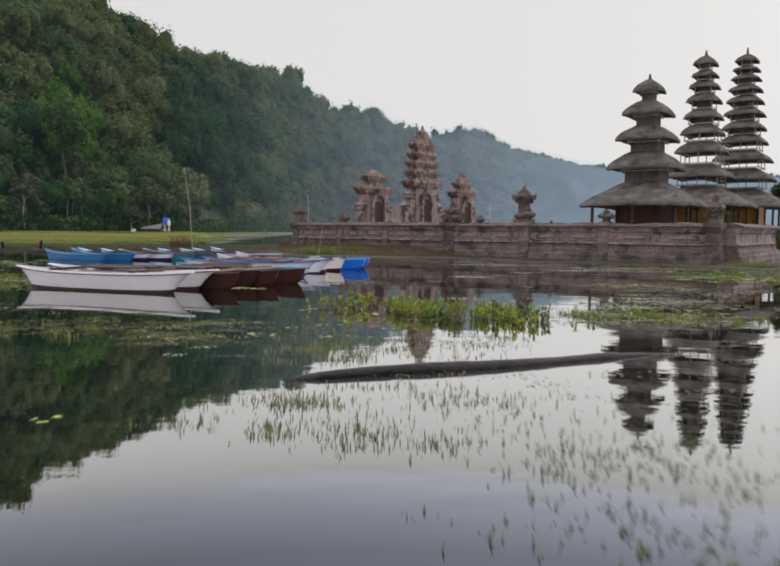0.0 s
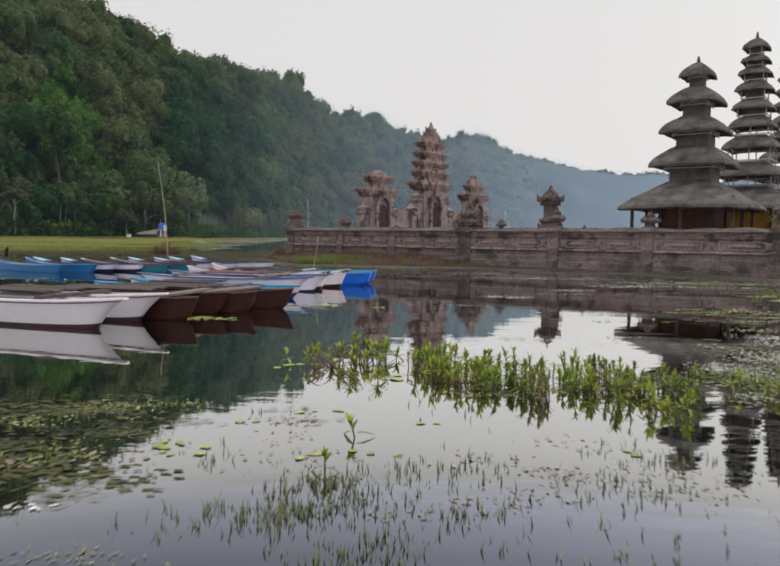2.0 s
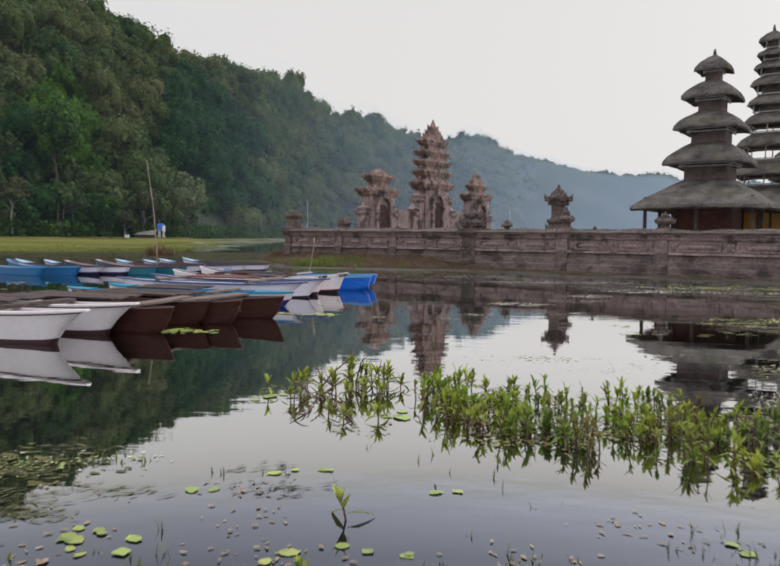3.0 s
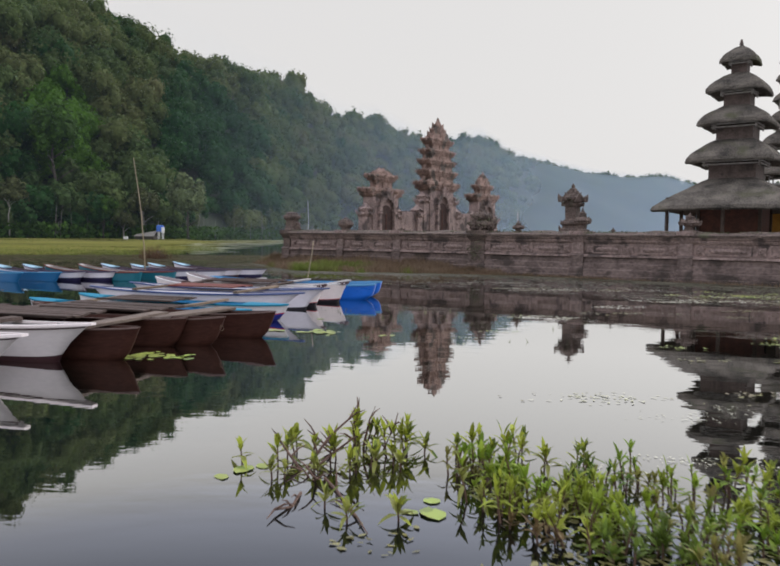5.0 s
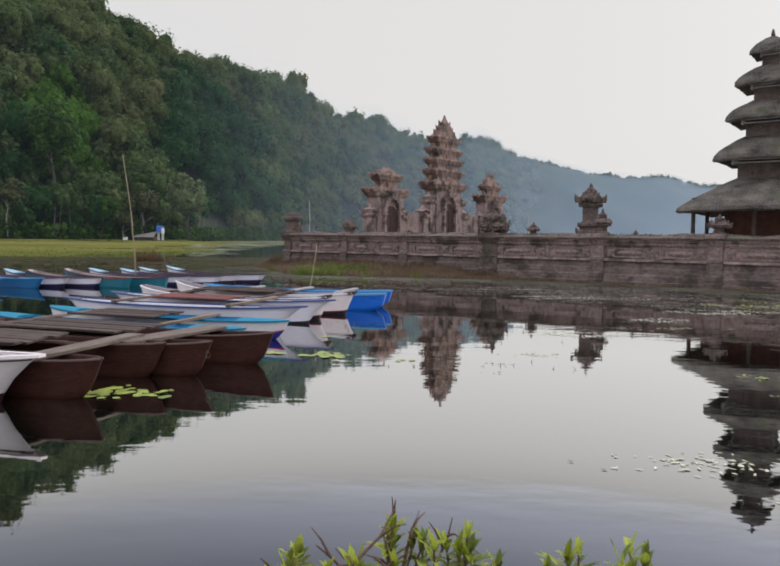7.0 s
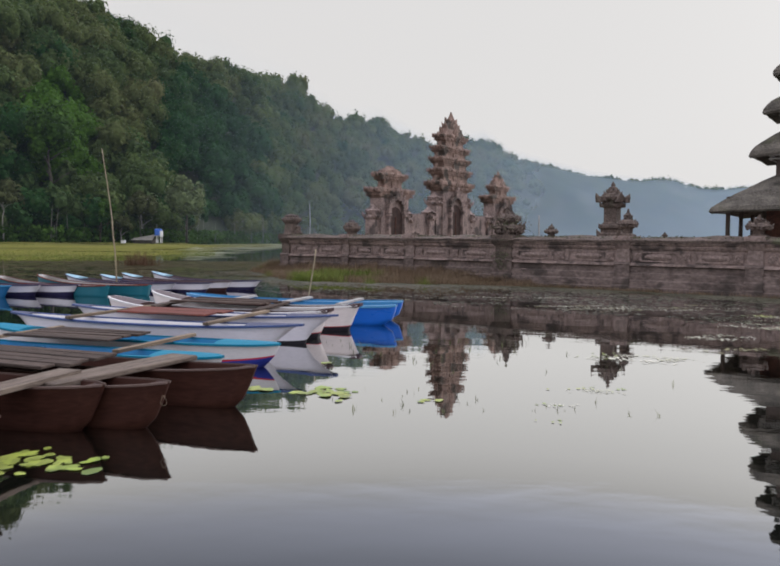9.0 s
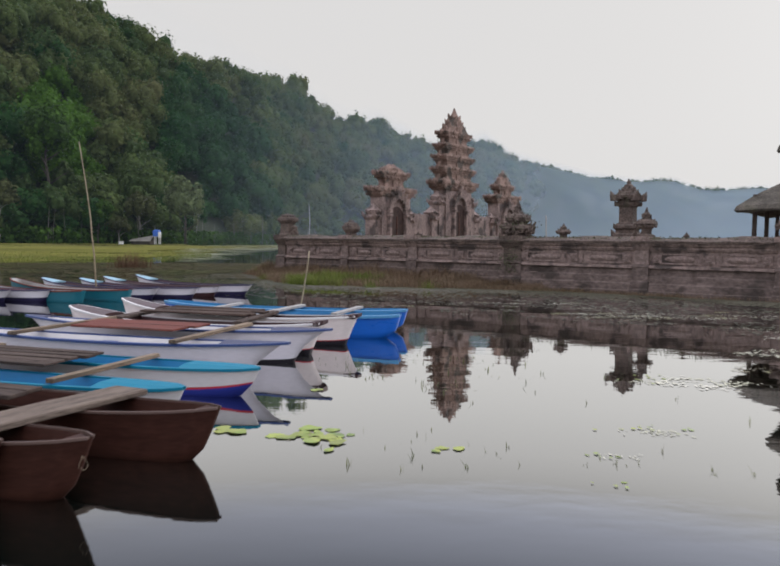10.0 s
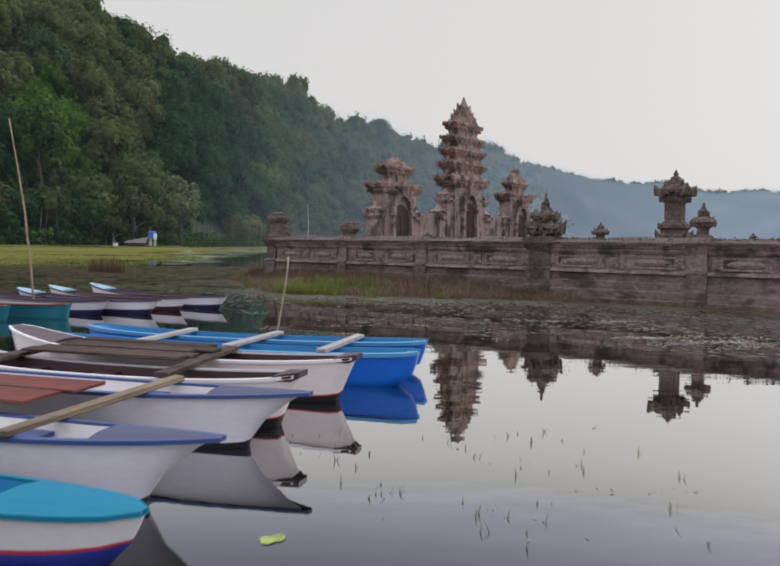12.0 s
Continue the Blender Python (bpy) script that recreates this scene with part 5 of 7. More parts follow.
    if style.get("strake"):
        bm = bmesh.new()
        for sg in (-1, 1):
            rings = []
            for s, row in grid:
                (x0, w0, z0), (x1, w1, z1) = row[n - 1], row[n]
                x, w, z = x0 * 0.6 + x1 * 0.4, w0 * 0.6 + w1 * 0.4, z0 * 0.6 + z1 * 0.4
                rings.append([Vector((x, sg * (w + dw), z + dz)) for dw, dz in ((0.008, -0.007), (0.008, 0.007), (-0.006, 0.007), (-0.006, -0.007))])
            loft(bm, rings)
        part("rubbing_strake", bm, style["strake"], body, "thin dark rubbing strake")
    # decks over the ends
    for key, s0, s1 in (("bow_deck", 1 - style.get("bow", 0), 1.0), ("stern_deck", -1.0, -1 + style.get("stern", 0))):
        if abs(s1 - s0) < 0.02:
            continue
        bm = bmesh.new()
        rows = []
        for i in range(9):
            s = s0 + (s1 - s0) * i / 8
            x, w, z = xpos(s, D), half(s, D), lift(s, D)
            x += math.copysign(over, s) * abs(s) ** 8
            crown = 0.03 * (1 - abs(s) ** 4)
            rows.append([bm.verts.new(p) for p in ((x, -w - 0.008, z + 0.012), (x, -w * 0.4, z + 0.014 + crown), (x, w * 0.4, z + 0.014 + crown), (x, w + 0.008, z + 0.012), (x, w + 0.004, z - 0.012), (x, -w - 0.004, z - 0.012))])
        for a, b in zip(rows, rows[1:]):
            for k in range(6):
                bm.faces.new((a[k], b[k], b[(k + 1) % 6], a[(k + 1) % 6]))
        bm.faces.new(rows[0])
        bm.faces.new(rows[-1][::-1])
        part(key, bm, style["deck"], body)
    if style.get("block"):
        bm = bmesh.new()
        w0, w1, z = half(0.93, D) + 0.012, half(1.0, D) + 0.02, lift(1.0, D)
        loft(bm, [[Vector((x, -w, z + lo)), Vector((x, w, z + lo)), Vector((x, w, z + hi)), Vector((x, -w, z + hi))]
                  for x, w, lo, hi in ((-0.17, w0, -0.035, 0.012), (-0.03, w1, -0.05, 0.03), (0.05, w1 * 0.9, -0.012, 0.042))])
        part("stem_block", bm, style["block"], body, "dark brown raised bow block")
    for s in style.get("thwarts", ()):
        bm = bmesh.new()
        box(bm, 0.22, 2 * half(s, D * 0.8) - 0.03, 0.03, (xpos(s, D * 0.8), 0, D * 0.78))
        part("thwart", bm, style.get("thwart_mat", in_mat), body)
    return body


def style(side, low, rail, inside, deck=None, rake=0.35, blunt=0.0, over=0.0, **more):
    return dict(side=side, low=low, rail=rail, inside=inside, deck=deck or rail, rake=rake, blunt=blunt, over=over, **more)


def beam(parent, x, y0, y1, z, w, t, mat, skew=0.0, name="cross_beam"):
    bm = bmesh.new()
    L = y1 - y0
    rng = random.Random(int(x * 100))
    box(bm, w, L, t, (0, 0, 0), bevel=0.008)
    for v in bm.verts:
        v.co.x += rng.uniform(-0.006, 0.006)
        v.co.z += rng.uniform(-0.004, 0.004)
    ob = part(name, bm, mat, parent)
    ob.matrix_basis = Matrix.Translation((x, (y0 + y1) / 2, z)) @ Matrix.Rotation(skew, 4, "Z")
    return ob


def deck_boards(parent, x0, x1, y0, y1, z, mat, boards=5):
    w = (y1 - y0) / boards
    rng = random.Random(int(x0 * 31 + y1 * 77 + boards))
    for i in range(boards):
        bm = bmesh.new()
        box(bm, (x1 - x0) * rng.uniform(0.84, 1.0), w - rng.uniform(0.008, 0.03), 0.032, (0, 0, 0), bevel=0.006)
        for v in bm.verts:
            v.co.z += rng.uniform(-0.004, 0.004)
            v.co.y += rng.uniform(-0.006, 0.006)
        ob = part("deck_board", bm, mat, parent)
        ob.matrix_basis = Matrix.Translation(((x0 + x1) / 2 + rng.uniform(-0.08, 0.08), y0 + w * (i + 0.5), z + rng.uniform(0, 0.014))) @ Matrix.Rotation(rng.uniform(-0.012, 0.012), 4, "Z")


def catamaran(label, bow1, bow2, heading, L, B, D, st1, st2, seed, beams, deck=None, group="double canoes moored in a row", lifts=(0.12, 0.1)):
    """Two canoes lashed under cross beams. bow1, bow2: bow tips; beams: (x, overhang, material, width, skew)."""
    b1, b2 = Vector((*bow1, 0)), Vector((*bow2, 0))
    rot = Matrix.Rotation(radians(heading), 4, "Z")
    th = thing("double_canoe", Matrix.Translation(b1) @ rot, label, "boat", group)
    rel = rot.inverted() @ (b2 - b1)
    hull(th, 0, L, B, D, st1, seed, *lifts)
    h2 = hull(th, rel.y, L, B, D, st2 or st1, seed + 1, *lifts)
    h2.location.x = rel.x
    zt = D + 0.03
    for x, ovr, mat, w, sk in beams:
        beam(th, x, -B / 2 - ovr, rel.y + B / 2 + ovr, zt, w, 0.05, mat, sk)
    if deck:
        x0, x1, y0, y1, mat, n = deck
        deck_boards(th, x0, x1, y0, y1 if y1 else rel.y, zt + 0.055, mat, n)
    return th


S_WHITE = style(P_CHALK, P_MAROON, P_PINK, P_GREY, P_CHALK, stripe=P_MAROON, stripe_t=0.012, low_z=0.045, rake=0.56, curve=1.6, over=0.05, thwarts=(-0.4, 0.1, 0.5), rail_w=0.06, strake=P_MAROON)
S_BROWN = style(P_BROWN, P_BROWN, P_RIM, P_BROWN, rocker=0.07, rake=0.30, curve=0.6, blunt=0.08, tipw=0.08, rail_w=0.014, rail_t=0.018, thwarts=(-0.3, 0.3))
S_LBLUE = style(P_WHITE, P_ULTRA, P_LBLUE, P_DBLUE, P_LBLUE, rake=0.22, curve=0.5, blunt=0.5, stripe=P_RED, low_z=0.03, rocker=0.13, bow=0.36, stern=0.3, rail_w=0.04, thwarts=(-0.2,))
S_WBLUE = style(P_LAV, P_BLACK, P_TRIM, P_WHITE, P_DECK, low_z=0.03, rake=0.52, curve=2.1, over=0.05, bow=0.32, stern=0.15, rail_w=0.05, thwarts=(-0.5, -0.05, 0.4), thwart_mat=P_TRIM)
S_WBROWN = style(P_PINK, P_BLACK, P_WHITE, P_MAROON, P_MAROON, rake=0.22, blunt=0.2, tipw=0.32, stripe=P_RED, stripe_t=0.012, low_z=0.05, over=0.0, block=P_MAROON, bow=0.08, stern=0.35, thwarts=(-0.4, 0.0, 0.45))
S_BLUE = style(P_BLUE, P_BLUE, P_SKY, P_DBLUE, P_SKY, rake=0.30, curve=0.3, rocker=0.1, blunt=0.55, tipw=0.3, rail_w=0.05, rail_t=0.045, thwarts=(-0.4, 0.2), thwart_mat=P_SKY)
S_FARNAVY = style(P_LAV, P_NAVY, P_NAVY, P_FARDECK, P_PALEBLUE, low_z=0.085, rake=0.3, blunt=0.15, tipw=0.2, over=0.03, stern=0.3)
S_FARTEAL = style(P_TEAL, P_TEAL, P_RUST, P_GREY, P_GREY, rake=0.1, blunt=0.3, tipw=0.3)
S_FARMAR = style(P_LAV, P_MAROON, P_MAROON, P_FARDECK, P_PALEBLUE, low_z=0.085, rake=0.25, blunt=0.15, tipw=0.2, over=0.03, stern=0.3)
S_FARBLUE = style(P_FARBLUE, P_FARBLUE, P_DBLUE, P_GREY, P_DBLUE, rake=0.35, stern=0.1)

catamaran("pair of pinkish-white wooden canoes lashed together with raked bows", (-5.09, 17.40), (-4.81, 18.46), -17, 5.2, 0.62, 0.44, S_WHITE, None, 31,
          [(-1.5, -0.05, PLANK, 0.2, 0.0), (-3.9, -0.05, PLANK, 0.18, 0.0)], (-3.6, -1.7, 0.1, 1.2, PLANK, 6), lifts=(0.08, 0.12))
catamaran("pair of dark brown wooden dugout canoes under a grey plank deck", (-4.35, 18.85), (-4.12, 20.05), -15, 5.0, 0.62, 0.38, S_BROWN, None, 35,
          [(-0.75, 0.1, WORN, 0.26, 0.05), (-3.8, 0.1, PLANK, 0.2, 0.0)], (-3.6, -1.2, 0.1, 1.1, PLANK, 6), lifts=(0.05, 0.05))
catamaran("pair of dark brown wooden dugout canoes with a broad weathered plank", (-3.6, 20.2), (-3.03, 21.1), -17, 5.0, 0.62, 0.345, S_BROWN, None, 39,
          [(-0.95, 0.1, WORN, 0.36, -0.1), (-3.8, 0.1, PLANK, 0.2, 0.0)], (-3.5, -1.35, 0.0, 1.0, PLANK, 5), lifts=(0.09, 0.05))
catamaran("pair of white canoes with light blue decks and red waterline", (-3.72, 22.34), (-3.27, 23.45), -14, 4.8, 0.54, 0.29, S_LBLUE, None, 43,
          [(-1.3, 0.0, TAN, 0.09, 0.0), (-3.6, 0.05, TAN, 0.09, 0.0)], (-3.4, -1.75, 0.15, 1.1, PLANK, 5), lifts=(0.03, 0.1))
catamaran("pair of lavender-white canoes with dusty blue trim and pointed bows", (-3.14, 24.26), (-2.82, 25.66), -13, 5.0, 0.58, 0.42, S_WBLUE, None, 47,
          [(-1.35, 0.02, TAN, 0.10, 0.0), (-3.7, 0.05, TAN, 0.10, 0.0)], (-3.4, -1.6, 0.25, 1.1, P_RUST, 2), lifts=(0.07, 0.07))
catamaran("pair of white canoes with dark brown insides and red waterline", (-3.02, 26.45), (-2.61, 27.55), -13, 4.4, 0.60, 0.41, S_WBROWN, None, 51,
          [(-1.35, 0.02, PLANK, 0.15, 0.12), (-3.4, 0.05, PLANK, 0.16, 0.1)], (-3.3, -1.4, 0.2, 1.3, DARKPLANK, 5), lifts=(0.08, 0.2))
catamaran("pair of vivid blue plastic canoes joined by grey planks", (-1.94, 28.55), (-1.85, 29.54), -9, 5.0, 0.54, 0.36, S_BLUE, None, 55,
          [(-1.1, 0.0, PALEPLANK, 0.13, -0.06), (-2.3, 0.0, PALEPLANK, 0.13, -0.08), (-3.6, 0.0, PALEPLANK, 0.13, -0.05)], None, lifts=(0.05, 0.08))


def mooring_rope():
    a = Vector((-3.62, 20.18, 0.325))
    bm = bmesh.new()
    loop = [a + Vector((0.02 * math.sin(k * math.pi / 8) - 0.01 * k / 8, -0.03 - 0.01 * math.cos(k), -0.09 * math.sin(k * math.pi / 16) ** 0.8)) for k in range(17)]
    tube(bm, loop, [0.0028] * 17, 6)
    tagged(link_mesh("mooring_rope", bm, TAN, True), "short loop of thin rope hanging from a brown canoe", "rope")


mooring_rope()


def canoe(label, bow, heading, L, B, D, st, seed, lifts=(0.1, 0.14)):
    th = thing("canoe", Matrix.Translation((*bow, 0)) @ Matrix.Rotation(radians(heading), 4, "Z"), label, "boat", "canoes in the far row")
    hull(th, 0, L, B, D, st, seed, *lifts)
    return th


for i, (x, y, st, lab) in enumerate(((-6.9, 37.9, S_FARNAVY, "white canoe with a navy bottom moored in the far row"), (-7.7, 37.2, S_FARMAR, "white canoe with a maroon bottom moored in the far row"),
                                     (-8.05, 36.3, S_FARNAVY, "white canoe with a navy bottom moored in the far row"), (-9.1, 36.0, S_FARNAVY, "white canoe with a navy bottom moored in the far row"),
                                     (-9.5, 35.0, S_FARTEAL, "teal wooden canoe with a rust-red rim in the far row"), (-10.5, 34.4, S_FARTEAL, "teal wooden canoe with a rust-red rim in the far row"),
                                     (-11.4, 34.5, S_FARNAVY, "white canoe with a navy bottom moored in the far row"), (-12.4, 34.2, S_FARNAVY, "white canoe with a navy bottom moored in the far row"),
                                     (-12.9, 33.6, S_FARBLUE, "blue painted canoe moored at the end of the far row"), (-13.9, 33.0, S_FARBLUE, "blue painted canoe moored at the end of the far row"))):
    canoe(lab, (x, y), -22 if i < 8 else -28, 4.6, 0.58, 0.28, st, 70 + i, (0.05, 0.2))


# ---- marsh bank before the lake wall ----
def edge_v(u):
    return float(np.interp(u, [-2.4, -1, 1, 3, 5, 8, 12, 16, 22, 28, 36], [-0.6, -1.2, -2.6, -4.2, -5.2, -4.6, -2.2, -1.2, -1.2, -1.8, -3.0]))


def bank_z(u, v):
    e = edge_v(u)
    s = max(0.0, min(1.2, v / e))
    base = float(np.interp(u, [-2.6, -1.5, 10, 15, 30], [-0.1, 0.42, 0.44, 0.14, 0.12]))
    return base - (base + 0.12) * s ** 0.75 + 0.04 * math.sin(u * 1.7 + v * 2.3) * (1 - s) + 0.03 * math.sin(u * 4.1 - v * 3.0)


def make_bank():
    bm = bmesh.new()
    us = [-2.6 + 0.4 * i for i in range(94)]
    rows = [[bm.verts.new((u, 0.3 + (edge_v(u) * 1.15 - 0.3) * k / 14, bank_z(u, (0.3 + (edge_v(u) * 1.15 - 0.3) * k / 14) if k else 0))) for k in range(15)] for u in us]
    for a, b in zip(rows, rows[1:]):
        for k in range(14):
            bm.faces.new((a[k], b[k], b[k + 1], a[k + 1]))
    ob = link_mesh("ground_bank", bm, BANK, True)
    ob.matrix_basis = at(0, 0)
    tagged(ob, "low muddy bank at the foot of the lake wall", "bank", kind="structure")


make_bank()


def blades(rng, base, height, width, lean=0.35, seg=3):
    """Curved grass blades as quads; base (n,3), height (n)."""
    n = len(base)
    t = rng.uniform(0, 2 * np.pi, n)
    out = np.stack([np.cos(t), np.sin(t), 0 * t], -1)
    side = np.stack([-np.sin(t), np.cos(t), 0 * t], -1)
    bend = rng.uniform(0.05, lean, n) * height
    rows = []
    for k in range(seg + 1):
        s = k / seg
        c = base + out * (bend * s ** 2)[:, None] + np.array((0, 0, 1)) * (height * s)[:, None]
        w = width * (1 - s) ** 0.7 + 0.0015
        rows.append(np.stack([c - side * w / 2, c + side * w / 2], 1))
    v = np.stack(rows, 1)
    off = (np.arange(n) * (seg + 1) * 2)[:, None]
    f = [np.concatenate([off + 2 * k, off + 2 * k + 1, off + 2 * k + 3, off + 2 * k + 2], 1) for k in range(seg)]
    return v.reshape(-1, 3), np.concatenate(f)


def local_to_world(u, v):
    c, s = math.cos(GRID), math.sin(GRID)
    return CORNER.x + c * u - s * v, CORNER.y + s * u + c * v


def make_sedge():
    rng = np.random.default_rng(9)
    for name, mat, n, lab in (("sedge", SEDGE, 46000, "dry brown sedge growing along the foot of the wall"), ("green_sedge", GREENSEDGE, 11000, "fresh green sedge tufts in the marshy bank")):
        if name == "sedge":
            cu = np.concatenate([rng.uniform(-2.2, 14, 900), rng.uniform(14, 19, 140), rng.uniform(19, 31, 110)])
            fr = rng.uniform(0.04, 0.95, len(cu))
        else:
            cu = np.concatenate([rng.normal(5.6, 0.85, 90), rng.uniform(-1.5, 12, 6), rng.uniform(28, 32, 20)])
            fr = np.concatenate([rng.uniform(0.45, 0.98, 90), rng.uniform(0.7, 1.05, 6), rng.uniform(0.6, 1.05, 20)])
        k = rng.integers(0, len(cu), n)
        u = cu[k] + rng.normal(0, 0.16, n)
        v = np.array([edge_v(a) for a in cu])[k] * fr[k] + rng.normal(0, 0.16, n)
        z = np.array([bank_z(a, b) for a, b in zip(u, v)])
        x, y = local_to_world(u, v)
        h = rng.uniform(0.08, 0.3, n) * (np.interp(fr[k], [0.1, 0.5], [1.7, 1.0]) if name == "sedge" else 1.4) * np.interp(u, [-8, 10, 14, 31], [1.15, 1.0, 0.6, 0.7])
        vv, f = blades(rng, np.stack([x, y, np.maximum(z, -0.03) - 0.02], -1), h, 0.014, 0.8)
        tagged(quick(name, vv, f, mat), lab, "sedge", kind="stuff")


make_sedge()


# ---- floating meadow to the far shore ----
def make_meadow():
    bm = bmesh.new()
    cols, rows_n = 220, 90
    grid = []
    for i in range(cols + 1):
        a = -1.5 + 1.3 * i / cols
        near = float(np.interp(a, [-1.5, -0.7, -0.58, -0.40, -0.31, -0.27, -0.2], [24, 40, 42, 46, 66, 100, 150]))
        far = float(np.interp(a, HA[:, 0], HA[:, 1])) - 1
        row = []
        for k in range(rows_n + 1):
            d = near + (far - near) * (k / rows_n) ** 1.7
            lift = 0.03 * noise.noise((a * 60, d * 0.2, 0))
            row.append(bm.verts.new((EYE0[0] + a * d, EYE0[1] + d, 0.035 + lift + 0.5 * (k / rows_n) ** 12)))
        grid.append((a, near, far, row))
    for (a, near, far, p), (a2, near2, far2, q) in zip(grid, grid[1:]):
        for k in range(rows_n):
            x, y, _ = p[k].co
            s = (y - EYE0[1] - near) / (far - near)
            solid = float(np.interp(s, [0.0, 0.06, 0.18, 0.75, 0.94, 1.0], [-0.5, -0.22, 0.35, 0.5, 0.1, 0.5])) - float(np.interp(a, [-0.42, -0.33, -0.26, -0.2], [0.0, 0.25, 0.55, 0.65]))
            if solid + 0.7 * noise.noise((x * 0.035, y * 0.16, 4.0)) + 0.3 * noise.noise((x * 0.12, y * 0.5, 9.0)) > 0:
                bm.faces.new((p[k], q[k], q[k + 1], p[k + 1]))
    bmesh.ops.delete(bm, geom=[v for v in bm.verts if not v.link_faces], context="VERTS")
    tagged(link_mesh("ground_meadow", bm, MEADOW, True), "flat yellow-green floating meadow reaching to the wooded shore", "meadow", kind="structure")
    rng = np.random.default_rng(14)
    n = 9000
    a = rng.uniform(-0.75, -0.3, n)
    near = np.interp(a, [-0.75, -0.58, -0.40, -0.31], [46, 48, 52, 70])
    d = near + rng.exponential(18, n)
    base = np.stack([EYE0[0] + a * d, EYE0[1] + d, np.full(n, 0.02)], -1)
    v, f = blades(rng, base, rng.uniform(0.05, 0.16, n), 0.05, 0.7, 2)
    tagged(quick("meadow_grass", v, f, GREENSEDGE), "short grass blades on the floating meadow", "grass", kind="stuff")
    n = 900
    a = rng.uniform(-0.34, -0.12, n)
    d = rng.uniform(55, 260, n)
    keep = a < np.interp(d, [55, 90, 160, 260], [-0.30, -0.255, -0.19, -0.13])
    a, d = a[keep], d[keep]
    w = rng.uniform(0.8, 3.0, len(a)) * d / 110
    t = np.linspace(0, 2 * np.pi, 9)[:-1]
    X = EYE0[0] + (a * d)[:, None] + np.cos(t) * w[:, None] * rng.uniform(0.7, 1.2, (len(a), 8))
    Y = EYE0[1] + d[:, None] + np.sin(t) * w[:, None] * 0.35 * rng.uniform(0.7, 1.2, (len(a), 8))
    v = np.stack([X, Y, np.full_like(X, 0.02) + rng.uniform(0, 0.02, (len(a), 1))], -1)
    tagged(quick("floating_strips", v.reshape(-1, 3), np.arange(len(a) * 8).reshape(-1, 8), PADFIELD), "broken strips of floating green weed on the far water, paled to imitate sky reflection", "floating weed", kind="stuff")
    n = 15000
    a, d = rng.uniform(-0.85, -0.22, n), 24 + 30 * rng.random(n) ** 0.8
    keep = d > np.interp(a, [-0.85, -0.5, -0.3, -0.22], [20, 23, 27, 33])
    a, d = a[keep], d[keep]
    w = rng.uniform(0.03, 0.16, len(a)) * d / 40
    X = EYE0[0] + (a * d)[:, None] + 2.6 * np.cos(t) * w[:, None] * rng.uniform(0.6, 1.3, (len(a), 8))
    Y = EYE0[1] + d[:, None] + np.sin(t) * w[:, None] * 0.5 * rng.uniform(0.6, 1.3, (len(a), 8))
    v = np.stack([X, Y, np.full_like(X, 0.008) + rng.uniform(0, 0.02, (len(a), 1))], -1)
    tagged(quick("drowned_weed", v.reshape(-1, 3), np.arange(len(a) * 8).reshape(-1, 8), MURK), "dark brown drowned weed lying on the water before the meadow", "floating weed", kind="stuff")
    # shore fringe: pale bank and scrub at the foot of the hill
    n = 14000
    a = rng.uniform(-0.8, 0.0, n)
    d = np.interp(a, HA[:, 0], HA[:, 1]) + rng.uniform(-3, 6, n)
    p = np.stack([EYE0[0] + a * d, EYE0[1] + d, rng.uniform(0.2, 1.0, n) ** 2 * 4.0], -1)
    nn = rng.normal(0, 1, (n, 3)) + np.array((0, -0.6, 0.6))
    nn /= np.linalg.norm(nn, axis=1)[:, None]
    v, f = cards_mesh(rng, p, nn, rng.uniform(0.3, 0.8, n))
    tagged(quick("shore_scrub", v, f, BRIGHT), "low fresh green scrub along the lake shore", "scrub", kind="stuff")


make_meadow()


# ---- single trees along the shore ----
def shore_tree(a, d, foot, height, radius, crown_from, mat, label, seed, cards=900, trunk=WHITEPAINT):
    """A tree with tapered trunk, limbs and a ragged crown. a: direction, d: distance."""
    rng = np.random.default_rng(seed)
    x, y = EYE0[0] + a * d, EYE0[1] + d
    th = thing("tree", Matrix.Translation((x, y, foot)), label, "tree", "trees on the shore")
    bm = bmesh.new()
    top = height * 0.66
    pts = [(rng.uniform(-0.3, 0.3) * k * 0.4, rng.uniform(-0.3, 0.3) * k * 0.4, top * k / 5) for k in range(6)]
    r = radius * 0.055
    tube(bm, pts, [r * (1 - 0.14 * k) for k in range(6)], 7)
    for k in range(7):
        z = crown_from + (top - crown_from) * k / 7
        t = k * 2.4
        b = Vector((0, 0, z))
        e = b + Vector((math.cos(t) * radius * 0.6, math.sin(t) * radius * 0.6, radius * 0.4))
        tube(bm, [b, (b + e) / 2 + Vector((0, 0, 0.2)), e], [r * 0.5, r * 0.3, r * 0.12], 5)
    part("trunk", bm, trunk, th, smooth=True)
    mid = np.array((0, 0, (crown_from + height) / 2))
    balls, p, nn, sz = crown(rng, mid - np.array((0, 0, (height - crown_from) * 0.1)), radius * 1.05, (height - crown_from) * 0.55, cards * 2, min(0.5, radius * 0.075), 26, 0.5)
    v, f = cards_mesh(rng, p, nn, sz)
    ob = quick("crown", balls.reshape(-1, 3), balls_faces(26), mat)
    ob.parent = th
    ob = quick("leaves", v, f, mat)
    ob.parent = th


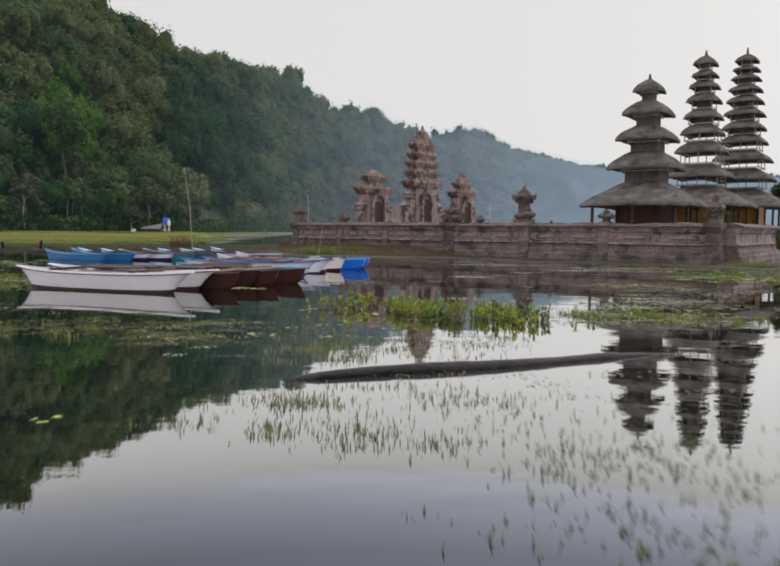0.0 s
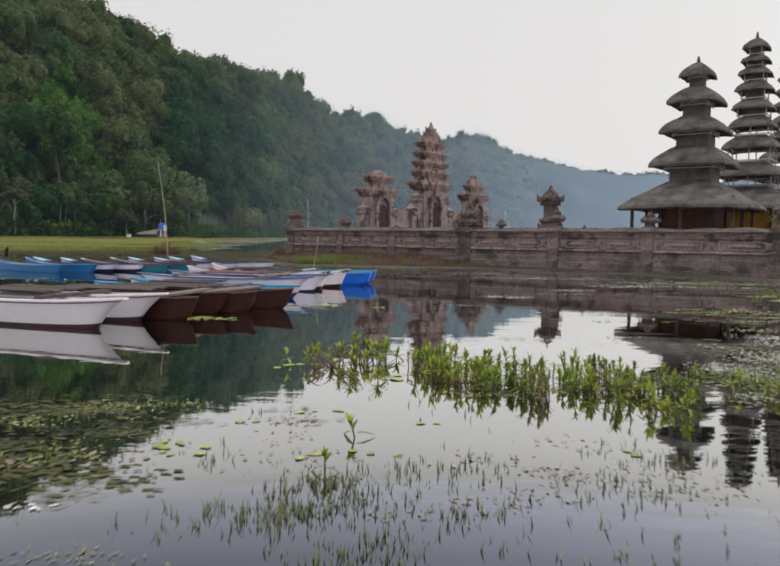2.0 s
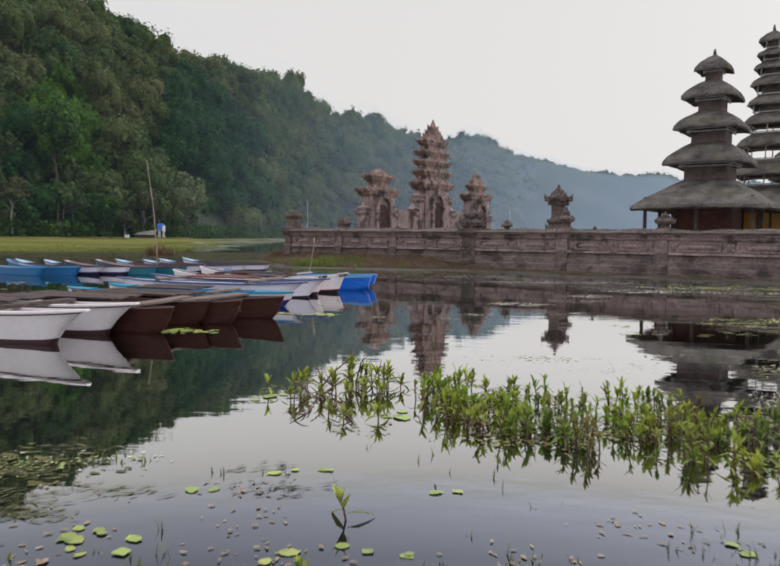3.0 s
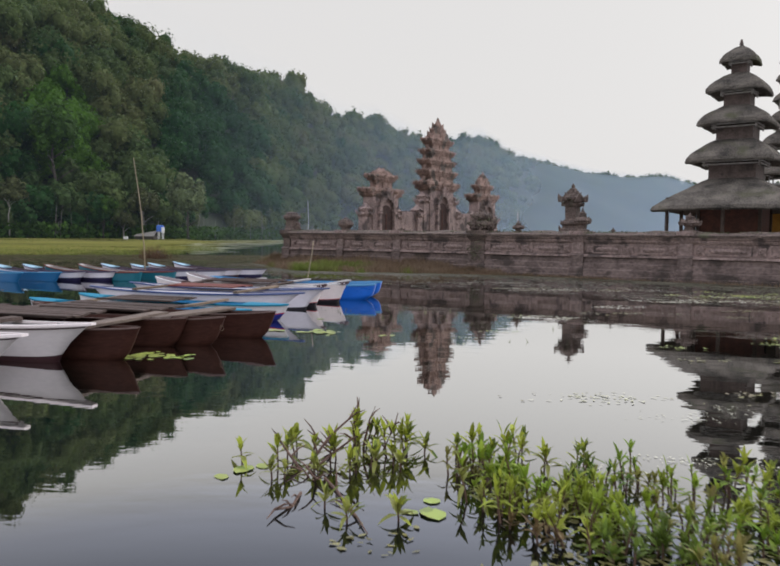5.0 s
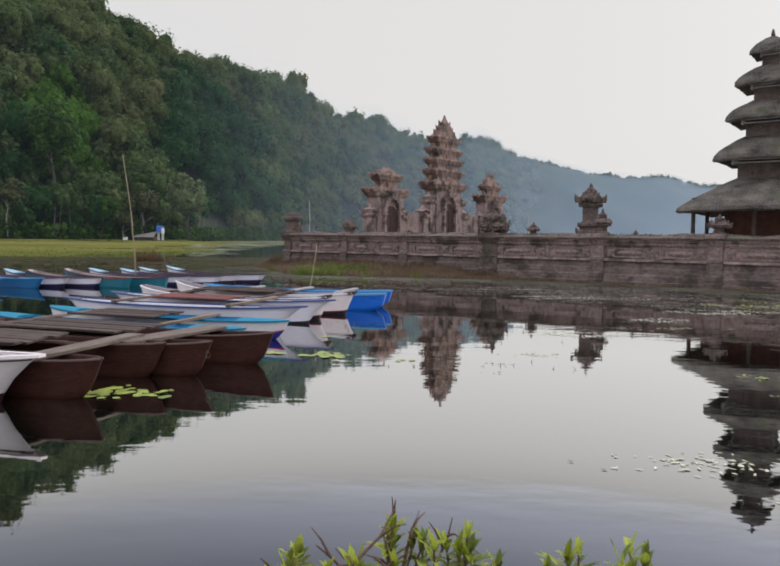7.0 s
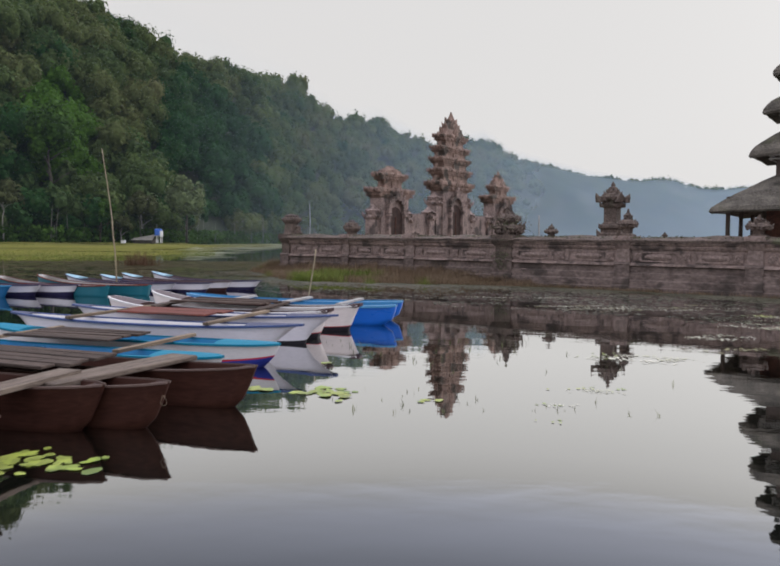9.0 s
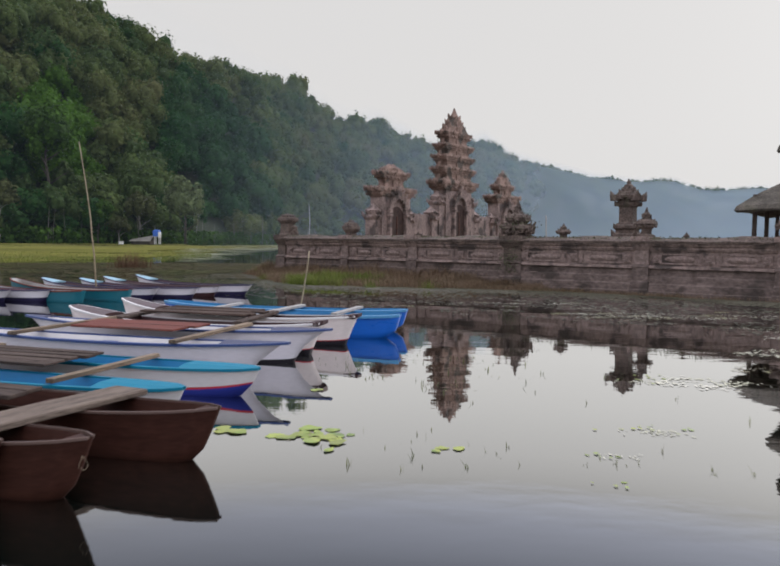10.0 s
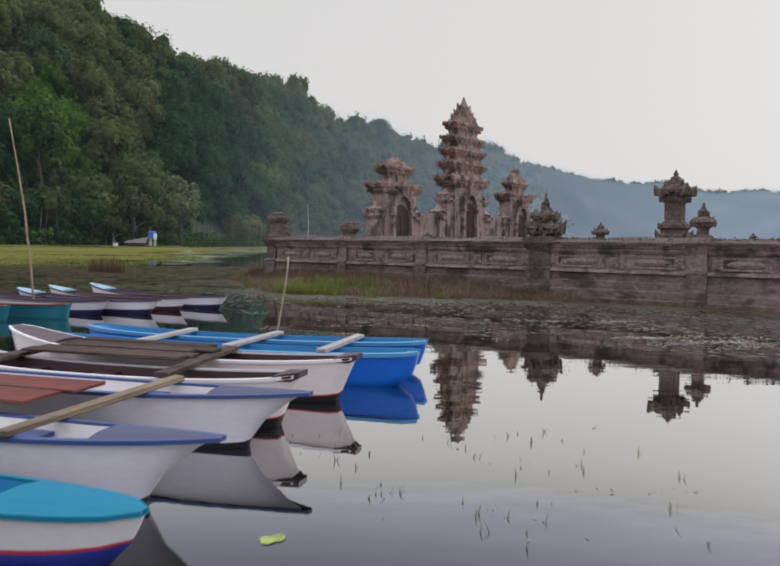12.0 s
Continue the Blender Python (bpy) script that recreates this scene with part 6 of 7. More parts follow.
def shore_trunks():
    """Slender pale trunks standing in the scrub at the foot of the slope."""
    rng = np.random.default_rng(77)
    bm = bmesh.new()
    for _ in range(46):
        a = rng.uniform(-0.56, -0.14)
        d = float(np.interp(a, HA[:, 0], HA[:, 1])) + rng.uniform(-2.5, 1.5)
        h = rng.uniform(3, 9.5)
        lean = rng.normal(0, 0.5, 2)
        x, y = EYE0[0] + a * d, EYE0[1] + d
        r = rng.uniform(0.05, 0.13) * d / 200
        tube(bm, [(x, y, 0.2), (x + lean[0] * 0.4, y, h * 0.5), (x + lean[0] * 1.2, y + lean[1], h)], [r, r * 0.75, r * 0.3], 5)
    tagged(link_mesh("shore_trunks", bm, DULLBARK, True), "slender pale tree trunks along the lake shore", "tree trunks", kind="stuff")


GREYBARK = material("pale_grey_bark", (0.16, 0.15, 0.13), (0.34, 0.32, 0.29), 0.9, 0.5, 0.4, 3)
DULLBARK = material("dull_grey_bark", (0.10, 0.095, 0.08), (0.22, 0.205, 0.18), 0.9, 0.5, 0.4, 3)
BROWNBARK = material("dull_brown_bark", (0.035, 0.030, 0.024), (0.08, 0.068, 0.055), 0.9, 0.5, 0.4, 3)
shore_tree(-0.53, 172, 6.0, 34, 8.5, 8, BRIGHT, "tall bright green broad-leaved tree on the slope", 301, 2600, BROWNBARK)
shore_tree(-0.585, 158, 1.0, 17, 5.5, 3, DRYLEAF, "olive green shore tree", 302, 1500, BROWNBARK)
shore_tree(-0.337, 177, 0.6, 22, 5.6, 3.0, OLIVE, "shore tree with a full light olive crown", 303, 2400, BROWNBARK)
shore_tree(-0.40, 180, 0.6, 17, 4.6, 4, DRYLEAF, "olive shore tree with thin trunk", 304, 1300, GREYBARK)
shore_tree(-0.46, 170, 0.6, 13, 4.6, 3, BRIGHT, "rounded fresh green shore tree", 306, 1300, BROWNBARK)
shore_tree(-0.60, 150, 0.8, 12, 3.2, 6.5, DRYLEAF, "pale-barked tree with bare lower trunk at the meadow edge", 309, 800, GREYBARK)
shore_tree(-0.50, 168, 0.6, 9, 3.6, 1.5, BRIGHT, "rounded fresh green shore bush", 310, 900, BROWNBARK)
shore_tree(-0.43, 174, 0.6, 8, 3.4, 1.5, DRYLEAF, "low bushy olive shore tree", 311, 900, GREYBARK)


shore_tree(0.885, 20.0, 0.0, 2.6, 1.0, 0.2, DRYLEAF, "dark leafy shrub growing beside the wall corner", 312, 900, BROWNBARK)
shore_tree(0.70, 37.5, 0.4, 6.2, 1.6, 2.2, DRYLEAF, "small dark tree behind the thatched towers", 313, 900, BROWNBARK)


shore_trunks()


def twig_bush():
    """A low leafless red-brown bush standing in the water at the meadow's edge."""
    rng = np.random.default_rng(41)
    th = thing("bush", Matrix.Translation((-19.04, 58.11, 0)), "low leafless red-brown bush at the meadow edge", "bush")
    n = 500
    base = np.stack([rng.normal(0, 0.55, n), rng.normal(0, 0.3, n), np.full(n, -0.05)], -1)
    v, f = blades(rng, base, rng.uniform(0.3, 1.15, n) * (1 - 0.25 * np.abs(base[:, 0])), 0.02, 0.9)
    ob = quick("twig_tangle", v, f, REDTWIG)
    ob.parent = th


twig_bush()


# ---- hut and tank on the far shore ----
def tank_stand():
    th = thing("tank_stand", Matrix.Translation((-65.8, 186, 0.5)) @ Matrix.Scale(0.74, 4), "blue and white water tank on a thin stand by the shore", "water tank")
    for x, y in ((-0.5, -0.6), (0.9, -0.6), (0.9, 0.6), (-0.5, 0.6)):
        bm = bmesh.new()
        box(bm, 0.2, 0.2, 2.3, (x, y, 0))
        part("leg", bm, WHITEPAINT, th)
    bm = bmesh.new()
    box(bm, 2.3, 1.7, 0.16, (0.2, 0, 2.3))
    part("platform", bm, CONCRETE, th)
    bm = bmesh.new()
    loft(bm, [square_ring(1.0, 0.8, 2.46, 3), square_ring(1.0, 0.8, 4.2, 3), square_ring(0.8, 0.65, 4.55, 3), square_ring(0.3, 0.3, 4.62, 3)])
    part("tank", bm, TANKBLUE, th)
    bm = bmesh.new()
    box(bm, 0.6, 1.3, 1.9, (1.05, -0.35, 2.0), bevel=0.06)
    part("white_panel", bm, WHITEPAINT, th)
    bm = bmesh.new()
    tube(bm, [(-0.6, 0, 4.5), (-0.6, 0, 6.0)], [0.06, 0.04], 6)
    part("mast", bm, CONCRETE, th)
    th = thing("shed", Matrix.Translation((-69.6, 187, 0.35)), "low grey weathered shed beside the water tank", "shed")
    bm = bmesh.new()
    box(bm, 4.6, 3.0, 0.9, (0, 0, 0), bevel=0.05)
    part("shed_wall", bm, BROWNBARK, th)
    bm = bmesh.new()
    loft(bm, [[Vector((x, -1.9, 0.8)), Vector((x, 0.3, h)), Vector((x, 1.9, 0.8)), Vector((x, 1.8, 0.7)), Vector((x, 0.3, h - 0.12)), Vector((x, -1.8, 0.7))] for x, h in ((-2.7, 1.3), (0, 1.75), (2.5, 2.2))])
    part("shed_roof", bm, DULLBARK, th, "sagging grey roof")
    th = thing("crate", Matrix.Translation((-73.6, 184, 0.35)), "small white crate standing on the shore", "crate")
    bm = bmesh.new()
    box(bm, 0.9, 0.8, 0.7, (0, 0, 0), bevel=0.05)
    part("body", bm, WHITEPAINT, th)
    bm = bmesh.new()
    box(bm, 1.0, 0.9, 0.1, (0, 0, 0.7))
    part("lid", bm, CONCRETE, th)


tank_stand()


# ---- poles ----
def pole(name, foot, top, r0, r1, mat, label, seed):
    rng = random.Random(seed)
    th = thing(name, Matrix.Translation(foot), label, "pole")
    d = Vector(top) - Vector(foot)
    n = 9
    bm = bmesh.new()
    pts, rad = [], []
    for k in range(n + 1):
        s = k / n
        bow = math.sin(s * math.pi) * 0.02 * d.length
        pts.append(d * s + Vector((bow, 0, 0)) + Vector((rng.uniform(-1, 1), rng.uniform(-1, 1), 0)) * r0 * 0.4)
        rad.append(r0 + (r1 - r0) * s)
    tube(bm, pts, rad, 8)
    part("shaft", bm, mat, th, smooth=True)
    if mat is BAMBOO and d.length > 3:
        for k in range(1, 12):
            s = k / 12
            c = d * s + Vector((math.sin(s * math.pi) * 0.02 * d.length, 0, 0))
            bm = bmesh.new()
            tube(bm, [c - d.normalized() * 0.012, c, c + d.normalized() * 0.012], [r0 * (1 - 0.6 * s), r0 * (1.25 - 0.6 * s), r0 * (1 - 0.6 * s)], 8)
            part("joint", bm, BAMBOO, th)


pole("mooring_pole", (-11.35, 37.0, -0.4), (-11.45, 36.2, 4.45), 0.03, 0.012, BAMBOO, "tall thin leaning bamboo mooring pole among the canoes", 1)
pole("mooring_pole", (-4.22, 30.35, -0.4), (-3.84, 30.2, 1.50), 0.016, 0.013, BAMBOO, "short bamboo mooring pole beside the blue canoes", 2)
pole("signal_pole", (-22.2, 141.0, -0.5), (-22.1, 141.0, 8.0), 0.07, 0.05, CONCRETE, "thin pale pole standing in the far water", 3)
pole("signal_pole", (5.6, 60.5, 0.4), (5.6, 60.5, 3.4), 0.05, 0.035, P_GREY, "thin grey-white pole behind the lake wall", 4)


# ---- stumps in the meadow ----
def stump(x, y, h, lean, seed):
    rng = random.Random(seed)
    bm = bmesh.new()
    tube(bm, [(0, 0, -0.2), (lean * 0.3, 0, h * 0.4), (lean * 0.7, 0.02, h * 0.8), (lean, 0, h)], [0.10, 0.08, 0.07 * rng.uniform(0.8, 1.2), 0.03], 7)
    tube(bm, [(lean * 0.4, 0, h * 0.5), (lean * 0.4 - 0.14, 0, h * 0.75)], [0.05, 0.02], 5)
    ob = link_mesh("stump", bm, BARK)
    ob.location = (x, y, 0)
    tagged(ob, "short dark dead stump standing in the meadow", "stump", "stumps in the meadow")


stump(-26.0, 49.7, 0.62, 0.12, 61)
stump(-28.2, 49.0, 0.5, -0.1, 62)


# ---- sunken log ----
def sunken_log():
    rng = random.Random(5)
    pts, rad = [], []
    for k in range(26):
        s = k / 25
        x = -1.15 + 4.7 * s
        y = 7.95 + 2.12 * s + 0.05 * math.sin(s * 9)
        z = 0.02 + 0.012 * math.sin(s * 7) - 0.075 * max(0, s - 0.78) / 0.22 - 0.05 * max(0, 0.06 - s) / 0.06
        pts.append((x, y, z))
        rad.append(0.05 * (0.55 + 0.75 * math.sin(min(1, s * 2.2) * math.pi / 2)) * (1 - 0.45 * max(0, s - 0.5)) * rng.uniform(0.93, 1.07))
    bm = bmesh.new()
    tube(bm, pts, rad, 10)
    tagged(link_mesh("log", bm, LOGBARK, True), "long dark waterlogged tree trunk lying in the water", "log")


sunken_log()


# ---- plants in the water ----
def lance_leaf(bm, base, direction, length, width, up):
    """A folded lance-shaped leaf of six faces."""
    d = Vector(direction).normalized()
    side = d.cross(Vector((0, 0, 1)))
    side = side.normalized() if side.length > 0.01 else Vector((1, 0, 0))
    nrm = side.cross(d)
    mid = [Vector(base) + d * length * s - Vector((0, 0, 1)) * length * up * s * s for s in (0, 0.35, 0.7, 1.0)]
    wid = [0.12, 1.0, 0.7, 0.0]
    lo, hi, ce = [], [], []
    for p, w in zip(mid, wid):
        ce.append(bm.verts.new(p))
        if w > 0:
            lo.append(bm.verts.new(p + side * width * w / 2 + nrm * width * 0.18 * w))
            hi.append(bm.verts.new(p - side * width * w / 2 + nrm * width * 0.18 * w))
    for k in range(2):
        bm.faces.new((ce[k], ce[k + 1], lo[k + 1], lo[k]))
        bm.faces.new((ce[k], hi[k], hi[k + 1], ce[k + 1]))
    bm.faces.new((ce[2], ce[3], lo[2]))
    bm.faces.new((ce[2], hi[2], ce[3]))


def weed_bm(rng, leaves, stems, origin, height, lush=1.0):
    """One upright weed: a bent stem with a full tuft of lance leaves at the top and some lower ones."""
    o = Vector(origin)
    lean = Vector((rng.gauss(0, 0.35), rng.gauss(0, 0.35), 1)).normalized()
    p1 = o + lean * height * 0.5
    p2 = p1 + (lean + Vector((rng.uniform(-0.25, 0.25), rng.uniform(-0.25, 0.25), 0.5))).normalized() * height * 0.3
    tube(stems, [o - Vector((0, 0, 0.15)), p1, p2], [0.007, 0.006, 0.004], 4)
    n = rng.randint(9, 14)
    for k in range(n):
        s = 0.35 + 0.65 * (k / (n - 1)) ** 0.7
        b = o.lerp(p1, min(1, s / 0.6)) if s < 0.6 else p1.lerp(p2, (s - 0.6) / 0.4)
        t = k * 2.4 + rng.uniform(-0.4, 0.4)
        rise = rng.uniform(0.9, 4.5) if s > 0.7 else rng.uniform(-0.3, 1.4)
        lance_leaf(leaves, b, (math.cos(t), math.sin(t), rise), rng.uniform(0.08, 0.17) * lush, rng.uniform(0.022, 0.040) * lush, rng.uniform(0.05, 0.6))


def make_weeds():
    rng = random.Random(12)
    inside = []
    line = ([0, 0.2, 0.5, 0.8, 1.0], [-0.38, 0.34, 1.45, 2.15, 2.6], [14.75, 14.6, 14.4, 13.9, 13.5], [-0.35, 0.2, 1.02, 1.64, 2.05], [13.95, 13.35, 12.75, 12.6, 12.5])
    while len(inside) < 350:
        s, w = rng.random(), rng.random()
        bx, by, fx, fy = [float(np.interp(s, line[0], line[k])) for k in (1, 2, 3, 4)]
        x, y = bx + (fx - bx) * w + rng.gauss(0, 0.06), by + (fy - by) * w + rng.gauss(0, 0.06)
        if noise.noise((x * 2.2, y * 2.2, 3.0)) > -0.08:
            inside.append((x, y))
    lv, st = bmesh.new(), bmesh.new()
    for x, y in inside:
        weed_bm(rng, lv, st, (x, y, 0), 0.04 + 0.28 * rng.random() ** 1.4, rng.uniform(0.6, 1.05))
    th = thing("water_weeds", Matrix.Identity(4), "thick bed of bright green leafy water weeds", "water weeds", kind="stuff")
    part("leaves", lv, WEED, th)
    part("stems", st, WEEDSTEM, th)
    # bushier clumps beside the bed: (x, y, height, stems)
    clumps = [(-1.91, 14.66, .2, 1), (-1.66, 14.7, .27, 2), (-1.52, 14.95, .24, 2), (-1.36, 14.85, .25, 4), (-1.2, 14.98, .36, 4), (-1.08, 15.08, .42, 3), (-1.0, 15.1, .32, 3), (-0.84, 15.1, .33, 5), (-0.73, 15.16, .28, 4),
              (-0.8, 14.72, .18, 2), (-0.95, 14.66, .16, 2), (-1.15, 14.6, .18, 2), (-1.4, 14.5, .16, 2), (-1.62, 14.4, .16, 2), (-0.3, 14.98, .3, 4), (-0.18, 14.7, .2, 3), (-0.04, 14.78, .3, 5),
              (0.14, 15.12, .24, 2), (0.24, 14.7, .16, 2), (0.44, 14.75, .2, 2), (-1.25, 13.9, .18, 1), (-0.8, 13.75, .18, 1), (-1.05, 13.65, .16, 1), (-0.8, 11.55, .2, 1), (-0.9, 10.62, .18, 1), (2.95, 13.6, .2, 2), (3.2, 13.3, .2, 2)]
    for x, y, h, n in clumps:
        for k in range(max(1, n - n // 3)):
            r = 0.03 + 0.02 * n
            th = thing("water_weed", Matrix.Translation((x + rng.uniform(-r, r), y + rng.uniform(-r, r) * 0.8, 0)), "upright yellow-green water weed with lance leaves", "water weed", "loose water weeds")
            lv, st = bmesh.new(), bmesh.new()
            weed_bm(rng, lv, st, (0, 0, 0), h * rng.uniform(0.4, 1.05), rng.uniform(0.9, 1.35))
            part("leaves", lv, WEED, th)
            part("stem", st, WEEDSTEM, th)
    # dead red-brown stems tangled among them
    for k, (x, y, dx, dy, h) in enumerate(((-1.5, 14.55, 0.45, 0.45, 0.2), (-1.42, 14.5, -0.3, 0.3, 0.2), (-1.5, 14.6, 0.38, 0.4, 0.40), (-1.18, 14.98, 0.02, 0.08, 0.44), (-1.1, 15.0, 0.1, 0.1, 0.36), (-1.25, 15.05, -0.3, 0.05, 0.16), (-1.45, 14.55, 0.15, -0.4, 0.1), (-0.95, 15.1, 0.12, 0.1, 0.28), (-1.31, 14.41, 0.37, -0.9, 0.02), (-1.4, 14.15, -0.12, -0.5, 0.03))):
        bm = bmesh.new()
        pts = [Vector((x + dx * s + rng.uniform(-0.03, 0.03), y + dy * s, (-0.08 if h > 0.05 else -0.005) + (h + 0.08 if h > 0.05 else h) * s ** 0.8 + rng.uniform(-0.015, 0.015))) for s in (0, 0.25, 0.5, 0.75, 1.0)]
        tube(bm, pts, [0.011, 0.010, 0.009, 0.007, 0.003], 6)
        for i in (1, 2, 3):
            e = pts[i] + Vector((rng.uniform(-0.14, 0.14), rng.uniform(-0.1, 0.1), rng.uniform(0.0, 0.14)))
            tube(bm, [pts[i], (pts[i] + e) / 2 + Vector((0, 0, 0.015)), e], [0.008, 0.006, 0.002], 5)
        tagged(link_mesh("dead_branch", bm, WEEDSTEM), "thin dark red-brown dead stem among the weeds", "branch", "dead stems in the weeds")


make_weeds()


def make_rushes():
    rng = np.random.default_rng(17)
    C = []
    for cx, cy, rx, ry, n in ((-0.83, 7.09, 0.4, 0.35, 210), (-0.87, 6.15, 0.18, 0.22, 70), (-1.6, 6.3, 0.4, 0.3, 36), (-0.3, 6.05, 0.35, 0.45, 90), (0.0, 6.0, 0.3, 0.4, 50), (0.53, 7.3, 0.55, 0.4, 90), (0.0, 7.75, 0.7, 0.3, 60),
                              (1.04, 6.6, 0.6, 0.6, 50), (0.45, 5.9, 0.3, 0.3, 50), (1.5, 5.8, 0.5, 0.4, 80), (2.2, 5.6, 0.9, 0.5, 40), (2.0, 7.2, 1.1, 0.8, 45), (0.5, 4.4, 0.5, 0.3, 14), (1.26, 5.32, 0.45, 0.4, 60), (2.09, 5.92, 0.45, 0.4, 50), (2.27, 5.12, 0.45, 0.4, 60), (1.35, 4.46, 0.45, 0.4, 60), (1.85, 4.25, 0.45, 0.4, 60), (-0.2, 6.8, 1.1, 0.8, 60),
                              (-1.07, 9.95, 0.38, 0.22, 190), (-0.78, 10.26, 0.22, 0.3, 100), (-0.73, 9.25, 0.25, 0.4, 100), (-0.45, 9.45, 0.2, 0.35, 60), (-0.1, 10.1, 0.55, 0.6, 110), (-1.55, 9.75, 0.3, 0.25, 36), (-1.4, 8.97, 0.28, 0.16, 32),
                              (0.8, 9.3, 0.5, 0.45, 36), (1.0, 10.3, 0.7, 0.5, 45), (-1.8, 10.9, 0.35, 0.25, 16), (-0.87, 10.5, 0.2, 0.15, 40), (-1.1, 10.4, 0.2, 0.15, 44), (-0.33, 10.8, 0.35, 0.2, 34), (0.0, 10.9, 0.35, 0.2, 24),
                              (1.3, 11.1, 0.45, 0.3, 50), (0.87, 10.5, 0.5, 0.3, 36), (-0.5, 12.2, 1.3, 0.9, 24), (0.5, 21.5, 1.4, 0.8, 12), (-1.4, 21.6, 0.9, 0.9, 18), (-1.2, 25.5, 0.8, 1.2, 24), (-1.3, 24.4, 0.6, 0.5, 14), (0.5, 24.5, 1.5, 1.5, 14),
                              (-2.69, 25.83, 0.5, 0.7, 14), (-2.24, 24.87, 0.4, 0.5, 10)):
        C.append(np.stack([rng.normal(cx, rx * 0.55, n), rng.normal(cy, ry * 0.55, n), np.full(n, -0.02)], -1))
    base = np.concatenate(C)
    k = rng.integers(1, 4, len(base))
    base = np.repeat(base, k, 0) + rng.normal(0, 0.012, (k.sum(), 3)) * np.array((1, 1, 0))
    v, f = blades(rng, base, rng.uniform(0.02, 0.085, len(base)), 0.012, 0.6)
    tagged(quick("rushes", v, f, RUSH), "thin scattered grey-green rushes standing in shallow water", "rushes", kind="stuff")


make_rushes()


def pads(rng, xy, size, mat, name, label, tilt=0.05, notch=True):
    """Floating leaves: flat discs of nine corners, a little wavy."""
    n = len(xy)
    ang = np.linspace(0.25, 2 * np.pi - 0.25, 8) if notch else np.linspace(0, 2 * np.pi, 9)[:-1]
    rot = rng.uniform(0, 2 * np.pi, n)[:, None]
    asp = rng.uniform(0.65 if notch else 0.22, 1 if notch else 0.6, n)[:, None]
    r = size[:, None] * rng.uniform(0.68, 1.15, (n, len(ang)))
    x, y = np.cos(ang) * r, np.sin(ang) * r * asp
    X, Y = x * np.cos(rot) - y * np.sin(rot), x * np.sin(rot) + y * np.cos(rot)
    tx, ty = rng.normal(0, tilt, (n, 1)), rng.normal(0, tilt, (n, 1))
    Z = 0.003 + rng.uniform(0, 0.006, (n, 1)) + np.abs(X * tx + Y * ty)
    v = np.stack([xy[:, :1] + X, xy[:, 1:] + Y, Z], -1)
    f = np.arange(n * len(ang)).reshape(n, -1)
    return tagged(quick(name, v.reshape(-1, 3), f, mat), label, "floating leaves", kind="stuff")


def scatter(rng, spots):
    xy, sz = [], []
    for cx, cy, rx, ry, n, s in spots:
        k = max(1, n // 22)
        heart = np.stack([rng.normal(cx, rx * 0.5, k), rng.normal(cy, ry * 0.5, k)], -1) if n > 30 else np.array([[cx, cy]])
        k = len(heart)
        near = rng.normal(0, 1, (n, 2)) * (np.array((min(rx, 0.5), min(ry, 0.3))) * 0.35 if n > 30 else np.array((rx, ry)) * 0.5)
        xy.append(heart[rng.integers(0, k, n)] + near)
        sz.append(rng.uniform(0.6, 1.3, n) * s)
    return np.concatenate(xy), np.concatenate(sz)


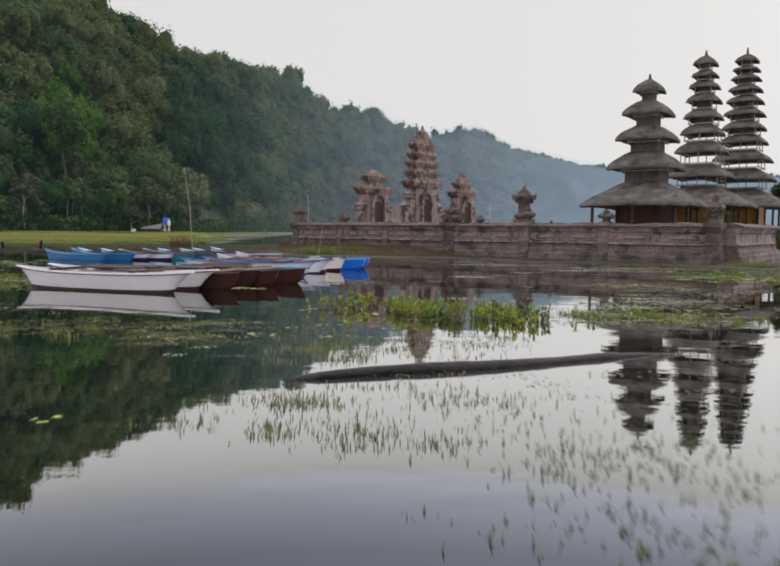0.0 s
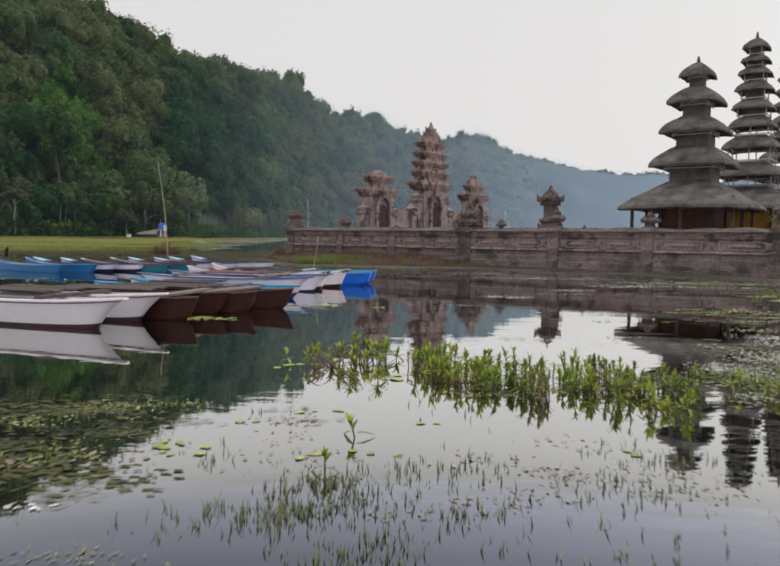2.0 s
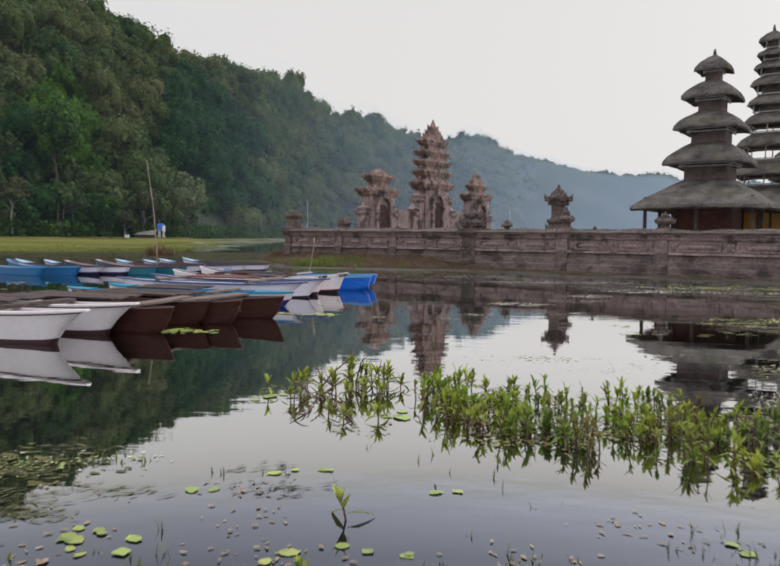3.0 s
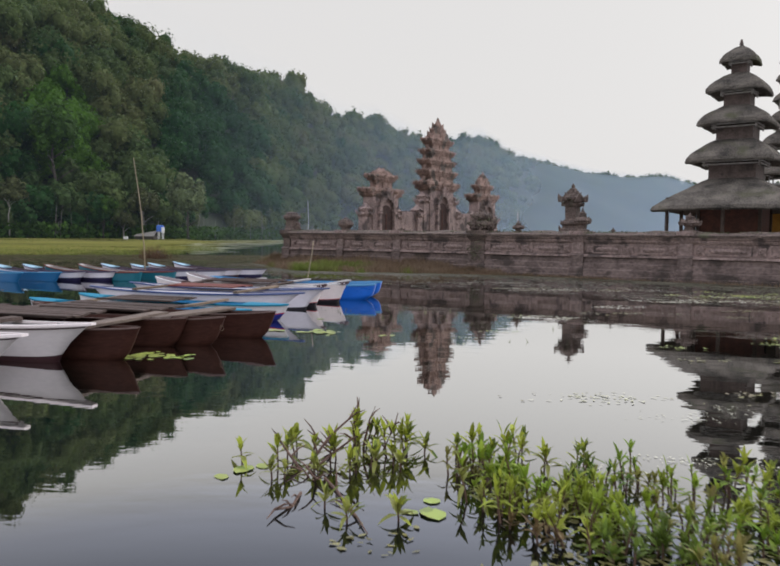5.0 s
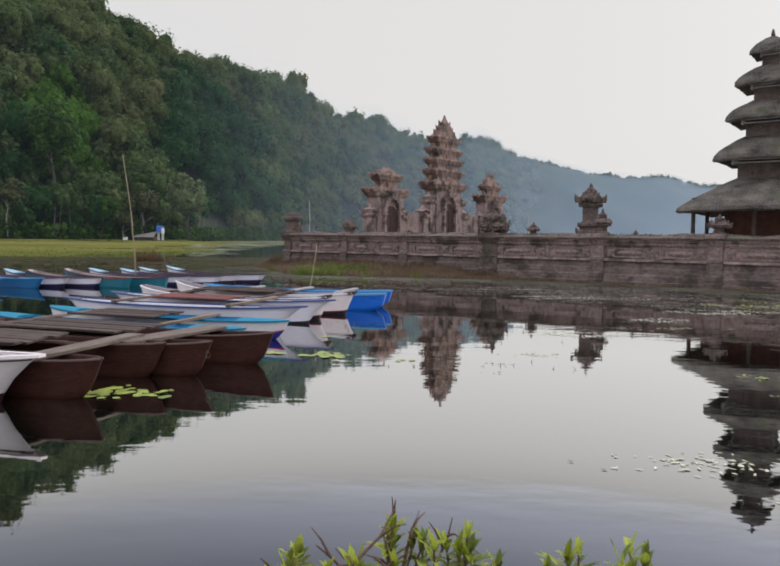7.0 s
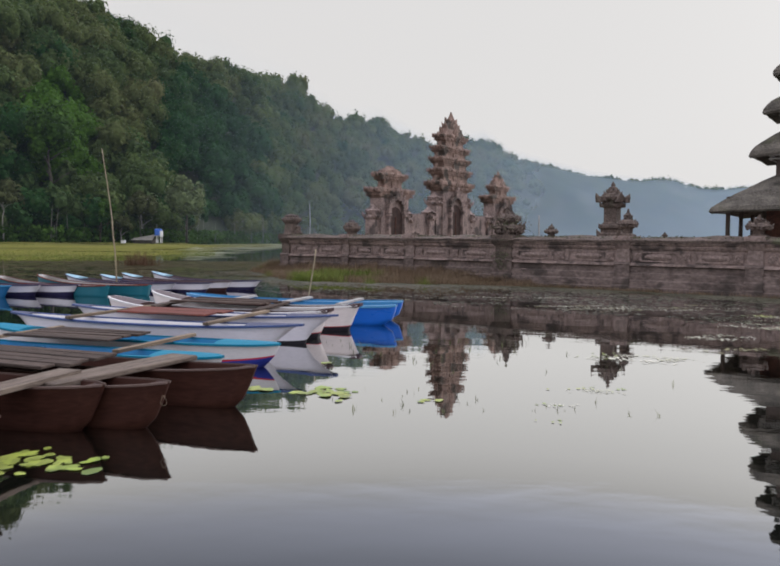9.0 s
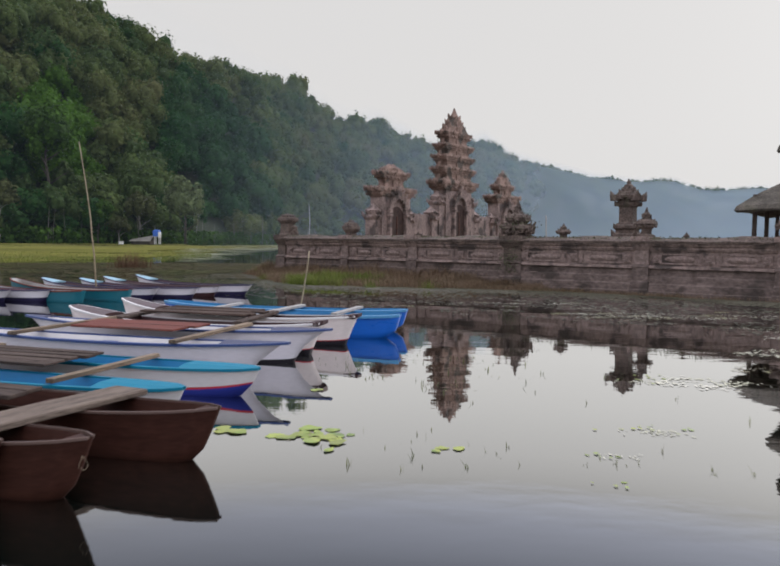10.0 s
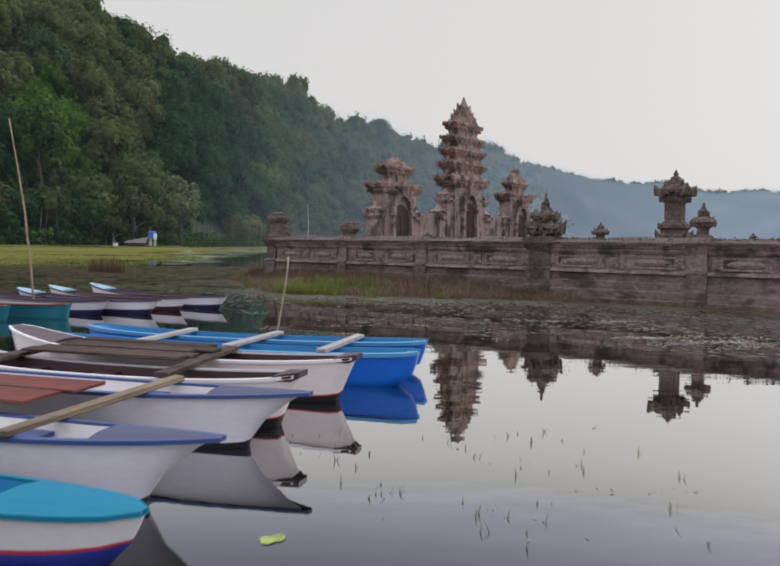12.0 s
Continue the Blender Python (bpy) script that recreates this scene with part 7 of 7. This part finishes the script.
def make_floating():
    rng = np.random.default_rng(23)
    xy, sz = scatter(rng, ((-4.36, 19.2, 0.6, 0.26, 30, 0.075), (-4.3, 19.15, 0.5, 0.24, 28, 0.055), (-2.45, 21.95, 0.34, 0.3, 15, 0.085), (-2.35, 21.9, 0.3, 0.2, 15, 0.06), (-3.15, 22.05, 0.14, 0.1, 6, 0.085), (-1.29, 21.63, 0.14, 0.08, 4, 0.06), (-2.71, 23.92, 0.04, 0.04, 2, 0.06),
                           (-2.1, 11.1, 0.3, 0.2, 5, 0.05), (-1.9, 14.6, 0.2, 0.15, 5, 0.07), (-0.6, 13.8, 0.3, 0.2, 4, 0.08), (-3.3, 10.6, 0.7, 0.5, 6, 0.045), (-2.75, 6.3, 0.2, 0.15, 5, 0.045)))
    pads(rng, xy, sz, LILY, "lily_pads", "bright yellow-green lily pads floating in clusters")
    xy, sz = scatter(rng, ((-2.8, 10.6, 0.7, 0.25, 50, 0.02), (-4.8, 11.0, 2.2, 1.4, 110, 0.022), (-4.0, 12.3, 1.6, 0.3, 40, 0.02), (-2.0, 9.4, 0.5, 0.2, 50, 0.016),
                           (-0.3, 24.95, 0.5, 0.08, 10, 0.018), (-0.9, 24.2, 0.4, 0.3, 3, 0.018), (-1.0, 10.3, 1.3, 0.4, 70, 0.018), (1.3, 10.9, 1.0, 0.5, 120, 0.02), (0.9, 17.1, 0.8, 0.5, 8, 0.02), 
                           (4.2, 13.9, 1.6, 1.2, 900, 0.036), (5.5, 16.5, 2.2, 1.4, 700, 0.04), (7.5, 20, 3.0, 2.0, 520, 0.045), (0.8, 13.4, 1.4, 0.5, 260, 0.03), (1.8, 8.0, 1.6, 0.8, 160, 0.024), (-7.5, 13.5, 2.5, 2.0, 200, 0.03),
                           (-11, 20, 3.0, 3.5, 900, 0.05), (-17, 27, 4, 5, 900, 0.06)))
    pads(rng, xy, sz, MATLEAF, "floating_debris", "drifts of rotting yellow-brown floating leaves", 0.2, False)
    xy, sz = scatter(rng, ((2.6, 17.0, 1.0, 0.3, 12, 0.025), (2.4, 33.0, 1.6, 1.0, 150, 0.05), (4.4, 33.6, 1.8, 1.2, 150, 0.05), (-1, 35.5, 3.5, 1.8, 90, 0.045), (2.5, 37.0, 3.0, 1.2, 80, 0.045), (8.5, 30.5, 3.0, 2.0, 260, 0.05), (11.5, 27, 2.5, 3, 420, 0.06),
                           (10.5, 31.5, 3.5, 1.5, 260, 0.05), (-3.8, 34.0, 2.0, 2.0, 150, 0.045), (6.5, 26.0, 2.5, 1.0, 120, 0.045), (3.0, 26.0, 1.2, 0.4, 50, 0.045)))
    pads(rng, xy, sz, MATLEAF, "floating_leaves", "thin drifts of pale floating leaves on the open water", 0.05, False)
    xy, sz = scatter(rng, ((11.5, 25.5, 3.0, 3.0, 1500, 0.05), (4.6, 14.2, 1.6, 1.0, 600, 0.03), (7.0, 21.0, 2.6, 1.5, 420, 0.04), (14, 22, 3, 3, 700, 0.06), (9.5, 31.5, 4, 1.2, 500, 0.05), (-12, 21.5, 3, 3, 900, 0.05), (-19, 30, 4, 5, 900, 0.07)))
    pads(rng, xy, sz, LILY, "floating_weed", "mats of small green floating weed leaves", 0.15, False)
    # Cream scum; the farther drifts stand in for white glints of sky.
    xy, sz = scatter(rng, ((0.8, 17.25, 0.3, 0.12, 8, 0.02), (1.15, 17.1, 0.5, 0.26, 30, 0.036), (1.35, 17.2, 0.4, 0.2, 30, 0.032), (0.45, 17.0, 0.1, 0.05, 3, 0.02), (3.6, 14.7, 0.7, 0.5, 600, 0.02), (4.4, 15.7, 0.9, 0.6, 700, 0.025), (3.3, 13.4, 0.5, 0.3, 260, 0.018), (5.6, 17.2, 1.3, 0.8, 600, 0.03), (-3.0, 12.3, 1.2, 0.3, 50, 0.018), (-4.2, 11.4, 1.2, 0.8, 60, 0.02), (0.9, 14.95, 0.5, 0.16, 60, 0.014), (1.5, 15.0, 0.4, 0.16, 60, 0.014), (-2.57, 9.94, 0.16, 0.08, 16, 0.026), (-2.68, 9.36, 0.2, 0.1, 16, 0.026), (2.2, 16.6, 1.0, 0.4, 70, 0.018), (3.5, 33.5, 3.0, 0.8, 700, 0.03), (8.0, 31.0, 2.5, 0.8, 500, 0.03), (2.5, 36.4, 2.5, 0.5, 150, 0.03), (1.9, 24.8, 0.8, 0.4, 170, 0.04), (0.6, 22.4, 0.4, 0.2, 40, 0.022), (0.07, 21.58, 0.2, 0.1, 14, 0.02), (6.0, 29.5, 1.6, 0.6, 260, 0.045), (8.5, 29.5, 1.8, 0.6, 220, 0.045), (3.8, 27.5, 1.0, 0.4, 110, 0.04)))
    pads(rng, xy, sz, PALEMAT, "scum_and_painted_glints", "pale cream scum of tiny floating leaves, partly imitating sky glints", 0.03, False)
    xy, sz = scatter(rng, [(x, y, 0.14, 0.1, 2, 0.045) for x, y in ((-1.71, 11.9), (-1.39, 12.3), (-1.1, 12.38), (-0.27, 12.05), (-0.76, 11.11), (-0.49, 11.08), (-1.07, 11.03), (1.28, 11.32), (-2.15, 11.19), (-2.0, 11.0))] + [(0.6, 22.45, 0.5, 0.2, 12, 0.024), (0.07, 21.58, 0.24, 0.1, 5, 0.022), (-0.2, 20.84, 0.2, 0.1, 4, 0.022), (1.5, 25.1, 0.6, 0.3, 12, 0.03)])
    pads(rng, xy, sz, LILY, "lily_leaves", "loose yellow-green lily leaves adrift in small groups")
    xy, sz = scatter(rng, ((-1.5, 11.8, 0.7, 0.5, 45, 0.022), (-0.4, 11.2, 0.9, 0.4, 60, 0.022), (0.4, 10.9, 0.6, 0.3, 40, 0.022), (1.3, 11.4, 0.8, 0.5, 45, 0.022), (-2.45, 21.95, 0.2, 0.14, 18, 0.02), (-2.6, 11.4, 0.5, 0.5, 30, 0.022), (-0.1, 10.2, 0.6, 0.3, 70, 0.02), (-3.2, 10.2, 0.9, 0.6, 70, 0.03)))
    pads(rng, xy, sz, PINKLEAF, "faded_leaves", "faded pinkish-brown leaves adrift among the rushes", 0.1, False)
    # long flat stems drifting in tufts
    for name, mat, count, lab in (("drifting_stems", STEMS, 1500, "drifting olive stems of drowned water weed"), ("pale_stems", MATLEAF, 120, "dull yellow dry stems drifting on the water")):
        P = []
        for cx, cy, rx, ry, w in ((-3.4, 11.2, 1.1, 0.9, 0.3), (-4.9, 11.3, 1.6, 1.0, 0.3), (-2.4, 12.1, 1.0, 0.5, 0.16), (-2.9, 10.3, 0.6, 0.3, 0.08)):
            k = int(count * w)
            tuft = np.stack([rng.normal(cx, rx * 0.55, max(4, k // 34)), rng.normal(cy, ry * 0.55, max(4, k // 34))], -1)
            P.append(tuft[rng.integers(0, len(tuft), k)] + rng.normal(0, 0.09, (k, 2)) * np.array((1.6, 0.8)))
        p = np.concatenate(P)
        n = len(p)
        turn = rng.normal(0.45, 0.4, n)
        along, across = np.stack([np.cos(turn), np.sin(turn)], -1), np.stack([-np.sin(turn), np.cos(turn)], -1)
        half, wide = rng.uniform(0.02, 0.08, n)[:, None], rng.uniform(0.003, 0.010, n)[:, None]
        bow = rng.normal(0, 0.02, (n, 1))
        q = [p - along * half, p - across * wide + across * bow, p + along * half, p + across * wide + across * bow]
        z = rng.uniform(0.003, 0.012, n)
        v = np.stack([np.concatenate([c, z[:, None]], 1) for c in q], 1)
        tagged(quick(name, v.reshape(-1, 3), np.arange(n * 4).reshape(-1, 4), mat), lab, "floating weed", kind="stuff")
    # tangled mats that the leaves lie on
    V, F = [], 0
    for cx, cy, rx, ry, n in ((-4.3, 11.6, 1.2, 0.6, 22), (-3.2, 10.7, 0.5, 0.25, 10), (-3.1, 12.2, 0.5, 0.25, 10), (-2.5, 10.5, 0.4, 0.12, 6), (-5.8, 11.8, 1.2, 1.0, 20), (4.4, 13.9, 1.1, 0.7, 50), (5.6, 16.2, 1.5, 0.8, 26), (7.2, 20.5, 2.2, 1.2, 26), (11.5, 26, 2.5, 2.2, 60), (13.5, 23, 2.0, 2.0, 40)):
        c = np.stack([rng.normal(cx, rx * 0.6, n), rng.normal(cy, ry * 0.6, n)], -1)
        ang = np.linspace(0, 2 * np.pi, 13)[:-1]
        n *= 14
        c = np.repeat(c, 14, 0) + rng.normal(0, 0.17, (n, 2)) * np.array((1.4, 0.8)) * (1 + max(0, cy - 15) / 12)
        r = rng.uniform(0.010, 0.04 if cx < 0 else 0.055, n)[:, None] * rng.uniform(0.45, 1.3, (n, 12)) * (1 + max(0, cy - 15) / 12)
        V.append(np.stack([c[:, :1] + np.cos(ang) * r * 1.5, c[:, 1:] + np.sin(ang) * r * 0.8, np.broadcast_to(rng.uniform(0.002, 0.009, (n, 1)), r.shape)], -1).reshape(-1, 3))
        F += n
    tagged(quick("weed_mat", np.concatenate(V), np.arange(F * 12).reshape(-1, 12), MATBED), "tangled olive-brown mats of floating water weed", "floating weed", kind="stuff")
    # a thin brown film of flecks on the water before the wall
    n = 16000
    u, v = rng.uniform(-3, 31, n), -1.0 - 9.5 * rng.random(n) ** 1.7
    x, y = local_to_world(u, v)
    keep = np.array([noise.noise((a * 0.5, b * 0.9, 5.0)) for a, b in zip(u, v)]) > -0.12
    xy = np.stack([x, y], -1)[keep]
    pads(rng, xy, rng.uniform(0.03, 0.11, len(xy)), FILM, "water_film", "thin brown film of flecks on the water by the wall", 0.02, False)
    n = 20000
    u = rng.uniform(-3, 30, n)
    v = np.array([edge_v(k) for k in u]) * rng.uniform(0.75, 1.05, n) - rng.exponential(0.9, n)
    keep = np.array([noise.noise((a * 0.4, b * 0.8, 8.0)) for a, b in zip(u, v)]) > -0.3
    xy = np.stack(local_to_world(u, v), -1)[keep]
    pads(rng, xy, rng.uniform(0.03, 0.12, len(xy)), FILM, "shore_weed", "brown drowned weed along the marshy bank", 0.04, False)
    # bright tufts of small leaves along the two edges of the mat
    tufts = ((-3.47, 11.66), (-3.36, 12.0), (-3.28, 12.13), (-3.09, 12.3), (-2.88, 12.41), (-2.58, 12.49), (-3.7, 11.8), (-3.9, 11.3), (-3.29, 10.77), (-3.0, 10.7), (-3.69, 10.73), (-2.9, 11.1), (-2.72, 10.9), (-4.6, 11.5), (-5.0, 11.2))
    xy, sz = scatter(rng, [(x, y, 0.26, 0.13, 13, 0.022) for x, y in tufts])
    pads(rng, xy, sz, LILY, "tuft_leaves", "yellow-green tufts of small leaves on the floating mat", 0.3, False)
    # green tufts in the floating mats
    C = []
    for x, y in tufts:
        p = np.stack([rng.normal(x, 0.14, 12), rng.normal(y, 0.07, 12)], -1)
        C.append(np.concatenate([p, np.zeros((12, 1))], 1))
    for cx, cy, rx, ry, n in ((4.6, 14.0, 1.4, 0.9, 900), (11.5, 26.5, 2.6, 2.6, 1800), (-11.5, 21, 3.0, 3.5, 1500), (-5.2, 11.2, 1.6, 0.9, 120), (13.5, 23.5, 2.5, 2.5, 900)):
        k = max(8, n // 25)
        cen = np.stack([rng.normal(cx, rx * 0.5, k), rng.normal(cy, ry * 0.5, k)], -1)
        p = cen[rng.integers(0, k, n)] + rng.normal(0, 0.07, (n, 2))
        C.append(np.concatenate([p, np.zeros((n, 1))], 1))
    base = np.concatenate(C)
    tall = np.where(np.arange(len(base)) < 12 * len(tufts), 0.4, 1.0)
    v, f = blades(rng, base, rng.uniform(0.04, 0.14, len(base)) * tall, 0.014, 0.9)
    tagged(quick("floating_grass", v, f, GREENSEDGE), "short green grass tufts on the floating mats", "floating grass", kind="stuff")


make_floating()
